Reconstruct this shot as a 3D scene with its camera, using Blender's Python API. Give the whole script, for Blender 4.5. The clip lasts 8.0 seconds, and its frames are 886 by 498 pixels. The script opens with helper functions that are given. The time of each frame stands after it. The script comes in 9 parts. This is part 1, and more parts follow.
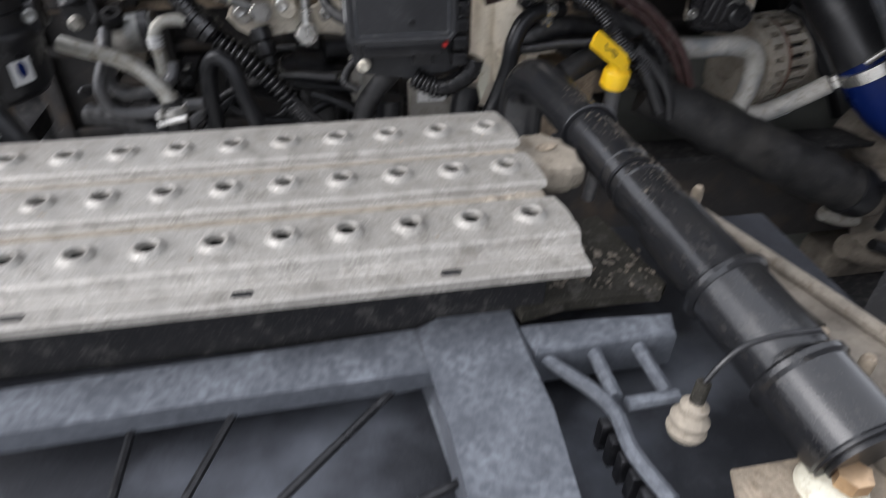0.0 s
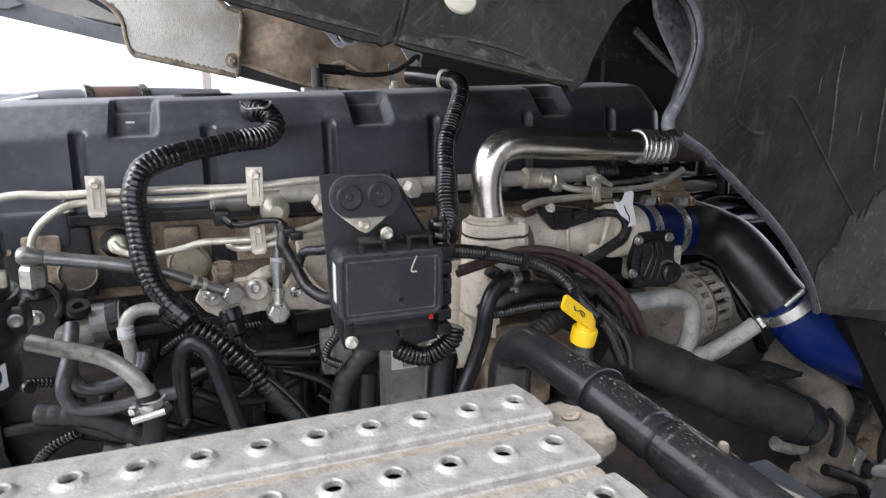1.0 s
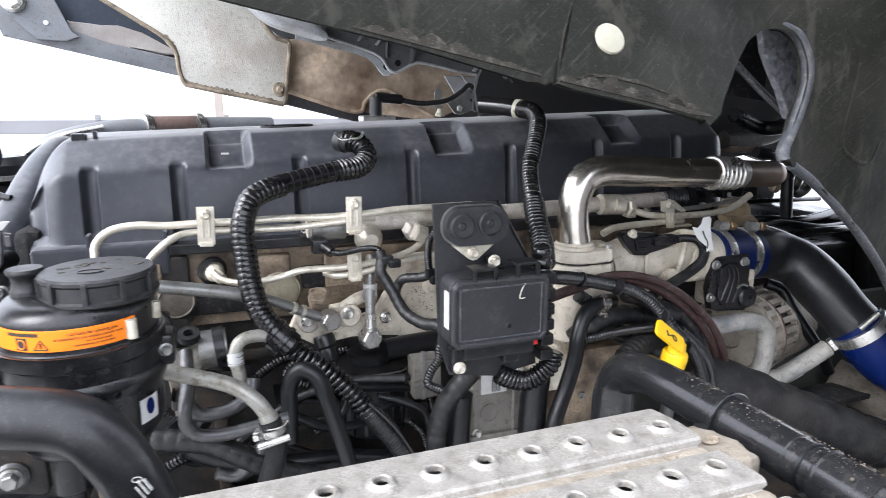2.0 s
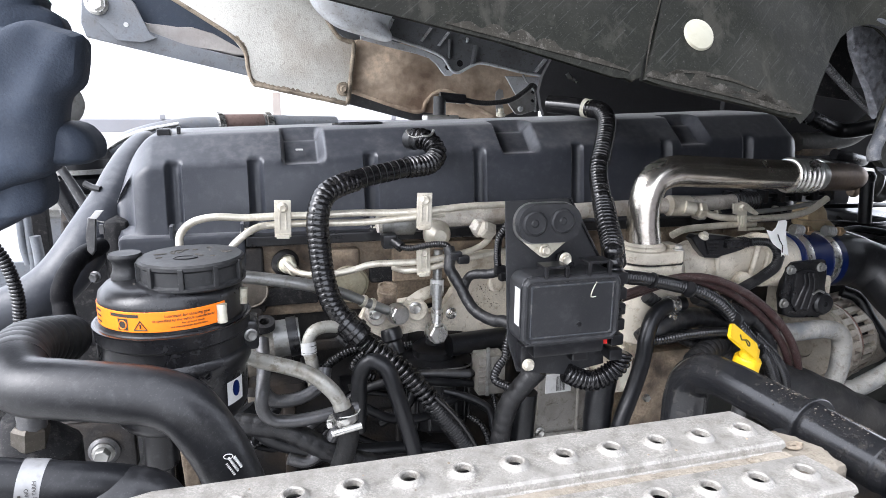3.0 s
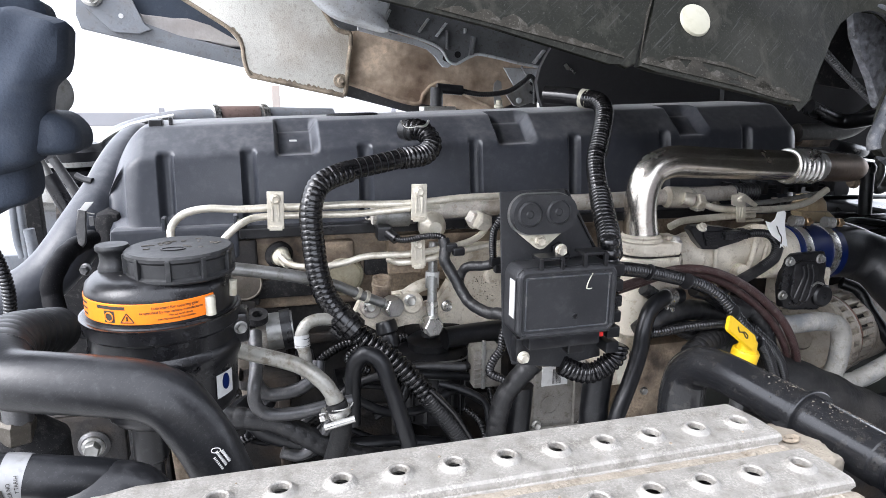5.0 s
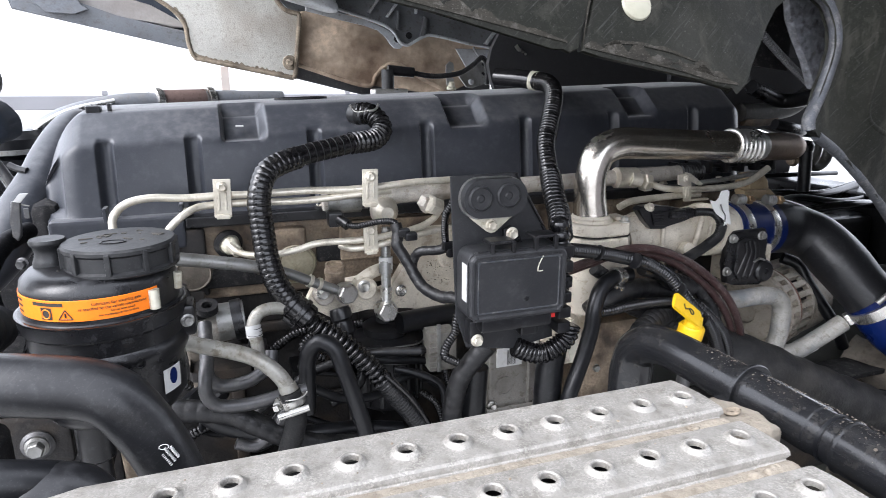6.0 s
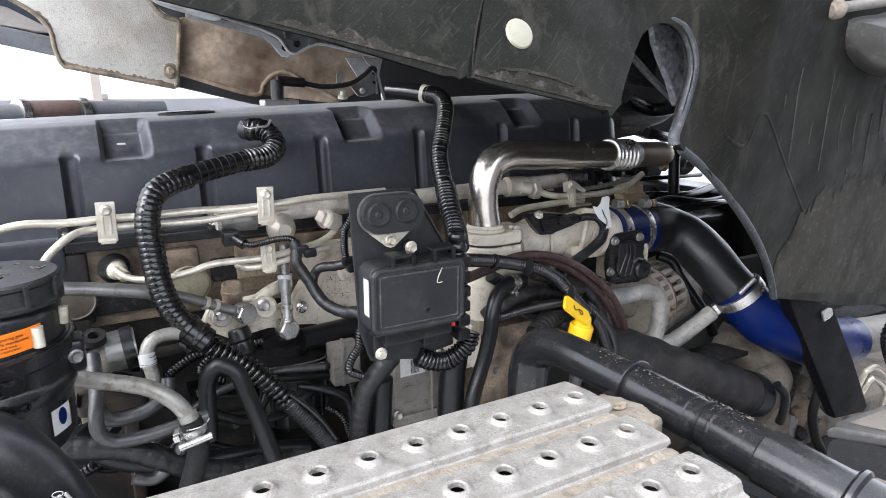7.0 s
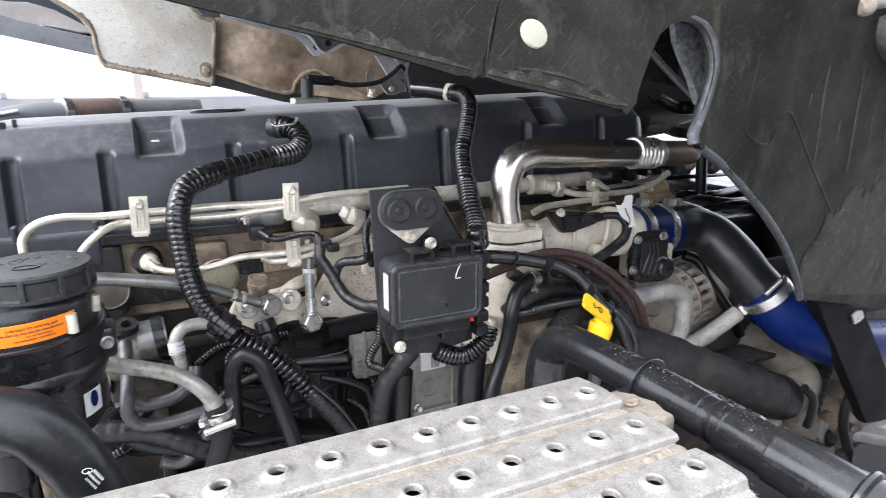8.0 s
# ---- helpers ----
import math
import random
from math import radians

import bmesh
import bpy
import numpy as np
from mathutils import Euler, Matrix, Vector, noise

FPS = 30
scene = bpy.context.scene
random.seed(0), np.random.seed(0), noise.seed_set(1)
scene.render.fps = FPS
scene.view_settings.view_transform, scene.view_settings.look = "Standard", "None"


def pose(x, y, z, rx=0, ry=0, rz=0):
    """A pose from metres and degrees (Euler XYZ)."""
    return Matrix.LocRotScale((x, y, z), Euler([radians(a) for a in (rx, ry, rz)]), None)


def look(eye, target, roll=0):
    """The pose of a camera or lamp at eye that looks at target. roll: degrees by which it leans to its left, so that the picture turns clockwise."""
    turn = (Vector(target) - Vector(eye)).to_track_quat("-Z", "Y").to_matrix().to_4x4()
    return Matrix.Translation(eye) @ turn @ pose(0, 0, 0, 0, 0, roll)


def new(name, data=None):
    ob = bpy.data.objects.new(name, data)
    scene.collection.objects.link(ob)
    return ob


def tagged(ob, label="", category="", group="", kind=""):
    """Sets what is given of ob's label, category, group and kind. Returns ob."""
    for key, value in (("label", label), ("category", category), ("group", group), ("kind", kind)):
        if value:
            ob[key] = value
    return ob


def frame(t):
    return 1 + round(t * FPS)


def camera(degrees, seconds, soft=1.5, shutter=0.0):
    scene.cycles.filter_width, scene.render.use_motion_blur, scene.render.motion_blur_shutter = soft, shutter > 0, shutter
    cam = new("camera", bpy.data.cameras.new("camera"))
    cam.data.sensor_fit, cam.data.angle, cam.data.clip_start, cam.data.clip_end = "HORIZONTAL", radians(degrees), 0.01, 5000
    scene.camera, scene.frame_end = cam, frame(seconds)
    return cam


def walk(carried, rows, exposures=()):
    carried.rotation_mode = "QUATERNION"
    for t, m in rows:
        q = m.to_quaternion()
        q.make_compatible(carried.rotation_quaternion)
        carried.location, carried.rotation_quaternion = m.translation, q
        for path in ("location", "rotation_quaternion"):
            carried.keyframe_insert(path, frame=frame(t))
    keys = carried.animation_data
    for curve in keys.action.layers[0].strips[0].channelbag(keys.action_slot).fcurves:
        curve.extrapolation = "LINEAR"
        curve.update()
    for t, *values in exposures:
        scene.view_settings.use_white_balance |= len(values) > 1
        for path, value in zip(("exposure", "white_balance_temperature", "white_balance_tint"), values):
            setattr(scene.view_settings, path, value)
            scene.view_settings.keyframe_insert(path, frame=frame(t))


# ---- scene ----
cam = camera(69.8, 8.0, soft=0.2, shutter=0.35)
PATH = [
    (0, (-0.152, -0.575, 1.588), (0.147, 0.993, 0.382), 0.9),
    (0.3, (-0.159, -0.54, 1.59), (0.386, 1.119, 0.615), 0.5),
    (0.5, (-0.186, -0.534, 1.595), (0.438, 1.185, 0.786), 0.9),
    (1, (-0.272, -0.524, 1.615), (0.394, 1.289, 1.096), 0.6),
    (1.5, (-0.327, -0.505, 1.626), (0.345, 1.317, 1.147), 0.4),
    (2, (-0.421, -0.492, 1.628), (0.242, 1.339, 1.175), 0.2),
    (2.2, (-0.445, -0.492, 1.63), (0.189, 1.35, 1.179), 0.5),
    (3.3, (-0.457, -0.492, 1.618), (0.046, 1.392, 1.171), 0.2),
    (3.5, (-0.451, -0.492, 1.617), (0.051, 1.392, 1.171), 0.1),
    (4, (-0.448, -0.492, 1.616), (0.062, 1.389, 1.167), 0.6),
    (5.5, (-0.44, -0.482, 1.616), (0.096, 1.381, 1.122), -0.1),
    (6, (-0.435, -0.485, 1.621), (0.202, 1.337, 1.097), 0.1),
    (6.5, (-0.456, -0.511, 1.647), (0.272, 1.275, 1.119), -0.1),
    (7, (-0.445, -0.496, 1.643), (0.489, 1.196, 1.127), 0.2),
    (7.5, (-0.438, -0.515, 1.644), (0.515, 1.167, 1.13), 0.2),
    (8, (-0.435, -0.52, 1.645), (0.408, 1.217, 1.122), 0.1),
]
walk(cam, [(t, look(eye, target, roll)) for t, eye, target, roll in PATH],
     exposures=[(0.0, 1.10, 6200, 13), (0.5, 1.42, 6200, 13), (1.0, 1.62, 6120, 13), (1.5, 1.87, 6080, 13), (2.0, 2.05, 6060, 13), (3.5, 2.04, 6060, 13), (5.5, 1.97, 6060, 13), (6.0, 1.89, 6060, 13), (6.5, 1.87, 6070, 13), (7.0, 1.88, 6080, 13), (7.5, 2.02, 6080, 13), (8.0, 2.08, 6080, 13)])

# ---- daylight: bright overcast sky ----
world = bpy.data.worlds.new("sky")
scene.world = world
world.use_nodes = True
wn, wl = world.node_tree.nodes, world.node_tree.links
sky = wn.new("ShaderNodeTexSky")
sky.sky_type, sky.sun_disc = "NISHITA", False
sky.sun_elevation, sky.sun_rotation = radians(38), radians(254)
sky.air_density, sky.dust_density = 1.0, 5.0
haze = wn.new("ShaderNodeHueSaturation")
haze.inputs["Saturation"].default_value = 0.25
wl.new(sky.outputs[0], haze.inputs["Color"])
cloud = wn.new("ShaderNodeMix")
cloud.data_type = "RGBA"
cloud.inputs[0].default_value = 0.65
cloud.inputs[7].default_value = (8.0, 8.2, 8.55, 1)
wl.new(haze.outputs[0], cloud.inputs[6])
wl.new(cloud.outputs[2], wn["Background"].inputs[0])
wn["Background"].inputs[1].default_value = 0.15
sun = new("sun", bpy.data.lights.new("sun", "SUN"))
sun.data.energy, sun.data.angle, sun.data.color = 0.8, radians(40), (1.0, 0.97, 0.93)
sun.matrix_world = look((-5.0, -1.4, 4.0), (0, 0, 0))


# ---- materials ----
def mat(name, col, rough=0.5, metal=0.0, dust=0.0, dustcol=(0.36, 0.34, 0.31), grain=180.0, bump=0.15,
        vary=0.15, coat=0.0, stain=None, stain_amount=0.0, stain_scale=14.0, stain_from=0.5, spec=0.5, scratch=0.0, speck=0.25, grime=None, spangle=0.0, streaks=0.0, settle=(-0.3, 0.12), sheen=0.0):
    m = bpy.data.materials.new(name)
    m.use_nodes = True
    n, l = m.node_tree.nodes, m.node_tree.links
    b = n["Principled BSDF"]
    b.inputs["Metallic"].default_value = metal
    b.inputs["Specular IOR Level"].default_value = spec
    b.inputs["Coat Weight"].default_value = coat
    geo = n.new("ShaderNodeNewGeometry")

    def noisy(scale, detail=4.0):
        t = n.new("ShaderNodeTexNoise")
        t.inputs["Scale"].default_value, t.inputs["Detail"].default_value = scale, detail
        l.new(geo.outputs["Position"], t.inputs["Vector"])
        return t.outputs[0]

    def ramp(src, a, c, lo=0.0, hi=1.0):
        r = n.new("ShaderNodeMapRange")
        r.inputs[1].default_value, r.inputs[2].default_value = a, c
        r.inputs[3].default_value, r.inputs[4].default_value = lo, hi
        l.new(src, r.inputs[0])
        return r.outputs[0]

    def mix(fac, a, c):
        x = n.new("ShaderNodeMix")
        x.data_type = "RGBA"
        l.new(fac, x.inputs[0])
        for i, v in ((6, a), (7, c)):
            if isinstance(v, tuple):
                x.inputs[i].default_value = (*v, 1)
            else:
                l.new(v, x.inputs[i])
        return x.outputs[2]

    def times(a, c):
        x = n.new("ShaderNodeMath")
        x.operation = "MULTIPLY"
        l.new(a, x.inputs[0])
        l.new(c, x.inputs[1])
        return x.outputs[0]

    big, fine = noisy(stain_scale, 5.0), noisy(grain, 3.0)
    lo = tuple(max(0.0, c * (1 - vary)) for c in col)
    hi = tuple(min(1.0, c * (1 + vary)) for c in col)
    colour = mix(ramp(big, 0.3, 0.7), lo, hi)
    colour = mix(ramp(fine, 0.38, 0.66, 0.0, 0.7), colour, lo)
    if stain:
        colour = mix(ramp(noisy(stain_scale * 0.7, 7.0), stain_from, stain_from + 0.2, 0.0, stain_amount), colour, stain)
    if scratch:
        turned = n.new("ShaderNodeMapping")
        turned.inputs["Rotation"].default_value = (0.0, radians(40), 0.0)
        l.new(geo.outputs["Position"], turned.inputs["Vector"])
        lean = n.new("ShaderNodeMapping")
        lean.inputs["Scale"].default_value = (30.0, 30.0, 520.0)
        l.new(turned.outputs[0], lean.inputs["Vector"])
        t = n.new("ShaderNodeTexNoise")
        t.inputs["Scale"].default_value, t.inputs["Detail"].default_value = 1.0, 6.0
        l.new(lean.outputs[0], t.inputs["Vector"])
        colour = mix(ramp(t.outputs[0], 0.60, 0.72, 0.0, scratch), colour, (0.16, 0.16, 0.155))
        colour = mix(ramp(noisy(420, 2.0), 0.68, 0.74, 0.0, scratch * 1.2), colour, (0.20, 0.19, 0.18))
    if spangle:
        cells = n.new("ShaderNodeTexVoronoi")
        cells.inputs["Scale"].default_value = 620.0
        l.new(geo.outputs["Position"], cells.inputs["Vector"])
        flake = n.new("ShaderNodeSeparateColor")
        l.new(cells.outputs["Color"], flake.inputs[0])
        colour = mix(times(ramp(flake.outputs[0], 0.45, 0.75, 0.0, spangle), ramp(noisy(38.0, 5.0), 0.36, 0.60)), colour, tuple(min(1.0, c * 1.75) for c in col))
        colour = mix(ramp(flake.outputs[1], 0.80, 0.92, 0.0, spangle * 0.6), colour, tuple(c * 0.5 for c in col))
    if streaks:
        # splashes of road dirt, drawn out downwards
        drawn = n.new("ShaderNodeMapping")
        drawn.inputs["Scale"].default_value = (26.0, 26.0, 7.0)
        l.new(geo.outputs["Position"], drawn.inputs["Vector"])
        t = n.new("ShaderNodeTexNoise")
        t.inputs["Scale"].default_value, t.inputs["Detail"].default_value, t.inputs["Roughness"].default_value = 1.0, 9.0, 0.62
        l.new(drawn.outputs[0], t.inputs["Vector"])
        colour = mix(ramp(t.outputs[0], 0.585, 0.66, 0.0, streaks), colour, (0.040, 0.038, 0.031))
    pale = sum(col) / 3 > 0.09
    grime = grime if grime is not None else (0.55 if pale else 0.22)
    if grime:
        t = n.new("ShaderNodeTexNoise")
        t.inputs["Scale"].default_value, t.inputs["Detail"].default_value, t.inputs["Roughness"].default_value = 70.0, 12.0, 0.68
        l.new(geo.outputs["Position"], t.inputs["Vector"])
        dirt = tuple(a * b for a, b in zip(col, (0.40, 0.34, 0.27))) if pale else tuple(0.65 * a + 0.35 * b for a, b in zip(col, dustcol))
        colour = mix(ramp(t.outputs[0], 0.54, 0.63, 0.0, grime), colour, dirt)
    if speck:
        colour = mix(ramp(noisy(650, 2.0), 0.63, 0.70, 0.0, speck), colour, tuple(0.5 * (a + b) for a, b in zip(col, dustcol)))
    rough_out = ramp(big, 0.3, 0.7, max(0.02, rough * 0.8), min(1.0, rough * 1.2))
    if dust:
        sep = n.new("ShaderNodeSeparateXYZ")
        l.new(geo.outputs["Normal"], sep.inputs[0])
        up = ramp(sep.outputs[2], settle[0], 0.9, settle[1], 1.0)
        film = times(up, times(ramp(noisy(stain_scale * 5.0, 10.0), 0.38, 0.66, 0.25, 1.0), ramp(noisy(stain_scale * 0.8, 3.0), 0.35, 0.65, 0.3 * dust, dust)))
        colour = mix(film, colour, dustcol)
        x = n.new("ShaderNodeMix")
        l.new(film, x.inputs[0])
        l.new(rough_out, x.inputs[2])
        x.inputs[3].default_value = 0.9
        rough_out = x.outputs[0]
    if sheen:
        b.inputs["Sheen Weight"].default_value, b.inputs["Sheen Roughness"].default_value = sheen, 0.35
    l.new(colour, b.inputs["Base Color"])
    l.new(rough_out, b.inputs["Roughness"])
    if bump:
        bm_node = n.new("ShaderNodeBump")
        bm_node.inputs["Strength"].default_value, bm_node.inputs["Distance"].default_value = bump, 0.002
        l.new(fine, bm_node.inputs["Height"])
        l.new(bm_node.outputs[0], b.inputs["Normal"])
    return m


ECU = mat("dull_cast_housing", (0.20, 0.19, 0.17), 0.6, 0.2, dust=0.15, grain=320, bump=0.4, stain=(0.08, 0.065, 0.05), stain_amount=0.6, stain_scale=26)
LID = mat("matt_black_lid", (0.020, 0.0205, 0.0225), 0.42, dust=0.10, dustcol=(0.16, 0.16, 0.16), grain=500, bump=0.12, spec=0.35, speck=0.3, grime=0.16, scratch=0.05)
TREAD = mat("tread_aluminium", (0.255, 0.242, 0.219), 0.46, 0.25, dust=0.22, dustcol=(0.225, 0.212, 0.188), grain=420, bump=0.2, stain=(0.140, 0.130, 0.114), stain_amount=0.8, vary=0.14, stain_scale=85, stain_from=0.50, speck=0.0, grime=0.22, spangle=0.42)
COVER = mat("cover_plastic", (0.0235, 0.0265, 0.0345), 0.36, dust=0.55, dustcol=(0.15, 0.15, 0.155), grain=500, bump=0.12, spec=0.45, speck=0.15, grime=0.15, settle=(0.2, 0.10), sheen=0.28)
BLACK = mat("black_plastic", (0.0066, 0.0066, 0.0076), 0.30, dust=0.07, dustcol=(0.15, 0.15, 0.155), grain=400, bump=0.06, spec=0.42, speck=0.20, grime=0.2)
BLACK_DUSTY = mat("dusty_black_plastic", (0.055, 0.060, 0.070), 0.5, dust=0.6, dustcol=(0.21, 0.225, 0.25), grain=220, bump=0.3, spec=0.3, stain_scale=30, stain=(0.03, 0.033, 0.04), stain_amount=0.5)
CAPBLACK = mat("dusty_cap_plastic", (0.010, 0.0105, 0.0115), 0.40, dust=0.42, dustcol=(0.12, 0.12, 0.12), grain=260, bump=0.15, spec=0.35, stain_scale=26, speck=0.35, grime=0.3)
GLOSS = mat("glossy_black_conduit", (0.0045, 0.0045, 0.0053), 0.22, dust=0.03, grain=300, bump=0.04, spec=0.55, speck=0.15, grime=0.08)
RUBBER = mat("black_rubber", (0.0048, 0.0051, 0.0062), 0.35, dust=0.03, dustcol=(0.13, 0.13, 0.14), grain=260, bump=0.06, spec=0.36, speck=0.22, grime=0.14)
PIPE = mat("intake_pipe_plastic", (0.009, 0.0095, 0.011), 0.19, dust=0.06, dustcol=(0.16, 0.145, 0.12), grain=320, bump=0.03, spec=0.5, stain_scale=26, speck=0.2, grime=0.2)
TAPE = mat("cloth_tape", (0.0068, 0.0070, 0.0082), 0.42, dust=0.06, grain=500, bump=0.2, spec=0.4, speck=0.2, grime=0.10)
BLOCK = mat("dark_cast_iron", (0.020, 0.019, 0.019), 0.65, 0.1, dust=0.15, dustcol=(0.16, 0.14, 0.12), grain=200, bump=0.5, stain=(0.07, 0.048, 0.03), stain_amount=0.5, spec=0.3, stain_scale=24)
CAST = mat("cast_aluminium", (0.50, 0.47, 0.42), 0.55, 0.3, dust=0.25, grain=320, bump=0.5, stain=(0.15, 0.115, 0.08), stain_amount=0.75, vary=0.25, stain_scale=26)
WARMCAST = mat("beige_cast_aluminium", (0.62, 0.565, 0.465), 0.5, 0.1, dust=0.1, dustcol=(0.52, 0.47, 0.38), grain=420, bump=0.25, stain=(0.28, 0.225, 0.155), stain_amount=0.75, vary=0.2, stain_scale=22, stain_from=0.55, speck=0.2)
CHALK = mat("corroded_aluminium", (0.31, 0.30, 0.275), 0.6, 0.15, dust=0.15, dustcol=(0.5, 0.47, 0.42), grain=300, bump=0.4, stain=(0.13, 0.14, 0.155), stain_amount=0.9, vary=0.2, stain_scale=28, stain_from=0.46)
RUST = mat("rust_brown", (0.13, 0.055, 0.03), 0.7, grain=300, bump=0.3)
PAN = mat("dusty_black_pan", (0.014, 0.015, 0.018), 0.5, dust=0.2, dustcol=(0.09, 0.095, 0.11), grain=260, bump=0.2, stain=(0.11, 0.12, 0.14), stain_amount=0.85, stain_scale=9, stain_from=0.52, spec=0.3)
HEAD = mat("dirty_cylinder_head", (0.27, 0.21, 0.148), 0.65, 0.1, dust=0.15, dustcol=(0.36, 0.30, 0.23), grain=220, bump=0.5, stain=(0.030, 0.019, 0.013), stain_amount=0.95, vary=0.4, stain_scale=22, stain_from=0.46)
ZINC = mat("zinc_plated_tube", (0.64, 0.60, 0.51), 0.34, 0.5, dust=0.2, dustcol=(0.44, 0.40, 0.32), grain=260, bump=0.10, stain=(0.32, 0.27, 0.19), stain_amount=0.5, stain_scale=40, grime=0.35)
STEEL = mat("bright_steel", (0.60, 0.59, 0.56), 0.28, 0.9, dust=0.06, grain=300, bump=0.03, stain=(0.38, 0.35, 0.30), stain_amount=0.35, stain_scale=24, speck=0.08, grime=0.25)
GREYTUBE = mat("grey_steel_tube", (0.27, 0.27, 0.26), 0.36, 0.7, dust=0.18, grain=260, bump=0.15, stain=(0.12, 0.11, 0.09), stain_amount=0.5, stain_scale=40)
DARKTUBE = mat("dark_steel_tube", (0.085, 0.085, 0.088), 0.36, 0.55, dust=0.14, grain=260, bump=0.08, grime=0.3)
EGR = mat("heat_tinted_steel", (0.68, 0.64, 0.58), 0.22, 0.97, dust=0.07, dustcol=(0.25, 0.21, 0.16), grain=200, bump=0.03, stain=(0.42, 0.36, 0.28), stain_amount=0.6, stain_scale=9, speck=0.15)
EGR_END = mat("rust_tinted_steel", (0.20, 0.145, 0.105), 0.40, 0.7, dust=0.2, dustcol=(0.22, 0.17, 0.13), grain=200, bump=0.15, stain=(0.07, 0.05, 0.04), stain_amount=0.8, stain_scale=18, speck=0.3)
BLUE = mat("blue_silicone", (0.003, 0.010, 0.064), 0.3, dust=0.03, dustcol=(0.1, 0.1, 0.14), grain=400, bump=0.05, spec=0.10, speck=0.06, grime=0.08)
BRASS = mat("brass", (0.50, 0.34, 0.20), 0.35, 0.85, dust=0.2)
ORANGE = mat("orange_label", (0.85, 0.20, 0.010), 0.45, vary=0.06, bump=0.03, spec=0.3, speck=0.0, grime=0.08)
INK = mat("black_ink", (0.02, 0.017, 0.014), 0.6, vary=0.05, bump=0.0, speck=0.0, grime=0.0)
WHITE = mat("white_label", (0.52, 0.52, 0.51), 0.5, vary=0.08, bump=0.03, dust=0.15, speck=0.15, grime=0.25)
CREAM = mat("cream_plastic", (0.50, 0.48, 0.39), 0.5, vary=0.12, dust=0.15, stain=(0.33, 0.30, 0.22), stain_amount=0.5, stain_scale=40)
YELLOW = mat("yellow_plastic", (0.80, 0.50, 0.005), 0.32, vary=0.06, bump=0.03, dust=0.04, speck=0.08, grime=0.06)
RED = mat("red_plastic", (0.55, 0.02, 0.015), 0.4)
BRAID = mat("red_brown_braid", (0.030, 0.010, 0.009), 0.45, dust=0.06, grain=900, bump=0.8, spec=0.4, speck=0.5, grime=0.3)
SHIELD = mat("pale_heat_shield", (0.60, 0.585, 0.53), 0.40, 0.55, dust=0.2, grain=240, bump=0.6, stain=(0.24, 0.17, 0.10), stain_amount=0.6, stain_scale=6, speck=0.4, grime=0.35)
FIBRE = mat("scorched_insulation", (0.64, 0.51, 0.38), 0.8, grain=50, bump=0.5, stain=(0.12, 0.078, 0.050), stain_amount=0.95, stain_scale=7, stain_from=0.47, vary=0.35, speck=0.1, grime=0.2)
CLOTH = mat("grey_felt", (0.32, 0.30, 0.285), 0.9, grain=120, bump=0.5, stain=(0.2, 0.18, 0.17), stain_amount=0.5, grime=0.1)
RAIL = mat("galvanised_rail", (0.50, 0.52, 0.54), 0.45, 0.3, dust=0.25, grain=200, bump=0.15, stain=(0.22, 0.20, 0.17), stain_amount=0.5)
DULLZINC = mat("dull_zinc_pipe", (0.34, 0.33, 0.295), 0.42, 0.5, dust=0.2, grain=260, bump=0.2, stain=(0.15, 0.125, 0.09), stain_amount=0.8, stain_scale=50, grime=0.7)
PITTED = mat("scuffed_inner_plastic", (0.17, 0.175, 0.19), 0.5, grain=120, bump=0.9, stain=(0.020, 0.020, 0.022), stain_amount=0.95, stain_scale=130, stain_from=0.54, vary=0.5, speck=0.5, grime=0.3)
PAINT = mat("black_paint", (0.005, 0.005, 0.006), 0.5, dust=0.0, grain=300, bump=0.08, spec=0.06, speck=0.12, grime=0.04)
CABGREY = mat("grey_painted_steel", (0.13, 0.14, 0.155), 0.40, 0.1, dust=0.25, grain=160, bump=0.15, stain=(0.10, 0.09, 0.08), stain_amount=0.5)
ARCH = mat("wheel_arch_plastic", (0.0076, 0.0078, 0.0060), 0.6, dust=0.10, dustcol=(0.060, 0.060, 0.048), grain=300, bump=0.14, stain=(0.019, 0.0188, 0.0150), stain_amount=0.8, stain_scale=12, scratch=0.13, spec=0.105, speck=0.5, grime=0.4, streaks=0.45)
SMEAR = mat("dust_smear", (0.027, 0.025, 0.0205), 0.9, grain=260, bump=0.5, stain=(0.014, 0.013, 0.011), stain_amount=0.9, stain_scale=60, spec=0.1)
ALTERNATOR = mat("oxidised_alternator", (0.36, 0.32, 0.265), 0.6, 0.3, dust=0.3, grain=260, bump=0.4, stain=(0.09, 0.065, 0.04), stain_amount=0.7, stain_scale=30)
PLUG = mat("aged_cream_plastic", (0.29, 0.28, 0.215), 0.45, vary=0.08, dust=0.05, grime=0.15, speck=0.1)
PLUGCREAM = mat("grimy_cream_plug", (0.34, 0.31, 0.22), 0.5, vary=0.25, dust=0.1, stain=(0.17, 0.14, 0.09), stain_amount=0.7, stain_scale=30)
TAGWHITE = mat("clean_white_paper", (0.78, 0.78, 0.76), 0.6, vary=0.06, bump=0.05, speck=0.0, grime=0.12)
TAN = mat("tan_dried_mud", (0.235, 0.205, 0.162), 0.95, grain=260, bump=0.7, stain=(0.12, 0.098, 0.074), stain_amount=0.7, stain_scale=50, grime=0.4)
MUD = mat("dried_mud", (0.26, 0.215, 0.16), 0.95, grain=220, bump=0.9, stain=(0.06, 0.047, 0.033), stain_amount=0.85, vary=0.35, stain_scale=30)
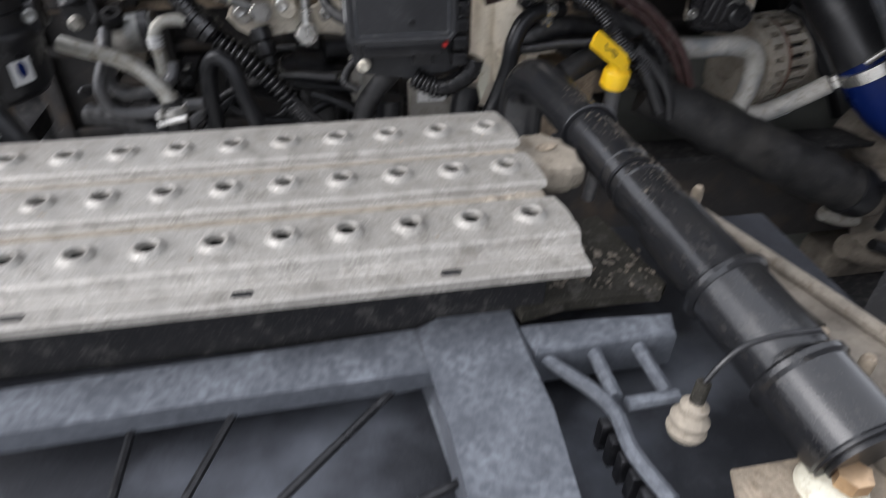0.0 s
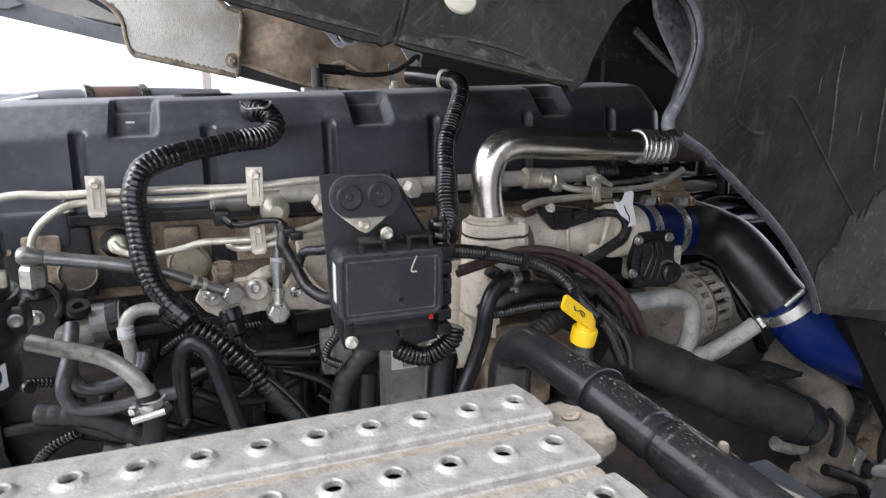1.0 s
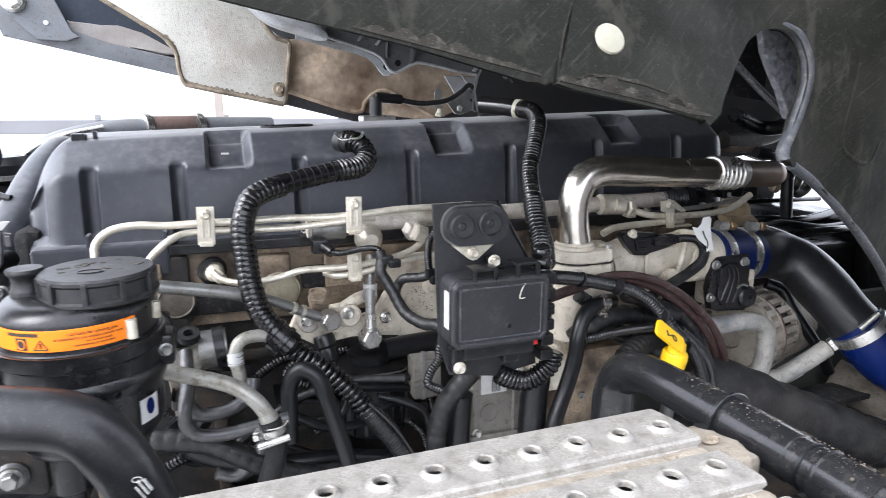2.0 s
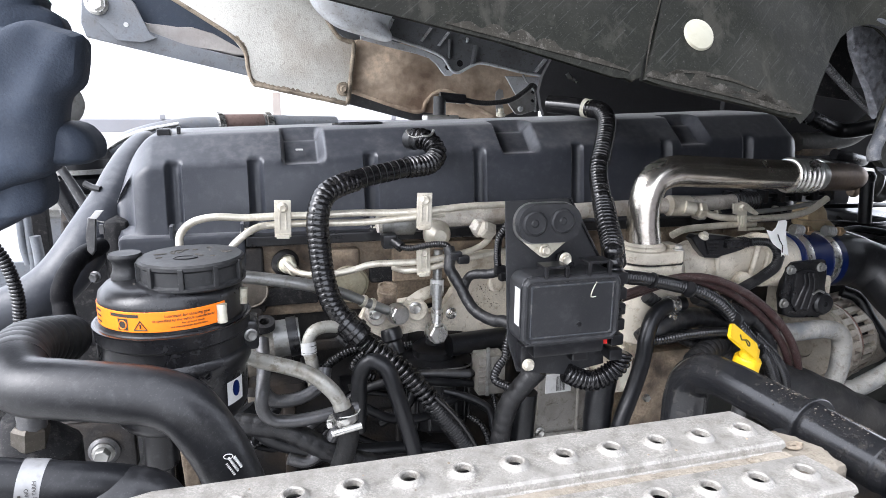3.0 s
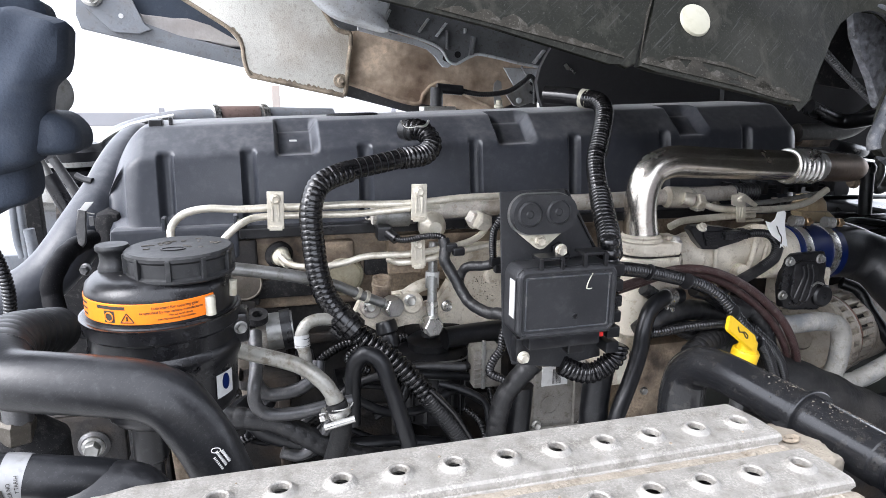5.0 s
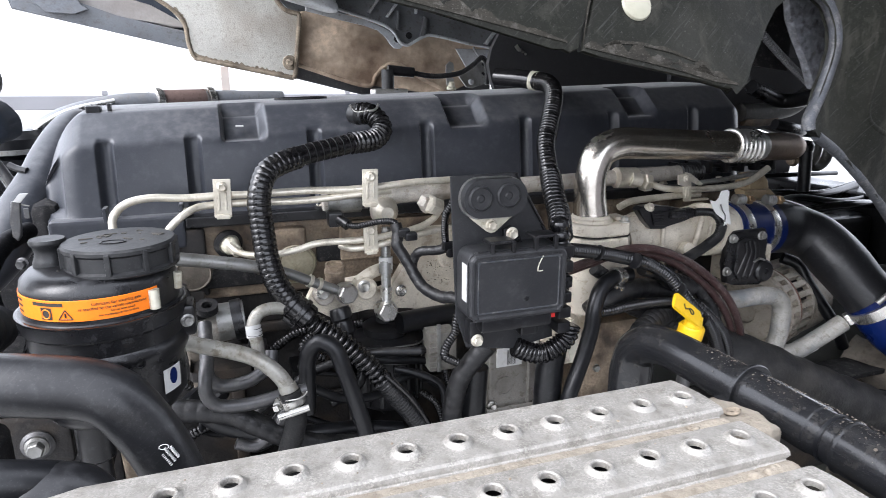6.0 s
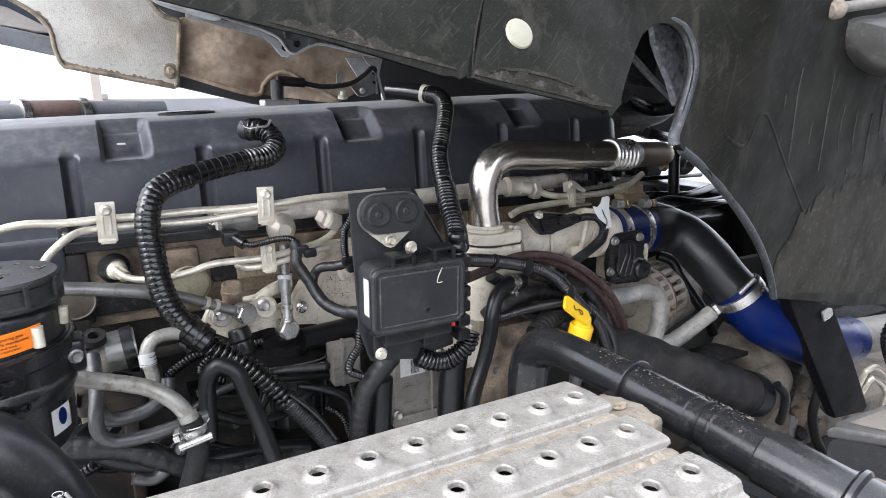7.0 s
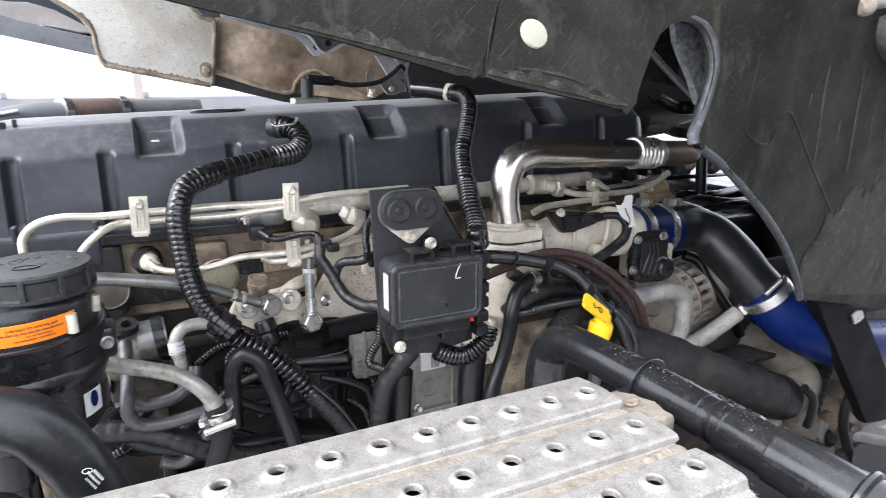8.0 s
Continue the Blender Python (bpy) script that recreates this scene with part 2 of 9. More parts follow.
# near-black for dark parts; also painted shade in recesses, holes and openings
DARK = mat("dark_parts_and_shade", (0.012, 0.012, 0.013), 0.7, dust=0.05, spec=0.15)
BLUEGREY = mat("bluegrey_foam", (0.034, 0.043, 0.060), 0.7, dust=0.12, dustcol=(0.13, 0.13, 0.14), grain=400, bump=0.3, spec=0.2)
ASPHALT = mat("yard_concrete", (0.36, 0.355, 0.34), 0.9, grain=40, bump=0.4, stain=(0.14, 0.13, 0.12), stain_amount=0.5, stain_scale=0.6, grime=0.0)
TRAILER = mat("trailer_grey", (0.17, 0.17, 0.18), 0.6, stain=(0.34, 0.24, 0.17), stain_amount=0.4, stain_scale=1.2, grime=0.0)


HOSE = mat("dusty_radiator_hose", (0.0075, 0.0078, 0.0090), 0.36, dust=0.10, dustcol=(0.10, 0.10, 0.105), grain=300, bump=0.10, spec=0.42, stain_scale=24, speck=0.35, grime=0.3, scratch=0.05)
FOIL = mat("grey_foil_label", (0.24, 0.24, 0.24), 0.4, 0.3, vary=0.1, grime=0.3)
# scuffed arch rim; also the painted highlight round the control box lid
WORN_GLINT = mat("scuffed_rim_and_lid_glint", (0.036, 0.039, 0.045), 0.55, grain=160, bump=0.5, stain=(0.018, 0.018, 0.020), stain_amount=0.8, stain_scale=50, vary=0.4, speck=0.4, grime=0.4)
LAMPGREY = mat("grimy_grey_paint", (0.060, 0.060, 0.055), 0.42, 0.1, dust=0.1, stain=(0.035, 0.030, 0.024), stain_amount=0.8, stain_scale=9, stain_from=0.45, grime=0.35)
BOXLID = mat("grey_black_lid", (0.030, 0.030, 0.030), 0.5, dust=0.5, dustcol=(0.15, 0.135, 0.115), stain_scale=14, grime=0.4)
BOXDUST = mat("beige_dust_film", (0.17, 0.152, 0.128), 0.95, grain=300, bump=0.3, stain=(0.10, 0.088, 0.074), stain_amount=0.7, stain_scale=9, grime=0.3)
GRIT = mat("dark_dry_grit", (0.12, 0.10, 0.078), 0.95, grain=260, bump=0.4, vary=0.6, stain=(0.04, 0.033, 0.025), stain_amount=0.8, stain_scale=160)
DIRTCAST = mat("mud_caked_casting", (0.15, 0.130, 0.105), 0.85, 0.0, dust=0.4, dustcol=(0.24, 0.215, 0.175), grain=180, bump=0.7, stain=(0.040, 0.033, 0.026), stain_amount=0.9, stain_scale=22, stain_from=0.46)
SPLASH = mat("dried_splash", (0.075, 0.073, 0.062), 0.9, grain=260, bump=0.3, stain=(0.020, 0.019, 0.016), stain_amount=0.8, stain_scale=90, stain_from=0.48, spec=0.1)
SHEETGREY = mat("dusty_olive_sheet", (0.085, 0.088, 0.078), 0.7, dust=0.3, dustcol=(0.12, 0.115, 0.10), grain=200, bump=0.3, stain=(0.035, 0.033, 0.030), stain_amount=0.7, stain_scale=7)
DUSTHOSE = mat("dust_caked_rubber", (0.0085, 0.0086, 0.0092), 0.5, dust=0.26, dustcol=(0.085, 0.080, 0.072), grain=190, bump=0.45, spec=0.3, stain_scale=18, stain=(0.028, 0.026, 0.023), stain_amount=0.6, speck=0.4, grime=0.45)
JOINT = mat("faded_red_joint", (0.13, 0.085, 0.072), 0.7, grain=200, bump=0.3, stain=(0.07, 0.05, 0.045), stain_amount=0.6)
FITTING = mat("oily_brass_fitting", (0.055, 0.048, 0.038), 0.45, 0.5, dust=0.1, stain=(0.02, 0.018, 0.015), stain_amount=0.7, stain_scale=40)
AMBER = mat("yellowed_plastic", (0.33, 0.255, 0.155), 0.45, vary=0.15, dust=0.15, stain=(0.16, 0.11, 0.06), stain_amount=0.5, stain_scale=40)
TUNNEL = mat("dusty_black_panel", (0.036, 0.036, 0.038), 0.6, dust=0.3, dustcol=(0.09, 0.09, 0.092), spec=0.25, stain=(0.034, 0.034, 0.036), stain_amount=0.6, stain_scale=5)
# darker copy of the rail's grey, with the recess's shade in the colour
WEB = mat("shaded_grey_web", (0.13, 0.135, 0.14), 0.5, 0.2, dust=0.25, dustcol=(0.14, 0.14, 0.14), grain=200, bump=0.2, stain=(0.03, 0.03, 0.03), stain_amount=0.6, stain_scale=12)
STEELGREY = mat("grey_plated_steel", (0.33, 0.33, 0.32), 0.4, 0.6, dust=0.15, grain=240, bump=0.1, stain=(0.14, 0.125, 0.10), stain_amount=0.6, stain_scale=20)
CRUST = mat("dried_grey_dirt", (0.115, 0.105, 0.092), 0.95, grain=300, bump=0.6, stain=(0.04, 0.036, 0.032), stain_amount=0.7, stain_scale=90)
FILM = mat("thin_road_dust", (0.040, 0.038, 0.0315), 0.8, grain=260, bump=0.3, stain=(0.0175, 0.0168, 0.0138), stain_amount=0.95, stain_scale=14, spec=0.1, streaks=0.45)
POST = mat("sun_bleached_post", (0.27, 0.235, 0.21), 0.8, stain=(0.22, 0.15, 0.11), stain_amount=0.5, stain_scale=3.0, grime=0.1)


# ---- building helpers ----
HOME = {}


def thing(name, label, category, at, group="", kind=""):
    root = new(name)
    root.location = at
    root.empty_display_size = 0.03
    HOME[root.name] = Vector(at)
    return tagged(root, label, category, group, kind)


def link_mesh(name, bm, material, sharp=35, faces_up=False):
    me = bpy.data.meshes.new(name)
    if faces_up:
        bm.normal_update()
        bmesh.ops.reverse_faces(bm, faces=[f for f in bm.faces if f.normal.z < 0])
    else:
        bmesh.ops.recalc_face_normals(bm, faces=bm.faces[:])
    bm.to_mesh(me)
    bm.free()
    me.materials.append(material)
    me.polygons.foreach_set("use_smooth", [True] * len(me.polygons))
    me.set_sharp_from_angle(angle=radians(sharp))
    return me


def even(ob):
    """Large faces keep their own shading next to rounded edges."""
    w = ob.modifiers.new("even_shading", "WEIGHTED_NORMAL")
    w.keep_sharp, w.weight = True, 80


def part(name, bm, material, parent, label="", sharp=35, faces_up=False):
    """One mesh under a thing or a part; the mesh is given in world metres."""
    lo = Vector([min(v.co[i] for v in bm.verts) for i in range(3)])
    hi = Vector([max(v.co[i] for v in bm.verts) for i in range(3)])
    mid = (lo + hi) / 2
    bmesh.ops.translate(bm, verts=bm.verts[:], vec=-mid)
    ob = new(name, link_mesh(name, bm, material, sharp, faces_up))
    ob.parent = parent
    ob.location = mid - HOME[parent.name]
    HOME[ob.name] = mid
    even(ob)
    return tagged(ob, label)


def single(name, bm, material, label, category, group="", kind="", sharp=35):
    """A thing of one mesh."""
    lo = Vector([min(v.co[i] for v in bm.verts) for i in range(3)])
    hi = Vector([max(v.co[i] for v in bm.verts) for i in range(3)])
    base = Vector(((lo.x + hi.x) / 2, (lo.y + hi.y) / 2, lo.z))
    bmesh.ops.translate(bm, verts=bm.verts[:], vec=-base)
    ob = new(name, link_mesh(name, bm, material, sharp))
    ob.location = base
    HOME[ob.name] = base
    even(ob)
    return tagged(ob, label, category, group, kind)


def spline(pts, step=0.006):
    """Catmull-Rom through the points, at even steps."""
    p = [Vector(q) for q in pts]
    p = [p[0] * 2 - p[1]] + p + [p[-1] * 2 - p[-2]]
    out = []
    for i in range(1, len(p) - 2):
        a, b, c, d = p[i - 1:i + 3]
        n = max(2, int((c - b).length / step))
        for k in range(n):
            t = k / n
            out.append(0.5 * (2 * b + (c - a) * t + (2 * a - 5 * b + 4 * c - d) * t * t + (3 * b - a - 3 * c + d) * t ** 3))
    out.append(p[-2])
    return out


def tube(pts, radius, seg=14, step=0.006, ends=True, bm=None, wave=None, hollow=0.0):
    """A round tube along a smooth path. radius: a number or a function of the length along it. wave: (pitch, depth) of corrugation."""
    path = spline(pts, (wave[0] / 8) if wave else step)
    bm = bm or bmesh.new()
    along, rings, last = 0.0, [], None
    up = None
    for i, q in enumerate(path):
        d = (path[min(i + 1, len(path) - 1)] - path[max(i - 1, 0)]).normalized()
        if up is None:
            up = d.orthogonal().normalized()
        up = (up - d * up.dot(d)).normalized()
        side = d.cross(up)
        along += (q - last).length if last is not None else 0.0
        last = q
        r = radius(along) if callable(radius) else radius
        if wave:
            r += wave[1] * (abs(math.sin(math.pi * along / wave[0])) ** (wave[2] if len(wave) > 2 else 0.6) - 1)
        rings.append([bm.verts.new(q + (up * math.cos(a) + side * math.sin(a)) * r) for a in (2 * math.pi * k / seg for k in range(seg))])
    for a, b in zip(rings, rings[1:]):
        for k in range(seg):
            bm.faces.new((a[k], a[(k + 1) % seg], b[(k + 1) % seg], b[k]))
    if ends:
        if hollow:
            for ring, s in ((rings[0], 1), (rings[-1], -1)):
                c = sum((v.co for v in ring), Vector()) / seg
                deep = (path[1] - path[0]).normalized() * 0.012 if s == 1 else (path[-2] - path[-1]).normalized() * 0.012
                inner = [bm.verts.new(c + (v.co - c) * hollow) for v in ring]
                floor_ring = [bm.verts.new(v.co + deep) for v in inner]
                for k in range(seg):
                    bm.faces.new((ring[k], ring[(k + 1) % seg], inner[(k + 1) % seg], inner[k]))
                    bm.faces.new((inner[k], inner[(k + 1) % seg], floor_ring[(k + 1) % seg], floor_ring[k]))
                bm.faces.new(floor_ring)
        else:
            bm.faces.new(rings[0][::-1])
            bm.faces.new(rings[-1])
    return bm


def axes_of(d):
    d = Vector(d).normalized()
    return d.to_track_quat("Z", "Y").to_matrix().to_4x4()


def lathe(profile, at, axis=(0, 0, 1), seg=32, bm=None):
    """Turns (radius, height) pairs round an axis that starts at a place."""
    bm = bm or bmesh.new()
    m = Matrix.Translation(at) @ axes_of(axis)
    rings = []
    for r, h in profile:
        if r < 1e-5:
            rings.append([bm.verts.new(m @ Vector((0, 0, h)))])
        else:
            rings.append([bm.verts.new(m @ Vector((r * math.cos(a), r * math.sin(a), h))) for a in (2 * math.pi * k / seg for k in range(seg))])
    for a, b in zip(rings, rings[1:]):
        for k in range(seg):
            q = [a[k % len(a)], a[(k + 1) % len(a)], b[(k + 1) % len(b)], b[k % len(b)]]
            q = [v for i, v in enumerate(q) if v not in q[:i]]
            if len(q) > 2:
                bm.faces.new(q)
    for ring, flip in ((rings[0], True), (rings[-1], False)):
        if len(ring) > 2:
            bm.faces.new(ring[::-1] if flip else ring)
    return bm


def block(lo, hi, bevel=0.003, m=None, segs=2, bm=None):
    """A box with rounded edges between two corners, moved by m."""
    mine = bmesh.new()
    bmesh.ops.create_cube(mine, size=1.0)
    lo, hi = Vector(lo), Vector(hi)
    for v in mine.verts:
        v.co = Vector([(lo[i] + hi[i]) / 2 + v.co[i] * (hi[i] - lo[i]) for i in range(3)])
    if bevel:
        bmesh.ops.bevel(mine, geom=mine.edges[:], offset=bevel, segments=segs, profile=0.5, affect="EDGES")
    if m:
        bmesh.ops.transform(mine, matrix=m, verts=mine.verts[:])
    return join(bm, mine)


def join(bm, more):
    if bm is None:
        return more
    me = bpy.data.meshes.new("scratch")
    more.to_mesh(me)
    more.free()
    bm.from_mesh(me)
    bpy.data.meshes.remove(me)
    return bm


def sheet(outline, thick, place, bevel=0.0015, bm=None):
    """A flat outline (u, v), thick along w; place(u, v, w) gives the world's point."""
    mine = bmesh.new()
    front = [mine.verts.new((u, v, 0)) for u, v in outline]
    back = [mine.verts.new((u, v, thick)) for u, v in outline]
    mine.faces.new(front[::-1])
    mine.faces.new(back)
    n = len(outline)
    for k in range(n):
        mine.faces.new((front[k], front[(k + 1) % n], back[(k + 1) % n], back[k]))
    if bevel:
        rim = [e for e in mine.edges if abs(e.verts[0].co.z - e.verts[1].co.z) < 1e-7]
        bmesh.ops.bevel(mine, geom=rim, offset=bevel, segments=2, profile=0.5, affect="EDGES")
    for v in mine.verts:
        v.co = Vector(place(*v.co))
    return join(bm, mine)


def rounded(w, h, r, n=5, at=(0, 0)):
    """A rectangle with round corners, as an outline."""
    out = []
    for cx, cy, a0 in ((w / 2 - r, h / 2 - r, 0), (-w / 2 + r, h / 2 - r, 90), (-w / 2 + r, -h / 2 + r, 180), (w / 2 - r, -h / 2 + r, 270)):
        out += [(at[0] + cx + r * math.cos(radians(a0 + 90 * k / n)), at[1] + cy + r * math.sin(radians(a0 + 90 * k / n))) for k in range(n + 1)]
    return out


def upright(y):
    """A place function for outlines in x and z on the plane y, thick away from the viewer."""
    return lambda u, v, w: (u, y + w, v)


BOLTS = {}


def bolt(at, axis, parent, r=0.008, material=None, name="bolt"):
    """A flanged hexagon bolt head whose seat is at a place."""
    material = material or ZINC
    key = (round(r, 4), material.name)
    if key not in BOLTS:
        bm = lathe([(0, 0), (r * 1.25, 0), (r * 1.25, r * 0.22), (r * 0.98, r * 0.38)], (0, 0, 0), seg=18)
        lathe([(r * 0.92, r * 0.30), (r * 0.92, r * 1.05), (r * 0.78, r * 1.2), (r * 0.5, r * 1.12), (0, r * 1.12)], (0, 0, 0), seg=6, bm=bm)
        BOLTS[key] = link_mesh("bolt", bm, material, 25)
    ob = new(name, BOLTS[key])
    ob.parent = parent
    turn = axes_of(axis)
    ob.matrix_basis = Matrix.Translation(Vector(at) - HOME[parent.name]) @ turn @ Matrix.Rotation(at[0] * 9, 4, "Z")
    return ob


def ring_clamp(parent, at, axis, r, width=0.012, name="hose_clamp", screw=True, material=None, label=""):
    """A worm-drive band round a hose, with its screw housing."""
    material = material or STEEL
    bm = lathe([(r, -width / 2), (r + 0.0012, -width / 2), (r + 0.0018, 0), (r + 0.0012, width / 2), (r, width / 2)], at, axis, seg=36)
    if screw:
        m = Matrix.Translation(at) @ axes_of(axis)
        block((-0.008, -r - 0.010, -width * 0.55), (0.010, -r, width * 0.55), 0.0015, m, bm=bm)
        for f in (-0.014, 0.010):
            block((f, -r - 0.009, -0.004), (f + 0.005, -r - 0.001, 0.004), 0.001, m, bm=bm)
    return part(name, bm, material, parent, label)


def cornered(pts, cut=0.2):
    """Straight runs with short rounded corners, for a smooth path."""
    p = [Vector(q) for q in pts]
    out = [p[0], p[0].lerp(p[1], 0.5)]
    for a, b, c in zip(p, p[1:], p[2:]):
        out += [b.lerp(a, cut), b.lerp(a, cut * 0.3).lerp(b.lerp(c, cut * 0.3), 0.5), b.lerp(c, cut), b.lerp(c, 0.5)]
    return out + [p[-1]]



def pillow(outline, y, bulge, thick, folds=0.4, seed=0.0, rings=20, flat_=3.0):
    """A soft bulging pad: an outline in x and z, swollen towards -y, with shallow folds."""
    line = spline([Vector((u, 0, v)) for u, v in outline] + [Vector((outline[0][0], 0, outline[0][1]))], 0.006)[:-1]
    mid = sum(line, Vector()) / len(line)
    bm, loops = bmesh.new(), []
    for k in range(rings, 0, -1):
        f = k / rings
        loop = []
        for q in line:
            p = mid + (q - mid) * f
            dome = math.sqrt(max(0.0, 1 - f ** flat_))
            crease = folds * bulge * (noise.noise((p.x * 22 + seed, p.z * 6, seed)) + 0.35 * noise.noise((p.x * 40 + seed, p.z * 22, seed)))
            loop.append(bm.verts.new((p.x, y - (bulge + crease) * dome, p.z)))
        loops.append(loop)
    n = len(line)
    for a, b in zip(loops, loops[1:]):
        for i in range(n):
            bm.faces.new((a[i], a[(i + 1) % n], b[(i + 1) % n], b[i]))
    bm.faces.new(loops[-1])
    back = [bm.verts.new((v.co.x * 0.97 + mid.x * 0.03, y + thick, v.co.z * 0.97 + mid.z * 0.03)) for v in loops[0]]
    for i in range(n):
        bm.faces.new((back[i], back[(i + 1) % n], loops[0][(i + 1) % n], loops[0][i]))
    bm.faces.new(back[::-1])
    return bm


# ---- the yard ----
def plane_grid(lo, hi, z, n):
    bm = bmesh.new()
    bmesh.ops.create_grid(bm, x_segments=n, y_segments=n, size=0.5)
    for v in bm.verts:
        v.co = Vector(((lo[0] + hi[0]) / 2 + v.co.x * (hi[0] - lo[0]), (lo[1] + hi[1]) / 2 + v.co.y * (hi[1] - lo[1]), z))
    return bm


single("ground", plane_grid((-900, -900), (900, 900), 0.0, 4), ASPHALT, "pale worn concrete of a truck yard", "ground", kind="structure")


def trailer(x0, x1, y, z0, z1):
    """A long flat trailer side with rails and posts."""
    t = thing("trailer", "long grey flatbed trailer parked across the yard", "trailer", ((x0 + x1) / 2, y, 0), "trailers in the yard")
    part("bed", block((x0, y, z0), (x1, y + 2.4, z1), 0.02), TRAILER, t)
    n = 14
    for k in range(n):
        x = x0 + (x1 - x0) * (k + 0.5) / n
        part("post", block((x - 0.05, y - 0.05, z1 + 0.004), (x + 0.05, y + 0.05, z1 + 0.10), 0.01), TRAILER, t)
    for k in range(3):
        x = x1 - 1.5 - k * 1.3
        part("wheel", lathe([(0.0, 0.0), (0.50, 0.0), (0.52, 0.05), (0.52, 0.3), (0.5, 0.35), (0.0, 0.35)], (x, y + 0.2, 0.52), (0, 1, 0), 28), RUBBER, t)
    part("landing_leg", block((x0 + 2, y + 0.3, 0.0), (x0 + 2.15, y + 0.45, z0), 0.01), TRAILER, t)
    return t


trailer(-28.0, 6.0, 14.0, 0.98, 1.245)
px, pz = (-0.213, 13.3, 1.808)[0], (-0.213, 13.3, 1.808)[2]
single("post", block((px - 0.08, 13.3, 0.0), (px + 0.08, 13.45, pz), 0.02), POST, "rusty beige steel post standing in the yard", "post")


# ---- tread plate ----
PLATE_DROP = 0.005


def plate_end(y):
    """Where the plate's slanting end lies."""
    return 0.0275 - 0.035 * y


def tread_plate():
    t = thing("tread_plate", "pressed aluminium step plate with three ridges of raised holes", "step plate", (-0.28, -0.09, 1.28 - PLATE_DROP))
    x0, x1 = -0.60, 0.026
    prof = [(0.0445, 1.272), (0.0440, 1.2965), (0.0410, 1.2992), (0.0375, 1.30)]
    for k in range(3):
        c = -0.08 * k
        prof += [(c + 0.0, 1.3003), (c - 0.0225, 1.30), (c - 0.0262, 1.2992), (c - 0.0286, 1.2972), (c - 0.0298, 1.2945)]
        if k < 2:
            prof += [(c - 0.0303, 1.2922), (c - 0.0315, 1.2912), (c - 0.0480, 1.2910), (c - 0.0500, 1.2922), (c - 0.0522, 1.2985), (c - 0.0545, 1.30)]
    prof += [(-0.1905, 1.2915), (-0.1920, 1.2893), (-0.1945, 1.2882), (-0.1978, 1.2878), (-0.1992, 1.2860), (-0.2145, 1.2858), (-0.2165, 1.2845), (-0.2170, 1.277)]
    # the surface is cut round each hole, so that one sees through it
    bm = bmesh.new()
    th = 0.0025

    def strip(a, b, xs):
        for u, v in zip(xs, xs[1:]):
            bm.faces.new([bm.verts.new(p) for p in ((u, a[0], a[1]), (v, a[0], a[1]), (v, b[0], b[1]), (u, b[0], b[1]))])

    tops = {0: 0.0, 1: -0.08, 2: -0.16}
    n = 24
    for a, b in zip(prof, prof[1:]):
        if abs(a[1] - b[1]) < 0.0006 and a[1] > 1.2985:
            continue
        strip(a, b, [x0] + [-0.025 - 0.05 * i for i in range(10, -1, -1)] + [x1])
    for k, c in tops.items():
        ya, yb = c + 0.0375 if k == 0 else c + 0.0255, c - 0.0225
        hx = [-0.05 * i for i in range(12) if -0.05 * i - 0.012 > x0]
        cuts = [x1] + [h - 0.025 for h in hx]
        for h, xa, xb in zip(hx, cuts, cuts[1:]):
            # raised rim: square patch -> dimple ring -> hole
            outer = []
            for i in range(n):
                g = 2 * math.pi * i / n
                ux, uy = math.cos(g), math.sin(g)
                s = min((xa - h) / ux if ux > 1e-6 else (xb - h) / ux if ux < -1e-6 else 9, (ya - c) / uy if uy > 1e-6 else (yb - c) / uy if uy < -1e-6 else 9)
                outer.append((h + ux * s, c + uy * s))
            for corner in ((xa, ya), (xb, ya), (xb, yb), (xa, yb)):
                i = min(range(n), key=lambda j: (outer[j][0] - corner[0]) ** 2 + (outer[j][1] - corner[1]) ** 2)
                outer[i] = corner
            rings = [[bm.verts.new((x, y, 1.30)) for x, y in outer]]
            for r, z in ((0.0165, 1.3002), (0.0140, 1.3012), (0.0116, 1.3036), (0.0098, 1.3050), (0.0084, 1.3048), (0.0076, 1.3035), (0.0074, 1.2985)):
                rings.append([bm.verts.new((h + r * math.cos(2 * math.pi * i / n), c + r * math.sin(2 * math.pi * i / n), z)) for i in range(n)])
            for p, q in zip(rings, rings[1:]):
                for i in range(n):
                    bm.faces.new((p[i], p[(i + 1) % n], q[(i + 1) % n], q[i]))
        end = cuts[len(hx)]
        bm.faces.new([bm.verts.new(p) for p in ((end, ya, 1.30), (end, yb, 1.30), (x0, yb, 1.30), (x0, ya, 1.30))])
    bmesh.ops.remove_doubles(bm, verts=bm.verts[:], dist=0.0004)
    for v in bm.verts:
        # the plate's end is cut at a slant, with rounded corners
        if v.co.x > x1 - 0.0005:
            row = min(2, max(0, round(-v.co.y / 0.08)))
            f = (v.co.y + 0.08 * row) / 0.03
            v.co.x = plate_end(v.co.y) - 0.005 * max(0.0, f) ** 1.5 - (0.006 if v.co.z < 1.2935 and v.co.y > -0.185 else 0.0)
        v.co.z -= PLATE_DROP
    part("deck", bm, TREAD, t, sharp=22, faces_up=True)
    # added dark block, so that the holes look shaded inside
    part("under_plate_shade", block((x0 + 0.01, -0.19, 1.205), (x1 - 0.014, 0.024, 1.253), 0.004), DARK, t, "added dark block standing in for shade under the plate")
    for k in range(26):
        rng = random.Random(50 + k)
        row = rng.choice((0, 1, 2))
        c = Vector((rng.uniform(-0.55, 0.0), -0.08 * row + rng.choice((-1, 1)) * rng.uniform(0.014, 0.022), 1.3001 - PLATE_DROP))
        r = rng.uniform(0.0006, 0.0016)
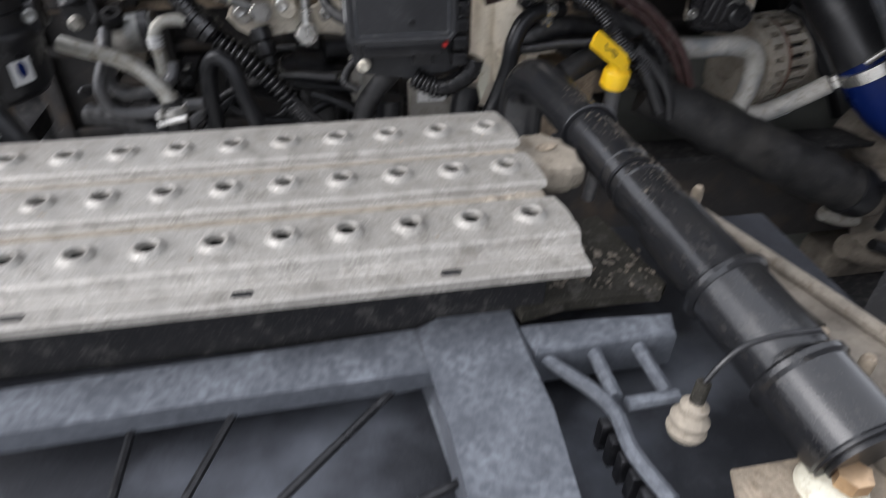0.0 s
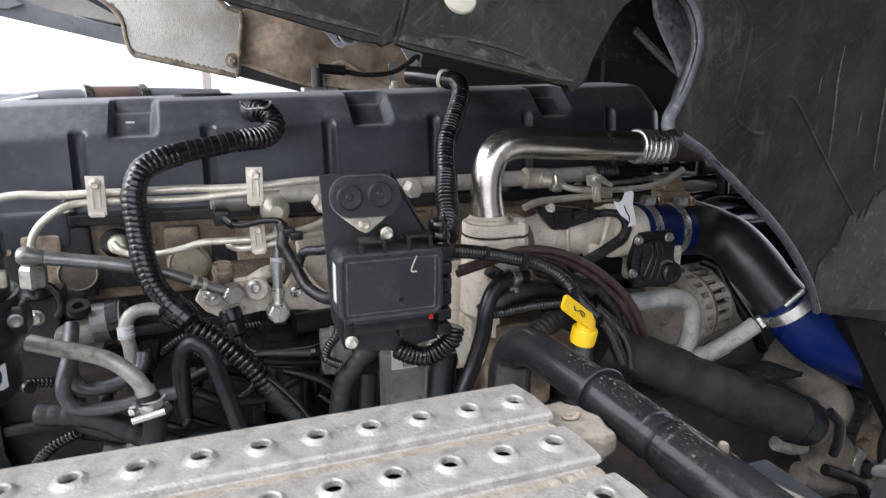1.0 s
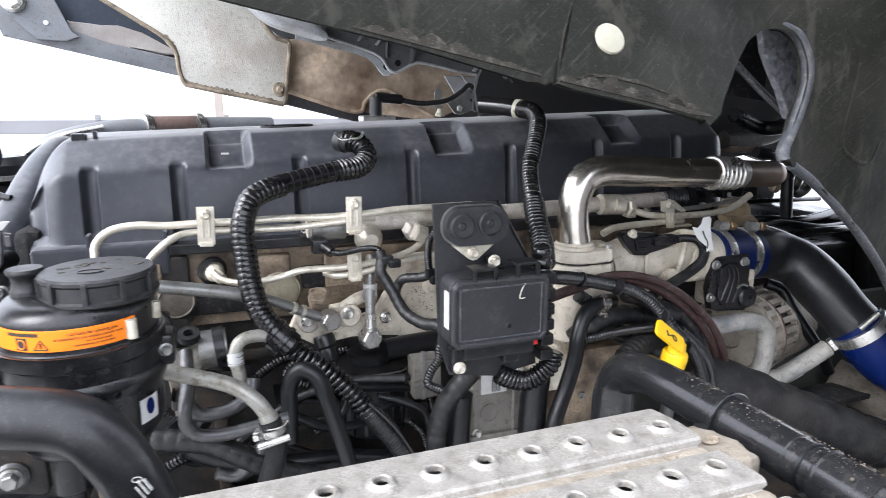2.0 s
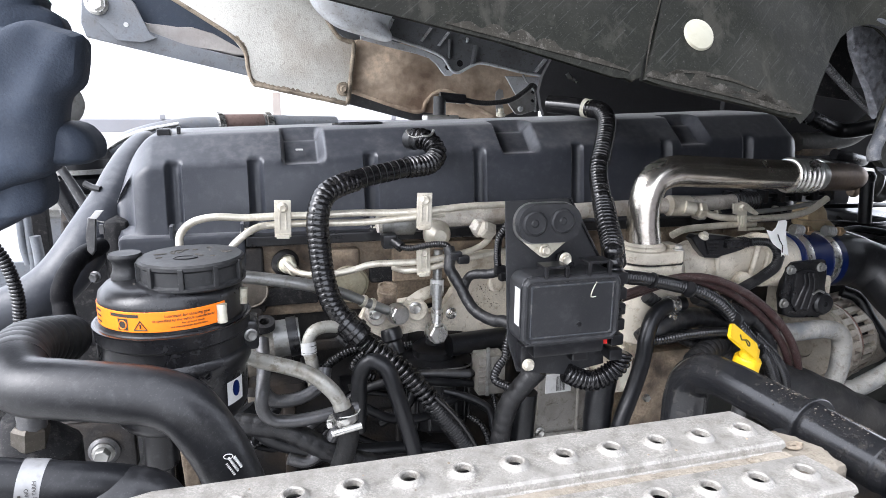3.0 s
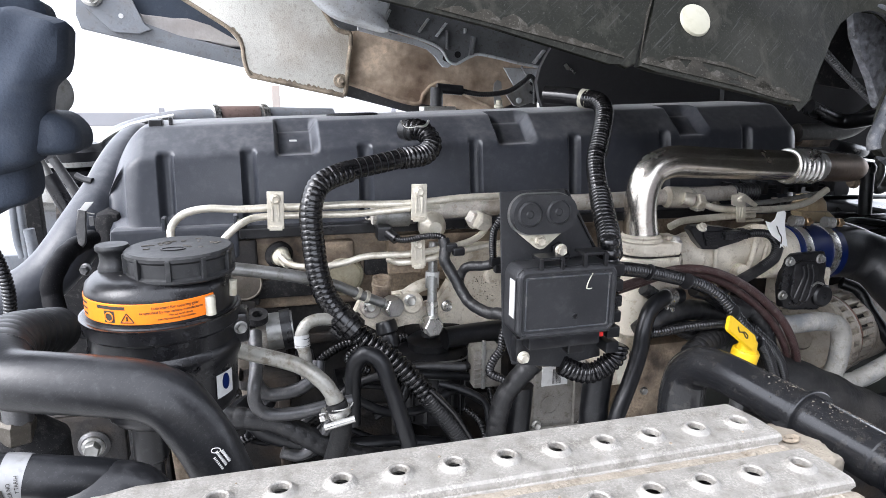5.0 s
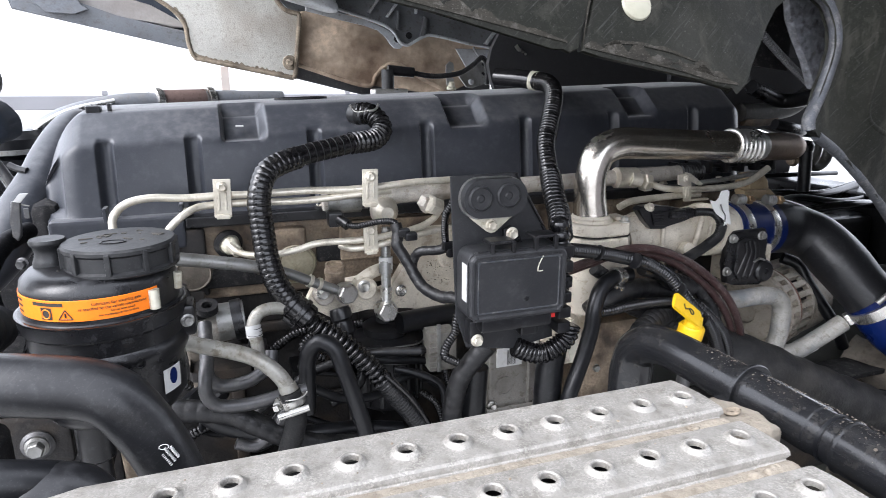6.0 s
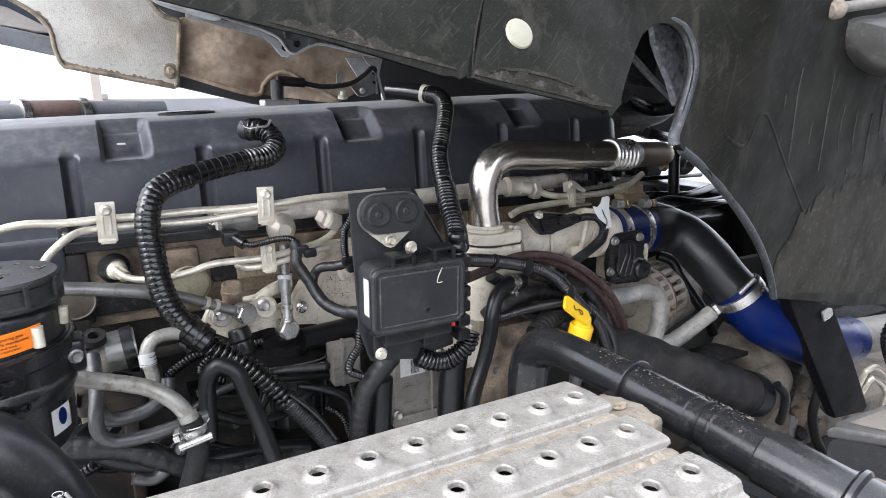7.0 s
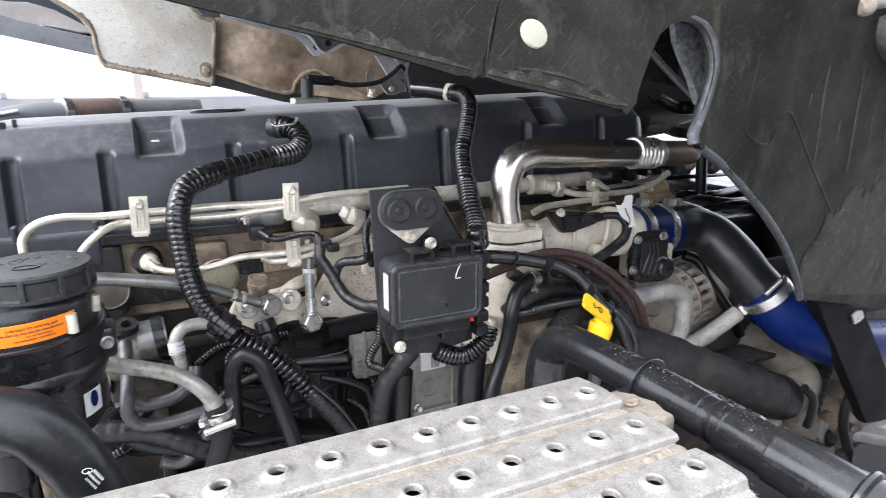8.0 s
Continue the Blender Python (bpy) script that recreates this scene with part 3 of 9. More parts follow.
        part("dirt_crumb", lathe([(r, 0), (r * 0.8, r * 0.5), (0, r * 0.6)], c, (0, 0, 1), 7), MUD, t)
    for k in range(3):
        x = -0.075 - 0.155 * k
        # slots are laid-on strips, with their shade as colour
        part("slot", sheet(rounded(0.016, 0.006, 0.0028, 4, (x, -0.2065)), 0.0012, lambda u, v, w: (u, v, 1.2856 - PLATE_DROP + w), 0), DARK, t)
    return t


plate = tread_plate()


def groove_dirt(c, seed, x0=-0.597):
    """Dried mud lying along a valley, higher and lumpier towards the plate's end."""
    bm, rows = bmesh.new(), []
    x1 = plate_end(c) - 0.007
    n = 260
    for i in range(n + 1):
        x = x0 + (x1 - x0) * i / n
        heap = 0.0035 * math.exp(-((x - x1 + 0.012) / 0.022) ** 2)
        near = c + 0.0094 + 0.0020 * noise.noise((x * 60, seed, 0)) + 0.0012 * noise.noise((x * 260, seed, 4)) + heap * 0.5
        row = []
        for j in range(7):
            f = j / 6
            y = c - 0.0085 + (near - c + 0.0085) * f
            z = 1.2911 - PLATE_DROP + (0.0011 + 0.0009 * noise.noise((x * 90, y * 120, seed)) + 0.0007 * noise.noise((x * 420, y * 420, seed)) + heap) * math.sin(math.pi * min(1.0, 0.12 + f * 0.88))
            row.append(bm.verts.new((x, y, z)))
        rows.append(row)
    for a, b in zip(rows, rows[1:]):
        for j in range(6):
            bm.faces.new((a[j], a[j + 1], b[j + 1], b[j]))
    part("dried_mud", bm, TAN, plate, "tan dried mud in the groove", sharp=80, faces_up=True)
    rng = random.Random(seed)
    for k in range(5):
        r = rng.uniform(0.003, 0.0065)
        p = Vector((x1 - rng.uniform(0.004, 0.05), c + rng.uniform(-0.002, 0.005), 1.2925 - PLATE_DROP))
        part("mud_lump", clod(p, r, seed * 10 + k), TAN, plate)


def clod(at, r, seed):
    """A small uneven lump of dry earth."""
    bm = bmesh.new()
    bmesh.ops.create_icosphere(bm, subdivisions=2, radius=r)
    for v in bm.verts:
        v.co *= 1.0 + 0.45 * noise.noise(v.co / r * 1.1 + Vector((seed, 0, 0)))
        v.co.z *= 0.65
        v.co += Vector(at)
    return bm


groove_dirt(-0.042, 1)
groove_dirt(-0.122, 2)


# ---- valve cover ----
# unseen wall, added to cut skylight and darken reflections from the right
side_wall = block((0.45, -1.85, 0.0), (13.0, -1.75, 3.8), 0.01)
single("wall_light_block", side_wall, TRAILER, "plain grey wall added out of view to block skylight", "wall", kind="structure")


def valve_cover():
    t = thing("valve_cover", "long black moulded plastic engine cover with recessed flutes", "engine cover", (0.0, 0.9, 1.37))
    sec = [(0.662, 1.380), (0.662, 1.388), (0.668, 1.394), (0.672, 1.41), (0.676, 1.44), (0.683, 1.49), (0.6865, 1.507), (0.6905, 1.5145), (0.698, 1.521), (0.720, 1.5385), (0.741, 1.5550), (0.749, 1.5605),
           (0.76, 1.5630), (0.80, 1.566), (0.92, 1.567), (1.15, 1.558), (1.33, 1.548), (1.38, 1.53), (1.41, 1.49), (1.42, 1.39)]
    prof = spline([Vector((0, y, z)) for y, z in sec], 0.006)
    xs = [-0.718 + 1.440 * k / 560 for k in range(561)]
    flutes = [-0.700, -0.613, -0.478, -0.272, -0.059, 0.150, 0.355, 0.56]
    scoops = [(-0.432, -0.352), (-0.012, 0.072), (0.39, 0.47)]
    bm, rows = bmesh.new(), []
    for x in xs:
        row = []
        for p in prof:
            y, z = p.y, p.z
            inward = 0.0
            if y < 0.72 and z > 1.40:
                fall = min(1, max(0, (1.522 - z) / 0.012)) * min(1, max(0, (z - 1.40) / 0.01))
                for f in flutes:
                    deep = 2.0 if f < -0.65 else 1.0
                    d = abs(x - f) / (0.013 * (0.5 + 0.5 * deep))
                    if d < 1:
                        inward += 0.013 * deep * fall * (1 - d ** 2) ** 0.6
            dip = 0.0
            if z > 1.50 and y < 0.86:
                fall = min(1, max(0, (z - 1.505) / 0.022)) * min(1, max(0, (0.80 - y) / 0.035))
                for a, b in scoops:
                    if a < x < b:
                        dip = max(dip, 0.021 * fall * min(1, (x - a) / 0.006) * min(1, (b - x) / 0.014))
            # round the ends of the cover in
            e = max(0.0, (-0.648 - x) / 0.070, (x - 0.66) / 0.062)
            drop = (0.092 * e ** 1.7 if x < 0 else 0.048 * e ** 2.2) * min(1.0, max(0.0, z - 1.40) / 0.155)
            y2 = y + inward + dip * 0.5 + (0.045 * e ** 2.5 if y < 0.9 else -0.045 * e ** 2.5)
            row.append(bm.verts.new((x, y2, z - dip - drop + 0.033 * (x + 0.6) * min(1.0, (z - 1.385) / 0.13))))
        rows.append(row)
    for a, b in zip(rows, rows[1:]):
        for k in range(len(prof) - 1):
            bm.faces.new((a[k], a[k + 1], b[k + 1], b[k]))
    bm.faces.new(rows[0])
    bm.faces.new(rows[-1][::-1])
    part("shell", bm, COVER, t, sharp=50)
    part("skirt", block((-0.706, 0.652, 1.335), (-0.50, 0.690, 1.396), 0.008), COVER, t)
    part("flange", block((-0.50, 0.64, 1.372), (0.70, 0.70, 1.392), 0.004), BLACK, t, "black sealing flange")
    for k in range(12):
        x = -0.62 + 0.115 * k
        part("rib", block((x - 0.003, 0.645, 1.391), (x + 0.003, 0.672, 1.414), 0.001), COVER, t)
    for x in (-0.50, -0.27, 0.02, 0.27, 0.47, 0.62):
        part("bolt_boss", lathe([(0.014, 0), (0.014, 0.004), (0.009, 0.006), (0, 0.006)], (x, 0.652, 1.391), seg=20), BLACK, t)
        bolt((x, 0.652, 1.397), (0, 0, 1), t, 0.0075)
    oval = lathe([(0.052, 0.0), (0.052, 0.003), (0.047, 0.004), (0.044, 0.002), (0, 0.002)], (0, 0, 0), seg=40)
    for v in oval.verts:
        v.co = Vector((-0.275 + v.co.x * 1.0, 0.83 + v.co.y * 0.55, 1.5775 + v.co.z + 0.033 * v.co.x))
    part("oval_badge", oval, BLACK, t)
    part("clip_tab", block((-0.645, 0.752, 1.550), (-0.622, 0.775, 1.572), 0.003), BLACK, t)
    part("clip_tab", block((-0.612, 0.758, 1.555), (-0.606, 0.775, 1.576), 0.002), BLACK, t)
    part("chalk_mark", block((-0.405, 0.714, 1.5340), (-0.392, 0.728, 1.5365), 0.0004), WHITE, t)
    return t


valve_cover()


# ---- cylinder head and block ----
def engine_block():
    t = thing("engine_block", "dirty cast-iron engine block and cylinder head, beige and rust stained", "engine", (0.0, 0.95, 0.55))
    part("cylinder_head", block((-0.69, 0.665, 1.235), (0.72, 1.14, 1.372), 0.006), HEAD, t, "dusty beige-brown cylinder head")
    bm = block((-0.70, 0.68, 0.55), (0.74, 1.14, 1.235), 0.01)
    part("block", bm, BLOCK, t, "dark oily cast-iron block")
    for k in range(7):
        x = -0.66 + 0.22 * k
        part("upright_rib", block((x - 0.012, 0.655, 0.6), (x + 0.012, 0.677, 1.225), 0.005), BLOCK, t)
    for z in (0.78, 1.0, 1.16):
        part("long_rib", block((-0.68, 0.660, z), (0.72, 0.674, z + 0.02), 0.005), BLOCK, t)
    for k in range(6):
        x = -0.545 + 0.215 * k
        part("boss", block((x - 0.03, 0.648, 1.27), (x + 0.03, 0.672, 1.36), 0.008), HEAD, t)
        bolt((x - 0.05, 0.664, 1.335), (0, -1, 0), t, 0.009, HEAD)
    # two near-black blocks on the face paint the shade of recesses
    part("recess_shade", block((-0.496, 0.655, 1.257), (-0.378, 0.68, 1.291), 0.004), DARK, t)
    part("recess_shade", block((-0.282, 0.65, 1.29), (-0.229, 0.67, 1.331), 0.004), DARK, t)
    part("head_end", block((-0.705, 0.655, 1.245), (-0.472, 0.672, 1.368), 0.006), BLOCK, t, "dark grimy end of the head")
    part("end_housing", block((-0.742, 0.70, 0.95), (-0.695, 1.10, 1.42), 0.02), DARK, t, "dark rear housing")
    part("heat_plate", block((-0.24, 0.645, 1.29), (0.02, 0.66, 1.365), 0.004), HEAD, t)
    return t


engine_block()


# ---- fuel lines ----
def clip_plate(t, at, w=0.026, h=0.060, lean=0.0):
    """A pressed bracket plate that holds two tubes, with its bolt."""
    x, y, z = at
    m = Matrix.Translation((x, y, z)) @ Matrix.Rotation(lean, 4, "Y")
    c = part("clip", block((-w / 2, -0.004, -h + 0.012), (w / 2, 0.0, 0.012), 0.0012, m), ZINC, t, "zinc-plated tube clip")
    for s in (-1, 1):
        part("bead", block((s * 0.005 - 0.0018, -0.0062, -h + 0.024), (s * 0.005 + 0.0018, -0.0030, -0.008), 0.0012, m), ZINC, c)
    part("tab", block((-w / 2 + 0.003, -0.0075, -h + 0.010), (w / 2 - 0.003, -0.003, -h + 0.017), 0.001, m), ZINC, c)
    bolt((x, y - 0.004, z), (0, -1, 0), c, 0.0068)
    return c


def hex_nut(t, at, axis, r, length, material=None, name="union_nut"):
    bm = lathe([(r * 0.8, 0), (r, length * 0.12), (r, length * 0.85), (r * 0.8, length)], at, axis, seg=6)
    return part(name, bm, material or ZINC, t, sharp=20)


fl = thing("fuel_lines", "zinc-plated steel fuel lines clipped along the cylinder head", "fuel line", (-0.2, 0.55, 1.40))
part("line", tube([(-0.593, 0.53, 1.4), (-0.592, 0.54, 1.42), (-0.574, 0.55, 1.437), (-0.54, 0.555, 1.443), (-0.493, 0.555, 1.44), (-0.438, 0.555, 1.441), (-0.387, 0.55, 1.441), (-0.314, 0.545, 1.443), (-0.258, 0.54, 1.442), (-0.201, 0.535, 1.444), (-0.131, 0.535, 1.449), (-0.058, 0.54, 1.449), (0.011, 0.55, 1.448)], 0.0060), ZINC, fl)
part("line", tube([(-0.532, 0.532, 1.335), (-0.531, 0.532, 1.363), (-0.524, 0.533, 1.388), (-0.505, 0.535, 1.410), (-0.481, 0.545, 1.424), (-0.455, 0.553, 1.427), (-0.406, 0.55, 1.428), (-0.314, 0.545, 1.427), (-0.258, 0.54, 1.431), (-0.215, 0.535, 1.435), (-0.17, 0.54, 1.437)], 0.0058), ZINC, fl)
hex_nut(fl, (-0.534, 0.532, 1.306), (0.05, 0, 1), 0.019, 0.036, DULLZINC)
part("nut_collar", lathe([(0.012, 0.0), (0.0125, 0.003), (0.009, 0.008), (0.0065, 0.009)], (-0.532, 0.532, 1.342), (0.05, 0, 1), 20), DULLZINC, fl)
part("line", tube([(-0.433, 0.62, 1.344), (-0.421, 0.6, 1.336), (-0.399, 0.57, 1.336), (-0.363, 0.555, 1.338), (-0.325, 0.55, 1.345), (-0.292, 0.545, 1.354), (-0.22, 0.54, 1.355), (-0.17, 0.54, 1.36), (-0.117, 0.545, 1.369), (-0.089, 0.55, 1.382), (-0.079, 0.56, 1.393), (-0.088, 0.57, 1.404)], 0.0057), ZINC, fl)
part("line", tube([(-0.255, 0.56, 1.343), (-0.239, 0.545, 1.34), (-0.2, 0.54, 1.343), (-0.159, 0.54, 1.35), (-0.094, 0.55, 1.358), (-0.048, 0.56, 1.361), (0, 0.57, 1.368)], 0.0057), ZINC, fl)
clip_plate(fl, (-0.437, 0.542, 1.457), lean=0.03)
clip_plate(fl, (-0.208, 0.527, 1.464), lean=0.02)
clip_plate(fl, (-0.209, 0.532, 1.374), 0.024, 0.052, lean=-0.03)
hex_nut(fl, (-0.077, 0.556, 1.397), (-0.8, -0.2, 0.35), 0.017, 0.026)
part("injector_sleeve", lathe([(0.021, 0.0), (0.021, 0.004), (0.0155, 0.006), (0.0155, 0.02), (0.010, 0.028), (0.010, 0.045), (0.008, 0.048)], (-0.436, 0.660, 1.338), (0.35, -1, -0.15), 24), CREAM, fl, "pale injector sleeve")
part("seal_ring", lathe([(0.025, 0.0), (0.025, 0.007), (0.019, 0.012), (0.019, 0.0)], (-0.436, 0.660, 1.338), (0.35, -1, -0.15), 24), DARK, fl)

vb = thing("line_valve", "black plastic valve block under the fuel line union", "valve", (-0.53, 0.55, 1.22))
part("body", block((-0.556, 0.525, 1.222), (-0.505, 0.60, 1.292), 0.006), BLACK, vb)
part("neck", lathe([(0.020, 0.0), (0.022, 0.004), (0.018, 0.010), (0.018, 0.018), (0, 0.018)], (-0.534, 0.535, 1.290), (0, 0, 1), 24), BLACK, vb)
part("clip_arm", tube([(-0.515, 0.52, 1.312), (-0.503, 0.518, 1.300), (-0.500, 0.518, 1.275), (-0.508, 0.52, 1.262)], 0.006, 12), BLACK, vb)
part("side_boss", block((-0.507, 0.54, 1.225), (-0.478, 0.60, 1.275), 0.006), BLACK, vb)
bolt((-0.536, 0.524, 1.262), (0, -1, 0), vb, 0.0095, DULLZINC)

rail = thing("common_rail", "grey forged fuel rail with threaded unions", "fuel rail", (0.08, 0.6, 1.423))
part("rail_tube", tube([(-0.278, 0.585, 1.415), (-0.146, 0.59, 1.419), (0.08, 0.6, 1.421), (0.481, 0.62, 1.425)], 0.0155), CAST, rail)
part("end_sensor", tube([(-0.272, 0.583, 1.416), (-0.214, 0.585, 1.415)], 0.021), GREYTUBE, rail, "steel pressure regulator")
part("collar", tube([(-0.214, 0.585, 1.415), (-0.201, 0.585, 1.415)], 0.0165), DARKTUBE, rail)
part("ball_joint", lathe([(0, -0.026), (0.014, -0.022), (0.023, -0.01), (0.025, 0.0), (0.023, 0.01), (0.014, 0.02), (0.011, 0.026), (0, 0.026)], (-0.176, 0.566, 1.397), (0, -1, 0), 24), ZINC, rail)
for px in [(-0.097, 0.575, 1.405), (0.07, 0.58, 1.421), (0.378, 0.6, 1.413)]:
    part("union_boss", lathe([(0.017, 0), (0.017, 0.018), (0.014, 0.022), (0.0, 0.022)], px, (0.1, -1, -0.1), 6), CAST, rail)
part("end_cap", tube([(0.481, 0.62, 1.425), (0.537, 0.62, 1.425)], 0.02, wave=(0.007, 0.003)), BLACK, rail, "black ribbed plug")

# ---- return pipes with banjo unions, and the filter bracket ----
bj = thing("banjo_pipe", "grey steel return pipe ending in a banjo bolt", "pipe", (-0.358, 0.52, 1.303))
part("pipe", tube([(-0.509, 0.5, 1.359), (-0.472, 0.505, 1.351), (-0.421, 0.51, 1.339), (-0.385, 0.515, 1.328)], 0.0102), GREYTUBE, bj)
part("ball_end", lathe([(0, -0.014), (0.009, -0.012), (0.0135, -0.006), (0.0142, 0.002), (0.012, 0.012), (0.0102, 0.020)], (-0.530, 0.50, 1.364), (0.95, 0.1, -0.2), 24), GREYTUBE, bj)
part("thin_pipe", tube([(-0.385, 0.515, 1.328), (-0.349, 0.52, 1.315), (-0.311, 0.525, 1.295), (-0.267, 0.53, 1.273)], 0.0084), GREYTUBE, bj)
part("collar", tube([(-0.392, 0.513, 1.331), (-0.382, 0.515, 1.327)], 0.0116), DULLZINC, bj)
for p in ([(-0.316, 0.524, 1.298), (-0.311, 0.525, 1.295)], [(-0.301, 0.526, 1.29), (-0.296, 0.527, 1.288)]):
    part("band", tube(p, 0.0108), ZINC, bj)
part("banjo", lathe([(0.0, -0.014), (0.017, -0.012), (0.019, 0.0), (0.017, 0.012), (0.0, 0.014)], (-0.254, 0.532, 1.267), (0.25, -1, 0.1), 24), STEEL, bj)
part("banjo_bolt", lathe([(0.0165, 0.0), (0.0165, 0.010), (0.0145, 0.012), (0, 0.012)], (-0.256, 0.518, 1.27), (0.25, -1, 0.1), 6), STEEL, bj, sharp=20)
rod = thing("banjo_pipe", "upright steel pipe with white sticker and banjo bolt", "pipe", (-0.184, 0.53, 1.255))
part("pipe", tube([(-0.174, 0.56, 1.369), (-0.177, 0.555, 1.33), (-0.182, 0.54, 1.236)], 0.0085), GREYTUBE, rod)
part("sleeve", tube([(-0.178, 0.552, 1.318), (-0.18, 0.548, 1.29)], 0.0118), GREYTUBE, rod)
part("sticker", tube([(-0.178, 0.552, 1.318), (-0.179, 0.55, 1.295)], 0.0122), WHITE, rod, "white printed sticker")
part("sleeve", tube([(-0.18, 0.545, 1.265), (-0.182, 0.54, 1.232)], 0.0105), STEEL, rod)
part("banjo", lathe([(0.0, -0.014), (0.018, -0.012), (0.020, 0.0), (0.018, 0.012), (0.0, 0.014)], (-0.183, 0.54, 1.224), (0.1, -1, 0.1), 24), STEEL, rod)
part("banjo_bolt", lathe([(0.0175, 0.0), (0.0175, 0.011), (0.015, 0.013), (0, 0.013)], (-0.185, 0.526, 1.227), (0.1, -1, 0.1), 6), STEEL, rod, sharp=20)

fb = thing("filter_bracket", "beige cast bracket holding the fuel filter, with steel bolts", "bracket", (-0.212, 0.58, 1.241))
part("plate", sheet([(-0.315, 1.245), (-0.302, 1.271), (-0.27, 1.275), (-0.237, 1.27), (-0.225, 1.277), (-0.196, 1.271), (-0.19, 1.245), (-0.16, 1.253), (-0.143, 1.292), (-0.126, 1.287), (-0.11, 1.25), (-0.081, 1.222), (-0.041, 1.198), (-0.041, 1.182), (-0.08, 1.191), (-0.127, 1.213), (-0.17, 1.21), (-0.208, 1.22), (-0.246, 1.215), (-0.265, 1.202), (-0.3, 1.224)], 0.02, upright(0.575), 0.004), WARMCAST, fb)
part("boss", lathe([(0.018, 0), (0.018, 0.016), (0.015, 0.02), (0, 0.02)], (-0.287, 0.575, 1.256), (0.1, -1, 0), 24), CAST, fb)
part("boss", lathe([(0.02, 0), (0.02, 0.022), (0.016, 0.026), (0, 0.026)], (-0.216, 0.575, 1.262), (0.1, -1, 0), 24), WARMCAST, fb)
part("neck", lathe([(0.0165, 0), (0.0165, 0.022), (0.018, 0.024), (0.018, 0.030), (0.0165, 0.032), (0.0165, 0.040), (0.013, 0.041), (0.012, 0.037), (0, 0.037)], (-0.267, 0.56, 1.273), (0, -0.15, 1), 24), HEAD, fb)
for p in [(-0.289, 0.556, 1.262), (-0.219, 0.548, 1.27), (-0.148, 0.566, 1.248)]:
    bolt(p, (0.1, -1, 0), fb, 0.0088, STEEL)
part("web", tube([(-0.226, 0.57, 1.271), (-0.2, 0.575, 1.284), (-0.175, 0.59, 1.286)], 0.011), WARMCAST, fb)
pc = thing("pump_casting", "cream painted pitted casting behind the fuel lines", "casting", (-0.063, 0.62, 1.26))
part("face", sheet([(-0.137, 1.338), (-0.104, 1.345), (-0.019, 1.345), (-0.008, 1.18), (-0.044, 1.189), (-0.084, 1.216), (-0.12, 1.265), (-0.134, 1.294)], 0.05, upright(0.61), 0.006), WARMCAST, pc)
rng = random.Random(5)
pits = bmesh.new()
for k in range(70):
    q = Vector((-0.063, 0.609, 1.263)) + Vector((rng.uniform(-0.022, 0.026), 0, rng.uniform(-0.024, 0.026)))
    lathe([(abs(rng.gauss(0.0006, 0.0003)) + 0.0003, 0.0), (0, 0.0004)], q, (0, -1, 0), 5, pits)
tagged(part("pits", pits, BLOCK, pc, "dark pitting in the cream paint"), kind="stuff")
part("boss", lathe([(0.015, 0), (0.015, 0.010), (0.012, 0.012), (0, 0.012)], (-0.049, 0.612, 1.284), (0, -1, 0.3), 20), WARMCAST, pc)

cap = thing("core_plug", "round cream-coloured plug in the cylinder head", "plug", (-0.305, 0.64, 1.291))
part("disc", lathe([(0.037, 0.0), (0.037, 0.010), (0.034, 0.014), (0.032, 0.011), (0.030, 0.011), (0.029, 0.015), (0.0, 0.017)], (-0.322, 0.66, 1.292), (0.1, -1, 0), 36), PLUGCREAM, cap)
cap2 = thing("core_plug", "round dirty grey plug in the cylinder head", "plug", (-0.49, 0.64, 1.303))
part("disc", lathe([(0.032, 0.0), (0.032, 0.010), (0.029, 0.014), (0.027, 0.011), (0.0, 0.013)], (-0.498, 0.66, 1.29), (0.1, -1, 0), 32), DIRTCAST, cap2)

ff = thing("fuel_filter", "black ribbed fuel filter canister", "filter", (-0.18, 0.58, 1.081))
part("canister", lathe([(0.0, 0.0), (0.055, 0.0), (0.062, 0.01), (0.064, 0.06), (0.064, 0.10), (0.058, 0.108), (0.07, 0.112), (0.07, 0.125), (0.05, 0.135), (0.0, 0.135)], (-0.169, 0.6, 1.023), (0, 0, 1), 40), BLACK, ff)
for k in range(16):
    a = 2 * math.pi * k / 16
    c = Vector((-0.169, 0.6, 1.023))
    part("grip", block((0.062, -0.004, 0.01), (0.068, 0.004, 0.095), 0.0015, Matrix.Translation(c) @ Matrix.Rotation(a, 4, "Z")), BLACK, ff)

c = Vector((-0.169, 0.6, 1.023))
for k, z in enumerate((0.129, 0.100)):
    part("retaining_wire", tube([c + Vector((0.0715 * math.cos(radians(g)), 0.0715 * math.sin(radians(g)), z + 0.004 * math.sin(radians(3 * g + 90 * k)))) for g in range(-200, 30, 12)], 0.0016, 8), GREYTUBE, ff, "bent steel wire")
part("head", lathe([(0.030, 0.132), (0.042, 0.136), (0.044, 0.150), (0.036, 0.156), (0.018, 0.158), (0.016, 0.172), (0.0, 0.172)], c, (0, 0, 1), 32), BLACK, ff)
part("drain", tube([c + Vector((0.05, -0.055, 0.03)), c + Vector((0.075, -0.075, 0.01)), c + Vector((0.09, -0.085, -0.04))], 0.007, 12, wave=(0.005, 0.001)), GLOSS, ff)
lp = thing("connector", "black plug with a pale lock on the filter loom", "connector", (-0.127, 0.52, 1.152))
part("plug", block((-0.141, 0.52, 1.139), (-0.107, 0.54, 1.149), 0.003), BLACK, lp)
part("lock", block((-0.136, 0.516, 1.149), (-0.126, 0.521, 1.155), 0.001), PLUG, lp, "pale lock tab")
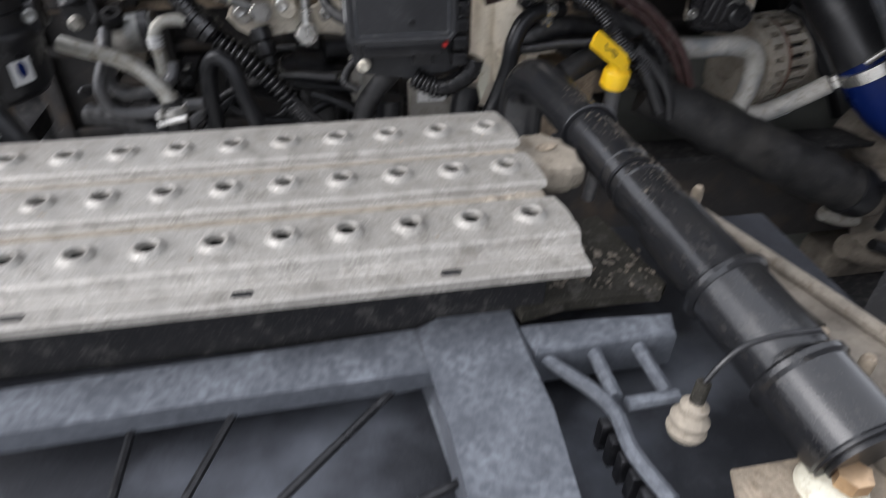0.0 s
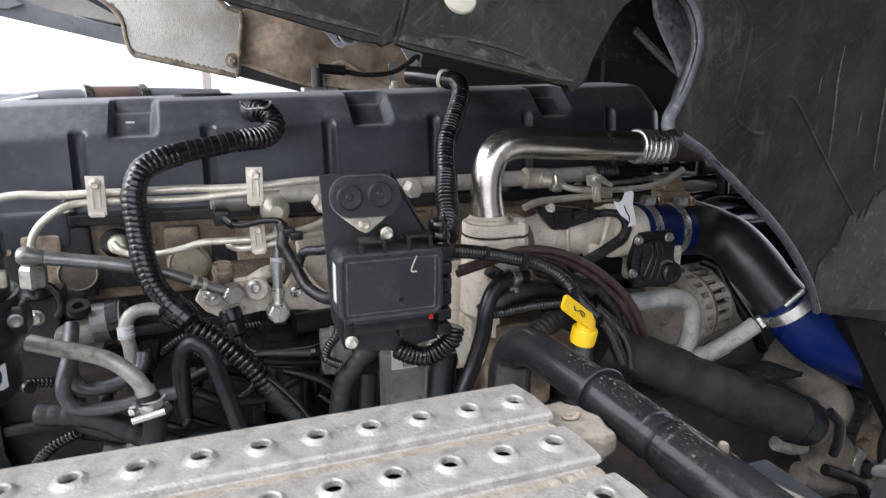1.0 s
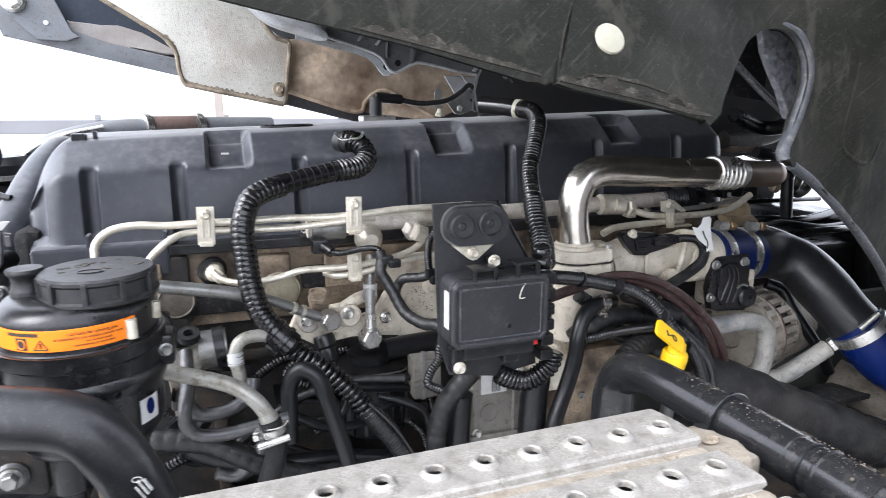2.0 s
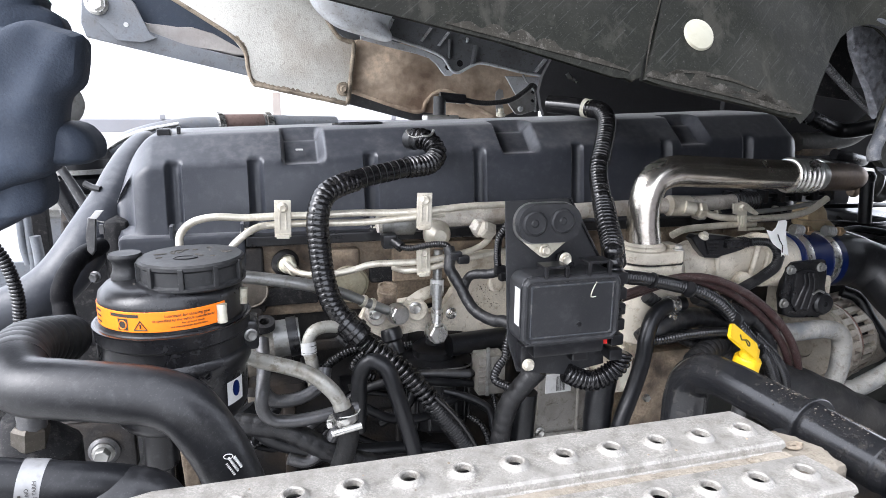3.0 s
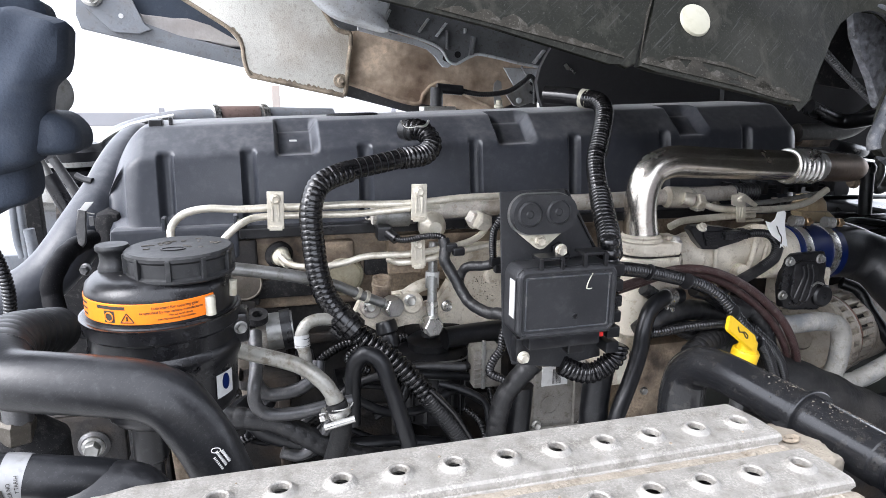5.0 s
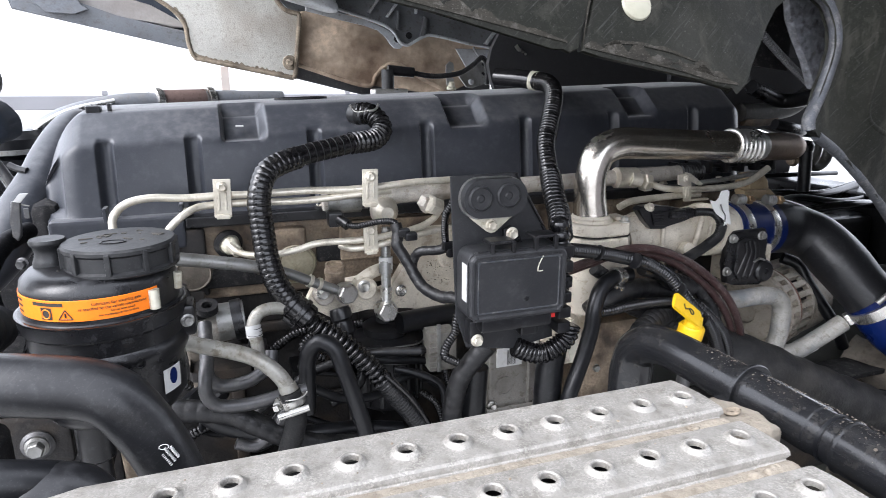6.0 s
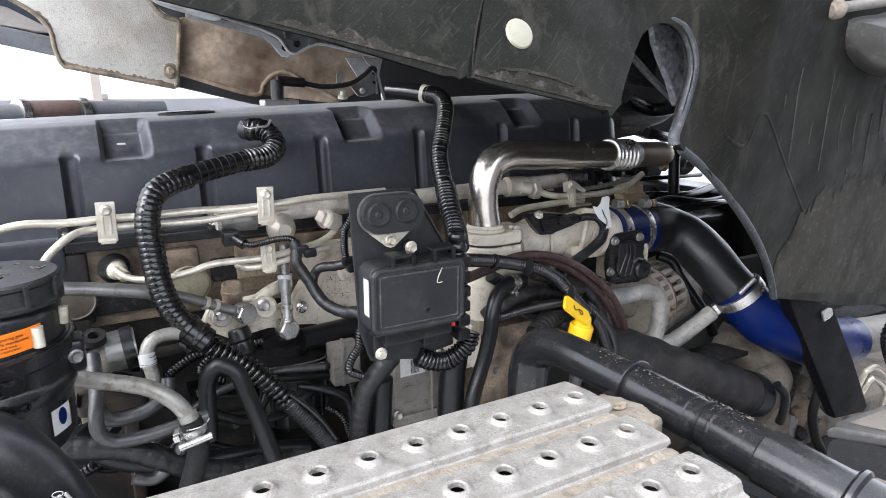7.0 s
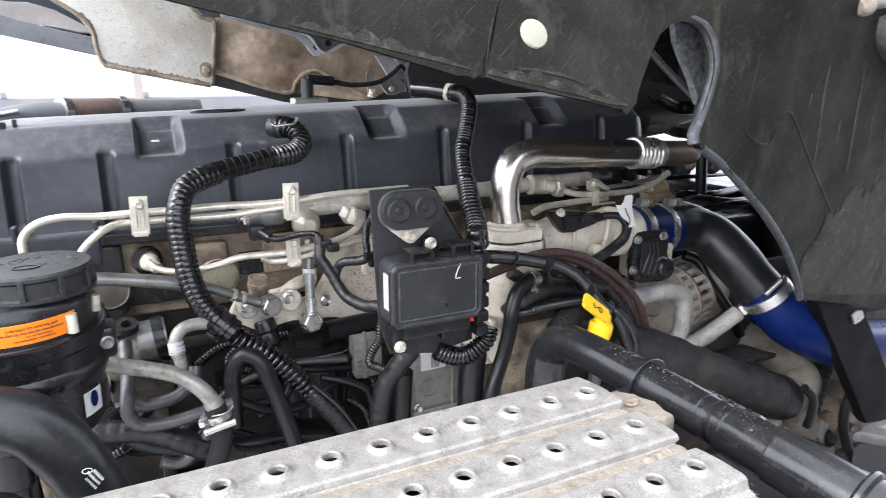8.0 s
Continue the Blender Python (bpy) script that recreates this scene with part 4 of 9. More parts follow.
part("cable", tube([(-0.11, 0.53, 1.143), (-0.094, 0.52, 1.13), (-0.082, 0.51, 1.102), (-0.076, 0.5, 1.061)], 0.006, wave=(0.004, 0.001)), GLOSS, lp)

# ---- corrugated conduits ----
cd = thing("breather_hose", "glossy black corrugated breather hose from cover to sump", "hose", (-0.361, 0.48, 1.343))
part("upper_bend", tube([(-0.195, 0.665, 1.557), (-0.182, 0.645, 1.558), (-0.169, 0.63, 1.549), (-0.164, 0.615, 1.532), (-0.18, 0.6, 1.517), (-0.208, 0.585, 1.514), (-0.228, 0.578, 1.513)], 0.0190, wave=(0.0085, 0.0040, 1.0)), GLOSS, cd)
part("sleeve", tube([(-0.222, 0.58, 1.514), (-0.261, 0.568, 1.507), (-0.297, 0.556, 1.502), (-0.321, 0.548, 1.497)], 0.0165, seg=20), GLOSS, cd, "smooth sleeve with moulded lettering")
part("lower_run", tube([(-0.317, 0.55, 1.497), (-0.345, 0.54, 1.49), (-0.369, 0.53, 1.478), (-0.381, 0.52, 1.456), (-0.385, 0.515, 1.428), (-0.383, 0.51, 1.392), (-0.379, 0.5, 1.348), (-0.368, 0.49, 1.308), (-0.347, 0.481, 1.274)], 0.0186, wave=(0.0088, 0.0012, 0.55)), GLOSS, cd)
part("ribbed_run", tube([(-0.329, 0.473, 1.254), (-0.316, 0.47, 1.241), (-0.277, 0.46, 1.211), (-0.237, 0.45, 1.169), (-0.21, 0.443, 1.133)], 0.0180, wave=(0.0100, 0.0050, 1.0)), GLOSS, cd)
part("tail", tube([(-0.214, 0.444, 1.139), (-0.196, 0.44, 1.113), (-0.173, 0.435, 1.082), (-0.144, 0.43, 1.038)], 0.0168, wave=(0.0050, 0.0009)), TAPE, cd, "finely ribbed lower end")
part("tail_cable", tube([(-0.213, 0.43, 1.156), (-0.191, 0.425, 1.133), (-0.168, 0.42, 1.104), (-0.143, 0.42, 1.06)], 0.0045), GLOSS, cd)
s0, s1 = Vector((-0.352, 0.483, 1.279)), Vector((-0.323, 0.472, 1.25))
part("strap", lathe([(0.018, -0.002), (0.0225, 0.0), (0.0235, 0.002), (0.0235, 0.007), (0.0215, 0.009), (0.0215, 0.020), (0.0240, 0.022), (0.0240, 0.028), (0.0215, 0.030), (0.0215, 0.040), (0.018, 0.043)], s0, s1 - s0, 36), GLOSS, cd, "moulded retaining sleeve")
part("strap_clip", block((-0.006, -0.030, 0.008), (0.006, -0.020, 0.032), 0.002, Matrix.Translation(s0) @ axes_of(s1 - s0)), GLOSS, cd)
part("strap_clip", block((0.018, -0.005, 0.012), (0.030, 0.005, 0.028), 0.002, Matrix.Translation(s0) @ axes_of(s1 - s0)), GLOSS, cd)
part("wire_clip", tube([(-0.217, 0.625, 1.574), (-0.212, 0.625, 1.566), (-0.205, 0.62, 1.562), (-0.19, 0.62, 1.564), (-0.178, 0.62, 1.564), (-0.17, 0.625, 1.568), (-0.166, 0.63, 1.574)], 0.0022, 8), STEEL, cd, "bent wire clip")
part("spigot", lathe([(0.019, 0), (0.019, 0.016), (0.016, 0.02), (0.016, 0.03)], (-0.201, 0.672, 1.557), (0.5, -0.8, -0.1), 28), CAPBLACK, cd)
for k in range(7):
    u = Vector((-0.235, 0.576, 1.512)).lerp(Vector((-0.306, 0.553, 1.5)), k / 6)
    w_ = (Vector((-0.306, 0.553, 1.5)) - Vector((-0.235, 0.576, 1.512))).normalized()
    part("moulded_tick", lathe([(0.0160, -0.0007), (0.0171, -0.0004), (0.0171, 0.0004), (0.0160, 0.0007)], u, w_, 28), CAPBLACK, cd)

hn = thing("harness_conduit", "glossy black corrugated wiring conduit running down to control box", "conduit", (0.136, 0.55, 1.501))
part("open_end", tube([(0.134, 0.8, 1.621), (0.162, 0.765, 1.618), (0.183, 0.73, 1.614)], 0.0185, hollow=0.85), GLOSS, hn, "shiny open sleeve end")
part("tape_ring", tube([(0.182, 0.732, 1.614), (0.191, 0.72, 1.612)], 0.0195), CREAM, hn)
part("bend", tube([(0.187, 0.722, 1.613), (0.198, 0.69, 1.608), (0.194, 0.655, 1.587), (0.165, 0.61, 1.548), (0.139, 0.575, 1.514)], 0.0185, wave=(0.0075, 0.003)), GLOSS, hn)
part("taped_run", tube([(0.142, 0.58, 1.519), (0.127, 0.555, 1.496), (0.111, 0.51, 1.461), (0.111, 0.5, 1.447)], 0.0175, wave=(0.0078, 0.0022, 0.7)), GLOSS, hn)
part("lower_run", tube([(0.111, 0.505, 1.455), (0.093, 0.455, 1.426), (0.084, 0.42, 1.4), (0.064, 0.375, 1.376)], 0.0195, wave=(0.0085, 0.005)), GLOSS, hn)


# ---- control box on its bracket ----
def control_box():
    t = thing("control_box", "black plastic electronics box on a steel bracket", "control box", (-0.037, 0.34, 1.269))
    part("bracket", sheet([(-0.134, 1.486), (-0.033, 1.488), (0.027, 1.386), (0.04, 1.222), (-0.032, 1.211), (-0.107, 1.224), (-0.124, 1.276)], 0.004, upright(0.345), 0.0012), LID, t, "black painted steel bracket")
    part("bracket_edge", tube([(-0.034, 0.343, 1.487), (-0.007, 0.343, 1.44), (0.024, 0.343, 1.387)], 0.0022), BLACK, t)
    part("pad_base", sheet(rounded(0.100, 0.060, 0.028, 10, [(-0.072, 1.454)][0]), 0.010, upright(0.335), 0.002), GREYTUBE, t)
    part("rubber_pad", sheet(rounded(0.096, 0.055, 0.026, 10, [(-0.074, 1.456)][0]), 0.016, upright(0.320), 0.004), LID, t, "oblong black rubber cover with two bosses")
    for p in [(-0.098, 0.321, 1.457), (-0.055, 0.321, 1.459)]:
        part("pad_boss", lathe([(0.019, 0.0), (0.0185, 0.003), (0.016, 0.0045), (0.0155, 0.002), (0.006, 0.0015), (0.004, 0.003), (0, 0.003)], p, (0, -1, 0), 32), LID, t)
    part("tab", sheet([(-0.108, 1.427), (-0.036, 1.429), (-0.068, 1.403), (-0.074, 1.402), (-0.081, 1.405)], 0.004, upright(0.336), 0.001), CREAM, t, "cream triangular mounting tab")
    bolt((-0.075, 0.335, 1.415), (0, -1, 0), t, 0.0072, ZINC)
    bolt((-0.044, 0.33, 1.401), (0, -1, 0), t, 0.0076, ZINC)
    bolt((-0.102, 0.316, 1.247), (0, -1, 0), t, 0.0076, ZINC)
    part("lug", sheet([(-0.055, 1.387), (-0.055, 1.406), (-0.044, 1.412), (-0.033, 1.405), (-0.025, 1.385)], 0.008, upright(0.332), 0.001), BLACK, t)
    (u0, v0), (u1, v1) = [(-0.123, 1.282), (0.03, 1.386)]
    w, h = u1 - u0, v1 - v0
    mid = ((u0 + u1) / 2, (v0 + v1) / 2)
    part("body", sheet(rounded(w, h, 0.016, 6, mid), 0.045, upright(0.302), 0.004), LID, t)
    part("lid", sheet(rounded(w - 0.012, h - 0.014, 0.009, 5, mid), 0.012, upright(0.294), 0.004), LID, t, "flat lid with raised rim")
    # the thin inner loop is paler: a highlight painted along the groove's edge
    for inset, r, y, corner, stuff_ in ((0.010, 0.0052, 0.2975, 0.012, LID), (0.026, 0.0013, 0.2938, 0.005, WORN_GLINT)):
        loop = [(u, y, v) for u, v in rounded(w - inset, h - inset - 0.002, corner, 6, mid)]
        part("lid_rim", tube(loop + loop[:1], r, 10, step=0.003), stuff_, t)
    for x, lift in ((u0 + 0.050, 0.0), (u1 - 0.036, 0.004)):
        part("latch", block((x - 0.019, 0.296, v1 + 0.009 + lift), (x + 0.019, 0.325, v1 + 0.014 + lift), 0.0018), BLACK, t)
        for side in (-1, 1):
            part("latch_arm", block((x + side * 0.016 - 0.003, 0.293, v1 - 0.010), (x + side * 0.016 + 0.003, 0.300, v1 + 0.013 + lift), 0.0012), BLACK, t)
        part("latch_hook", block((x - 0.013, 0.2935, v1 - 0.010), (x + 0.013, 0.298, v1 - 0.004), 0.0012), BLACK, t)
    part("hinge_strip", block((u0 + 0.02, 0.296, v0 - 0.018), (u1 - 0.02, 0.33, v0 + 0.002), 0.004), BLACK, t)
    part("side_label", block((u0 - 0.0012, 0.305, v0 + 0.03), (u0 + 0.0006, 0.322, v0 + 0.085), 0.0003), WHITE, t, "white paper label")
    part("pencil_mark", tube([(mid[0] + 0.036, 0.2933, mid[1] + 0.040), (mid[0] + 0.030, 0.2933, mid[1] + 0.028), (mid[0] + 0.028, 0.2933, mid[1] + 0.018), (mid[0] + 0.036, 0.2933, mid[1] + 0.018)], 0.0008, 6), CREAM, t, "yellow pencil tick")
    part("sensor_dot", lathe([(0.0045, 0), (0.0045, 0.001), (0.0036, 0.0014), (0.0032, 0.0006), (0, 0.0008)], (mid[0] + 0.012, 0.2942, mid[1] - 0.022), (0, -1, 0), 12), BLACK, t)
    for k in range(6):
        z = v1 - 0.014 - k * 0.024
        part("connector", block((u1 - 0.004, 0.305, z - 0.009), (u1 + 0.018, 0.335, z + 0.009), 0.003), BLACK, t)
    part("cable_column", tube([(u1 + 0.006, 0.335, v1 + 0.03), (u1 + 0.010, 0.333, v1 - 0.02), (u1 + 0.011, 0.332, v0 + 0.04), (u1 + 0.006, 0.332, v0 - 0.01)], 0.0155, wave=(0.017, 0.004)), GLOSS, t, "ribbed cable column")
    part("red_lock", block((u1 - 0.020, 0.300, v0 - 0.008), (u1 - 0.013, 0.305, v0 + 0.002), 0.001), RED, t, "red locking tab")
    part("foot", block((u0 + 0.010, 0.318, v0 - 0.045), (u0 + 0.034, 0.340, v0 - 0.006), 0.004), BLACK, t)
    part("foot", block((u1 - 0.06, 0.318, v0 - 0.040), (u1 - 0.03, 0.340, v0 - 0.006), 0.004), BLACK, t)
    return t


control_box()



# ---- exhaust gas pipe, manifold, throttle ----
eg = thing("exhaust_pipe", "bent stainless exhaust gas pipe with bellows", "exhaust pipe", (0.182, 0.47, 1.379))
part("pipe", tube([(0.176, 0.47, 1.384), (0.172, 0.47, 1.42), (0.174, 0.47, 1.464), (0.19, 0.47, 1.496), (0.227, 0.47, 1.509), (0.288, 0.475, 1.506), (0.375, 0.48, 1.501), (0.50, 0.492, 1.494)], lambda s: 0.0275 + 0.0035 * max(0.0, 1 - s / 0.05) ** 1.5, seg=36, step=0.004), EGR, eg)
b0, b1 = Vector((0.486, 0.491, 1.4945)), Vector((0.572, 0.503, 1.489))
ringed = [(0.0272, 0.0), (0.0318, 0.0006), (0.0334, 0.0030), (0.0326, 0.0060), (0.0280, 0.0080)]
for k in range(5):
    u = 0.0145 + 0.0128 * k
    ringed += [(0.0280, u - 0.0046), (0.0318, u - 0.0030), (0.0331, u), (0.0318, u + 0.0030), (0.0280, u + 0.0046)]
ringed += [(0.0285, (b1 - b0).length - 0.002), (0.0265, (b1 - b0).length)]
part("bellows", lathe(ringed, b0, b1 - b0, 48), STEEL, eg, "bright ribbed bellows", sharp=50)
part("outlet", tube([(0.568, 0.502, 1.489), (0.690, 0.524, 1.482)], lambda s: 0.0272 - 0.004 * max(0.0, (s - 0.108) / 0.016), seg=32), EGR_END, eg, "rust-tinted pipe end")
c = Vector((0.177, 0.47, 1.379))
part("weld_ring", lathe([(0.030, 0.008), (0.0325, 0.007), (0.0335, 0.003), (0.037, 0.001), (0.0375, -0.004), (0.030, -0.004)], c, (0, 0, 1), 40), WARMCAST, eg)

mf = thing("intake_manifold", "dusty beige cast-aluminium intake manifold", "manifold", (0.281, 0.52, 1.308))


def lobe(z0, z1, grow, edge):
    """A round flange with a square ear on the far side."""
    out = [(c.x + (0.046 + grow) * math.cos(radians(g)), c.y + (0.046 + grow) * math.sin(radians(g))) for g in range(70, 292, 12)]
    out += [(c.x + 0.050, c.y - 0.044 - grow), (c.x + 0.064 + grow, c.y - 0.030), (c.x + 0.064 + grow, c.y + 0.05), (c.x + 0.03, c.y + 0.055)]
    return sheet(out, z1 - z0, lambda u, v, w: (u, v, z0 + w), edge)


part("flange", lobe(c.z - 0.026, c.z - 0.004, 0.0, 0.004), WARMCAST, mf)
part("gasket", lobe(c.z - 0.0282, c.z - 0.0262, -0.001, 0), INK, mf, "thin black gasket")
part("riser", lobe(c.z - 0.17, c.z - 0.0284, 0.001, 0.006), WARMCAST, mf)
bolt((c.x + 0.050, c.y - 0.030, c.z - 0.004), (0, 0, 1), mf, 0.0075, STEEL)
part("bolt_ear", block((c.x + 0.040, c.y - 0.020, c.z - 0.004), (c.x + 0.060, c.y + 0.010, c.z + 0.003), 0.002), WARMCAST, mf)


def swell(s):
    return 0.043 + 0.004 * math.exp(-((s - 0.045) / 0.012) ** 2) + 0.005 * math.exp(-((s - 0.10) / 0.02) ** 2) - 0.003 * math.exp(-((s - 0.145) / 0.015) ** 2) + 0.006 * math.exp(-((s - 0.19) / 0.012) ** 2)


part("trunk", tube([(0.281, 0.53, 1.317), (0.361, 0.53, 1.325), (0.452, 0.53, 1.329), (0.54, 0.53, 1.323)], swell, seg=32, step=0.004), WARMCAST, mf)
part("rib", tube([(0.352, 0.492, 1.37), (0.345, 0.482, 1.341), (0.351, 0.486, 1.301), (0.365, 0.5, 1.268)], 0.004, seg=12), WARMCAST, mf)
part("rib", tube([(0.443, 0.492, 1.365), (0.429, 0.482, 1.335), (0.424, 0.486, 1.302)], 0.0055, seg=12), WARMCAST, mf)
part("rib", tube([(0.468, 0.49, 1.359), (0.454, 0.48, 1.334), (0.456, 0.486, 1.305)], 0.004, seg=12), WARMCAST, mf)
part("boss", lathe([(0.0, 0.012), (0.012, 0.012), (0.014, 0.008), (0.016, -0.02)], (0.401, 0.478, 1.3), (-0.2, -0.8, 0.2), 20), WARMCAST, mf)
part("lower_body", block((c.x - 0.06, c.y + 0.03, c.z - 0.30), (c.x + 0.05, c.y + 0.14, c.z - 0.11), 0.015), WARMCAST, mf)
part("rear_body", block((c.x + 0.055, c.y + 0.06, c.z - 0.30), (c.x + 0.26, c.y + 0.16, c.z - 0.12), 0.015), HEAD, mf)
for x, z in ((-0.02, -0.15), (0.01, -0.19), (-0.035, -0.21)):
    part("cast_web", block((c.x + x - 0.004, c.y - 0.02, c.z + z - 0.03), (c.x + x + 0.004, c.y + 0.06, c.z + z + 0.03), 0.003), WARMCAST, mf)

sn = thing("pressure_sensor", "black plastic pressure sensor with plugged connector", "sensor", (0.343, 0.48, 1.368))
part("housing", sheet([(0.276, 1.386), (0.284, 1.392), (0.312, 1.392), (0.358, 1.386), (0.391, 1.378), (0.398, 1.362), (0.384, 1.357), (0.352, 1.355), (0.339, 1.346), (0.31, 1.348), (0.296, 1.362)], 0.02, upright(0.472), 0.003), BLACK, sn)
part("lid", sheet([(0.303, 1.383), (0.344, 1.381), (0.351, 1.364), (0.337, 1.354), (0.313, 1.355)], 0.005, upright(0.468), 0.0015), BLACK, sn)
for k in range(4):
    q = Vector((0.31, 0.466, 1.377)) + Vector((0, 0, -0.0052 * k))
    part("lid_rib", block(q, q + Vector((0.021, 0.003, 0.002)), 0.0006), BLACK, sn)
part("plug", block((0.344, 0.46, 1.366), (0.392, 0.48, 1.382), 0.003), BLACK, sn)
part("latch", block((0.345, 0.457, 1.379), (0.37, 0.462, 1.383), 0.001), BLACK, sn)
for k in range(4):
    q = Vector((0.378, 0.46, 1.366)) + Vector((0.0045 * k, 0, 0))
    part("plug_rib", block(q, q + Vector((0.0022, 0.018, 0.0175)), 0.0008), BLACK, sn)
bolt((0.299, 0.47, 1.389), (0, -0.6, 0.8), sn, 0.0075, ZINC)
part("cable", tube([(0.401, 0.47, 1.373), (0.42, 0.47, 1.374), (0.444, 0.465, 1.37), (0.457, 0.46, 1.352), (0.445, 0.45, 1.332), (0.411, 0.44, 1.318)], 0.0078, wave=(0.0045, 0.0014)), RUBBER, sn)
part("cable_sleeve", tube([(0.461, 0.458, 1.347), (0.446, 0.45, 1.328), (0.408, 0.44, 1.313), (0.361, 0.435, 1.295), (0.325, 0.43, 1.282)], 0.0098), TAPE, sn)

tv = thing("throttle_valve", "black ribbed throttle actuator with grey bolts", "throttle", (0.513, 0.45, 1.288))
part("cover", sheet([(0.471, 1.326), (0.485, 1.335), (0.562, 1.335), (0.569, 1.319), (0.562, 1.305), (0.562, 1.28), (0.58, 1.265), (0.581, 1.232), (0.562, 1.219), (0.499, 1.224), (0.476, 1.232), (0.47, 1.27)], 0.016, upright(0.447), 0.005), BLACK, tv)
part("gear_case", sheet([(0.488, 1.316), (0.506, 1.323), (0.535, 1.32), (0.546, 1.304), (0.548, 1.261), (0.531, 1.238), (0.502, 1.238), (0.487, 1.257), (0.49, 1.287)], 0.008, upright(0.441), 0.003), BLACK, tv)
for a in ([(0.506, 0.44, 1.314), (0.511, 0.44, 1.294), (0.504, 0.44, 1.272), (0.496, 0.44, 1.251)], [(0.515, 0.44, 1.316), (0.522, 0.44, 1.293), (0.517, 0.44, 1.268), (0.51, 0.44, 1.244)], [(0.526, 0.44, 1.315), (0.534, 0.44, 1.292), (0.532, 0.44, 1.266), (0.526, 0.44, 1.244)]):
    part("rib", tube(a, 0.0022, 10), BLACK, tv)
part("motor_cap", lathe([(0.022, 0), (0.022, 0.010), (0.018, 0.014), (0.006, 0.014), (0.005, 0.010), (0, 0.010)], (0.565, 0.452, 1.249), (0, -1, 0.1), 28), BLACK, tv)
part("clip", tube([(0.531, 0.438, 1.272), (0.543, 0.438, 1.279), (0.557, 0.438, 1.274)], 0.0022, 8), GREYTUBE, tv)
for p in [(0.479, 0.446, 1.322), (0.549, 0.446, 1.323), (0.472, 0.446, 1.257)]:
    bolt(p, (0, -1, 0), tv, 0.0075, GREYTUBE)
part("body", block((0.497, 0.465, 1.224), (0.606, 0.52, 1.299), 0.01), WARMCAST, tv)

bh = thing("charge_air_hose", "black moulded air hose joined by blue silicone sleeves", "air hose", (0.847, 0.42, 1.169))
part("upper_sleeve", tube([(0.507, 0.51, 1.323), (0.57, 0.52, 1.318), (0.64, 0.53, 1.312)], 0.056, seg=40), BLUE, bh, "dark blue silicone sleeve")
a0, a1 = Vector((0.53, 0.513, 1.321)), Vector((0.608, 0.525, 1.315))
ring_clamp(bh, a0, a1 - a0, 0.0567, 0.019)
ring_clamp(bh, a1, a1 - a0, 0.0567, 0.019)
part("neck", tube([(0.453, 0.5, 1.33), (0.515, 0.511, 1.323)], 0.052, seg=32), WARMCAST, bh, "cast aluminium neck")
part("elbow", tube([(0.632, 0.53, 1.312), (0.705, 0.53, 1.307), (0.753, 0.5, 1.289), (0.773, 0.45, 1.248), (0.792, 0.41, 1.205), (0.805, 0.39, 1.182)], lambda s: 0.053 + 0.0015 * math.sin(s * 40), seg=36), HOSE, bh, "black plastic elbow")
part("lower_sleeve", tube([(0.809, 0.395, 1.185), (0.827, 0.37, 1.15), (0.881, 0.35, 1.106), (0.979, 0.34, 1.055), (1.102, 0.34, 1.012), (1.251, 0.36, 0.979)], lambda s: 0.055 + 0.007 * min(1.0, max(0.0, s - 0.03) / 0.08), seg=40), BLUE, bh, "royal blue silicone sleeve")
b0, b1 = Vector((0.806, 0.385, 1.182)), Vector((0.831, 0.365, 1.146))
ring_clamp(bh, b0.lerp(b1, 0.22), b1 - b0, 0.0562, 0.022)
part("screw_barrel", tube([b0.lerp(b1, 0.0) + Vector((-0.045, -0.04, 0.01)), b0.lerp(b1, 0.0) + Vector((-0.02, -0.055, 0.045))], 0.0055, 14), GREYTUBE, bh)
e0, e1 = Vector((1.179, 0.35, 0.996)), Vector((1.251, 0.36, 0.981))
ring_clamp(bh, e0, e1 - e0, 0.0565, 0.018, screw=False)
part("outlet", tube([(1.231, 0.358, 0.984), (1.684, 0.42, 0.908)], 0.050, 28), ECU, bh, "aluminium outlet stub")

al = thing("alternator", "pale dusty alternator with slotted end shield", "alternator", (0.703, 0.52, 1.091))
al.scale = (1.2, 1.2, 1.2)
ac = Vector((0.690, 0.56, 1.110))
ax = Vector((-0.95, -0.31, 0.02)).normalized()
mm = Matrix.Translation(ac) @ axes_of(ax)
part("stator", lathe([(0, -0.085), (0.068, -0.085), (0.076, -0.076), (0.076, -0.066), (0.0, -0.066)], ac, ax, 44), ALTERNATOR, al)
for k in range(24):
    part("shield_bar", block((0.062, -0.0058, -0.068), (0.0775, 0.0058, -0.022), 0.002, mm @ Matrix.Rotation(2 * math.pi * k / 24, 4, "Z")), ALTERNATOR, al)
part("copper_band", lathe([(0.074, -0.022), (0.0765, -0.022), (0.0765, -0.004), (0.074, -0.004)], ac, ax, 44), RUST, al, "rust-brown winding band")
for k in range(24):
    part("shield_bar", block((0.064, -0.0062, -0.006), (0.0815, 0.0062, 0.030), 0.002, mm @ Matrix.Rotation(2 * math.pi * k / 24, 4, "Z")), ALTERNATOR, al)
part("drum", lathe([(0.0, -0.068), (0.066, -0.068), (0.066, 0.026), (0, 0.026)], ac, ax, 40), DARK, al)
part("end_ring", lathe([(0.058, 0.020), (0.079, 0.020), (0.082, 0.024), (0.078, 0.034), (0.062, 0.036), (0.058, 0.032)], ac, ax, 44), ALTERNATOR, al)
part("end_ring", lathe([(0.060, -0.010), (0.079, -0.010), (0.0815, -0.006), (0.0815, 0.000), (0.060, 0.000)], ac, ax, 44), ALTERNATOR, al)
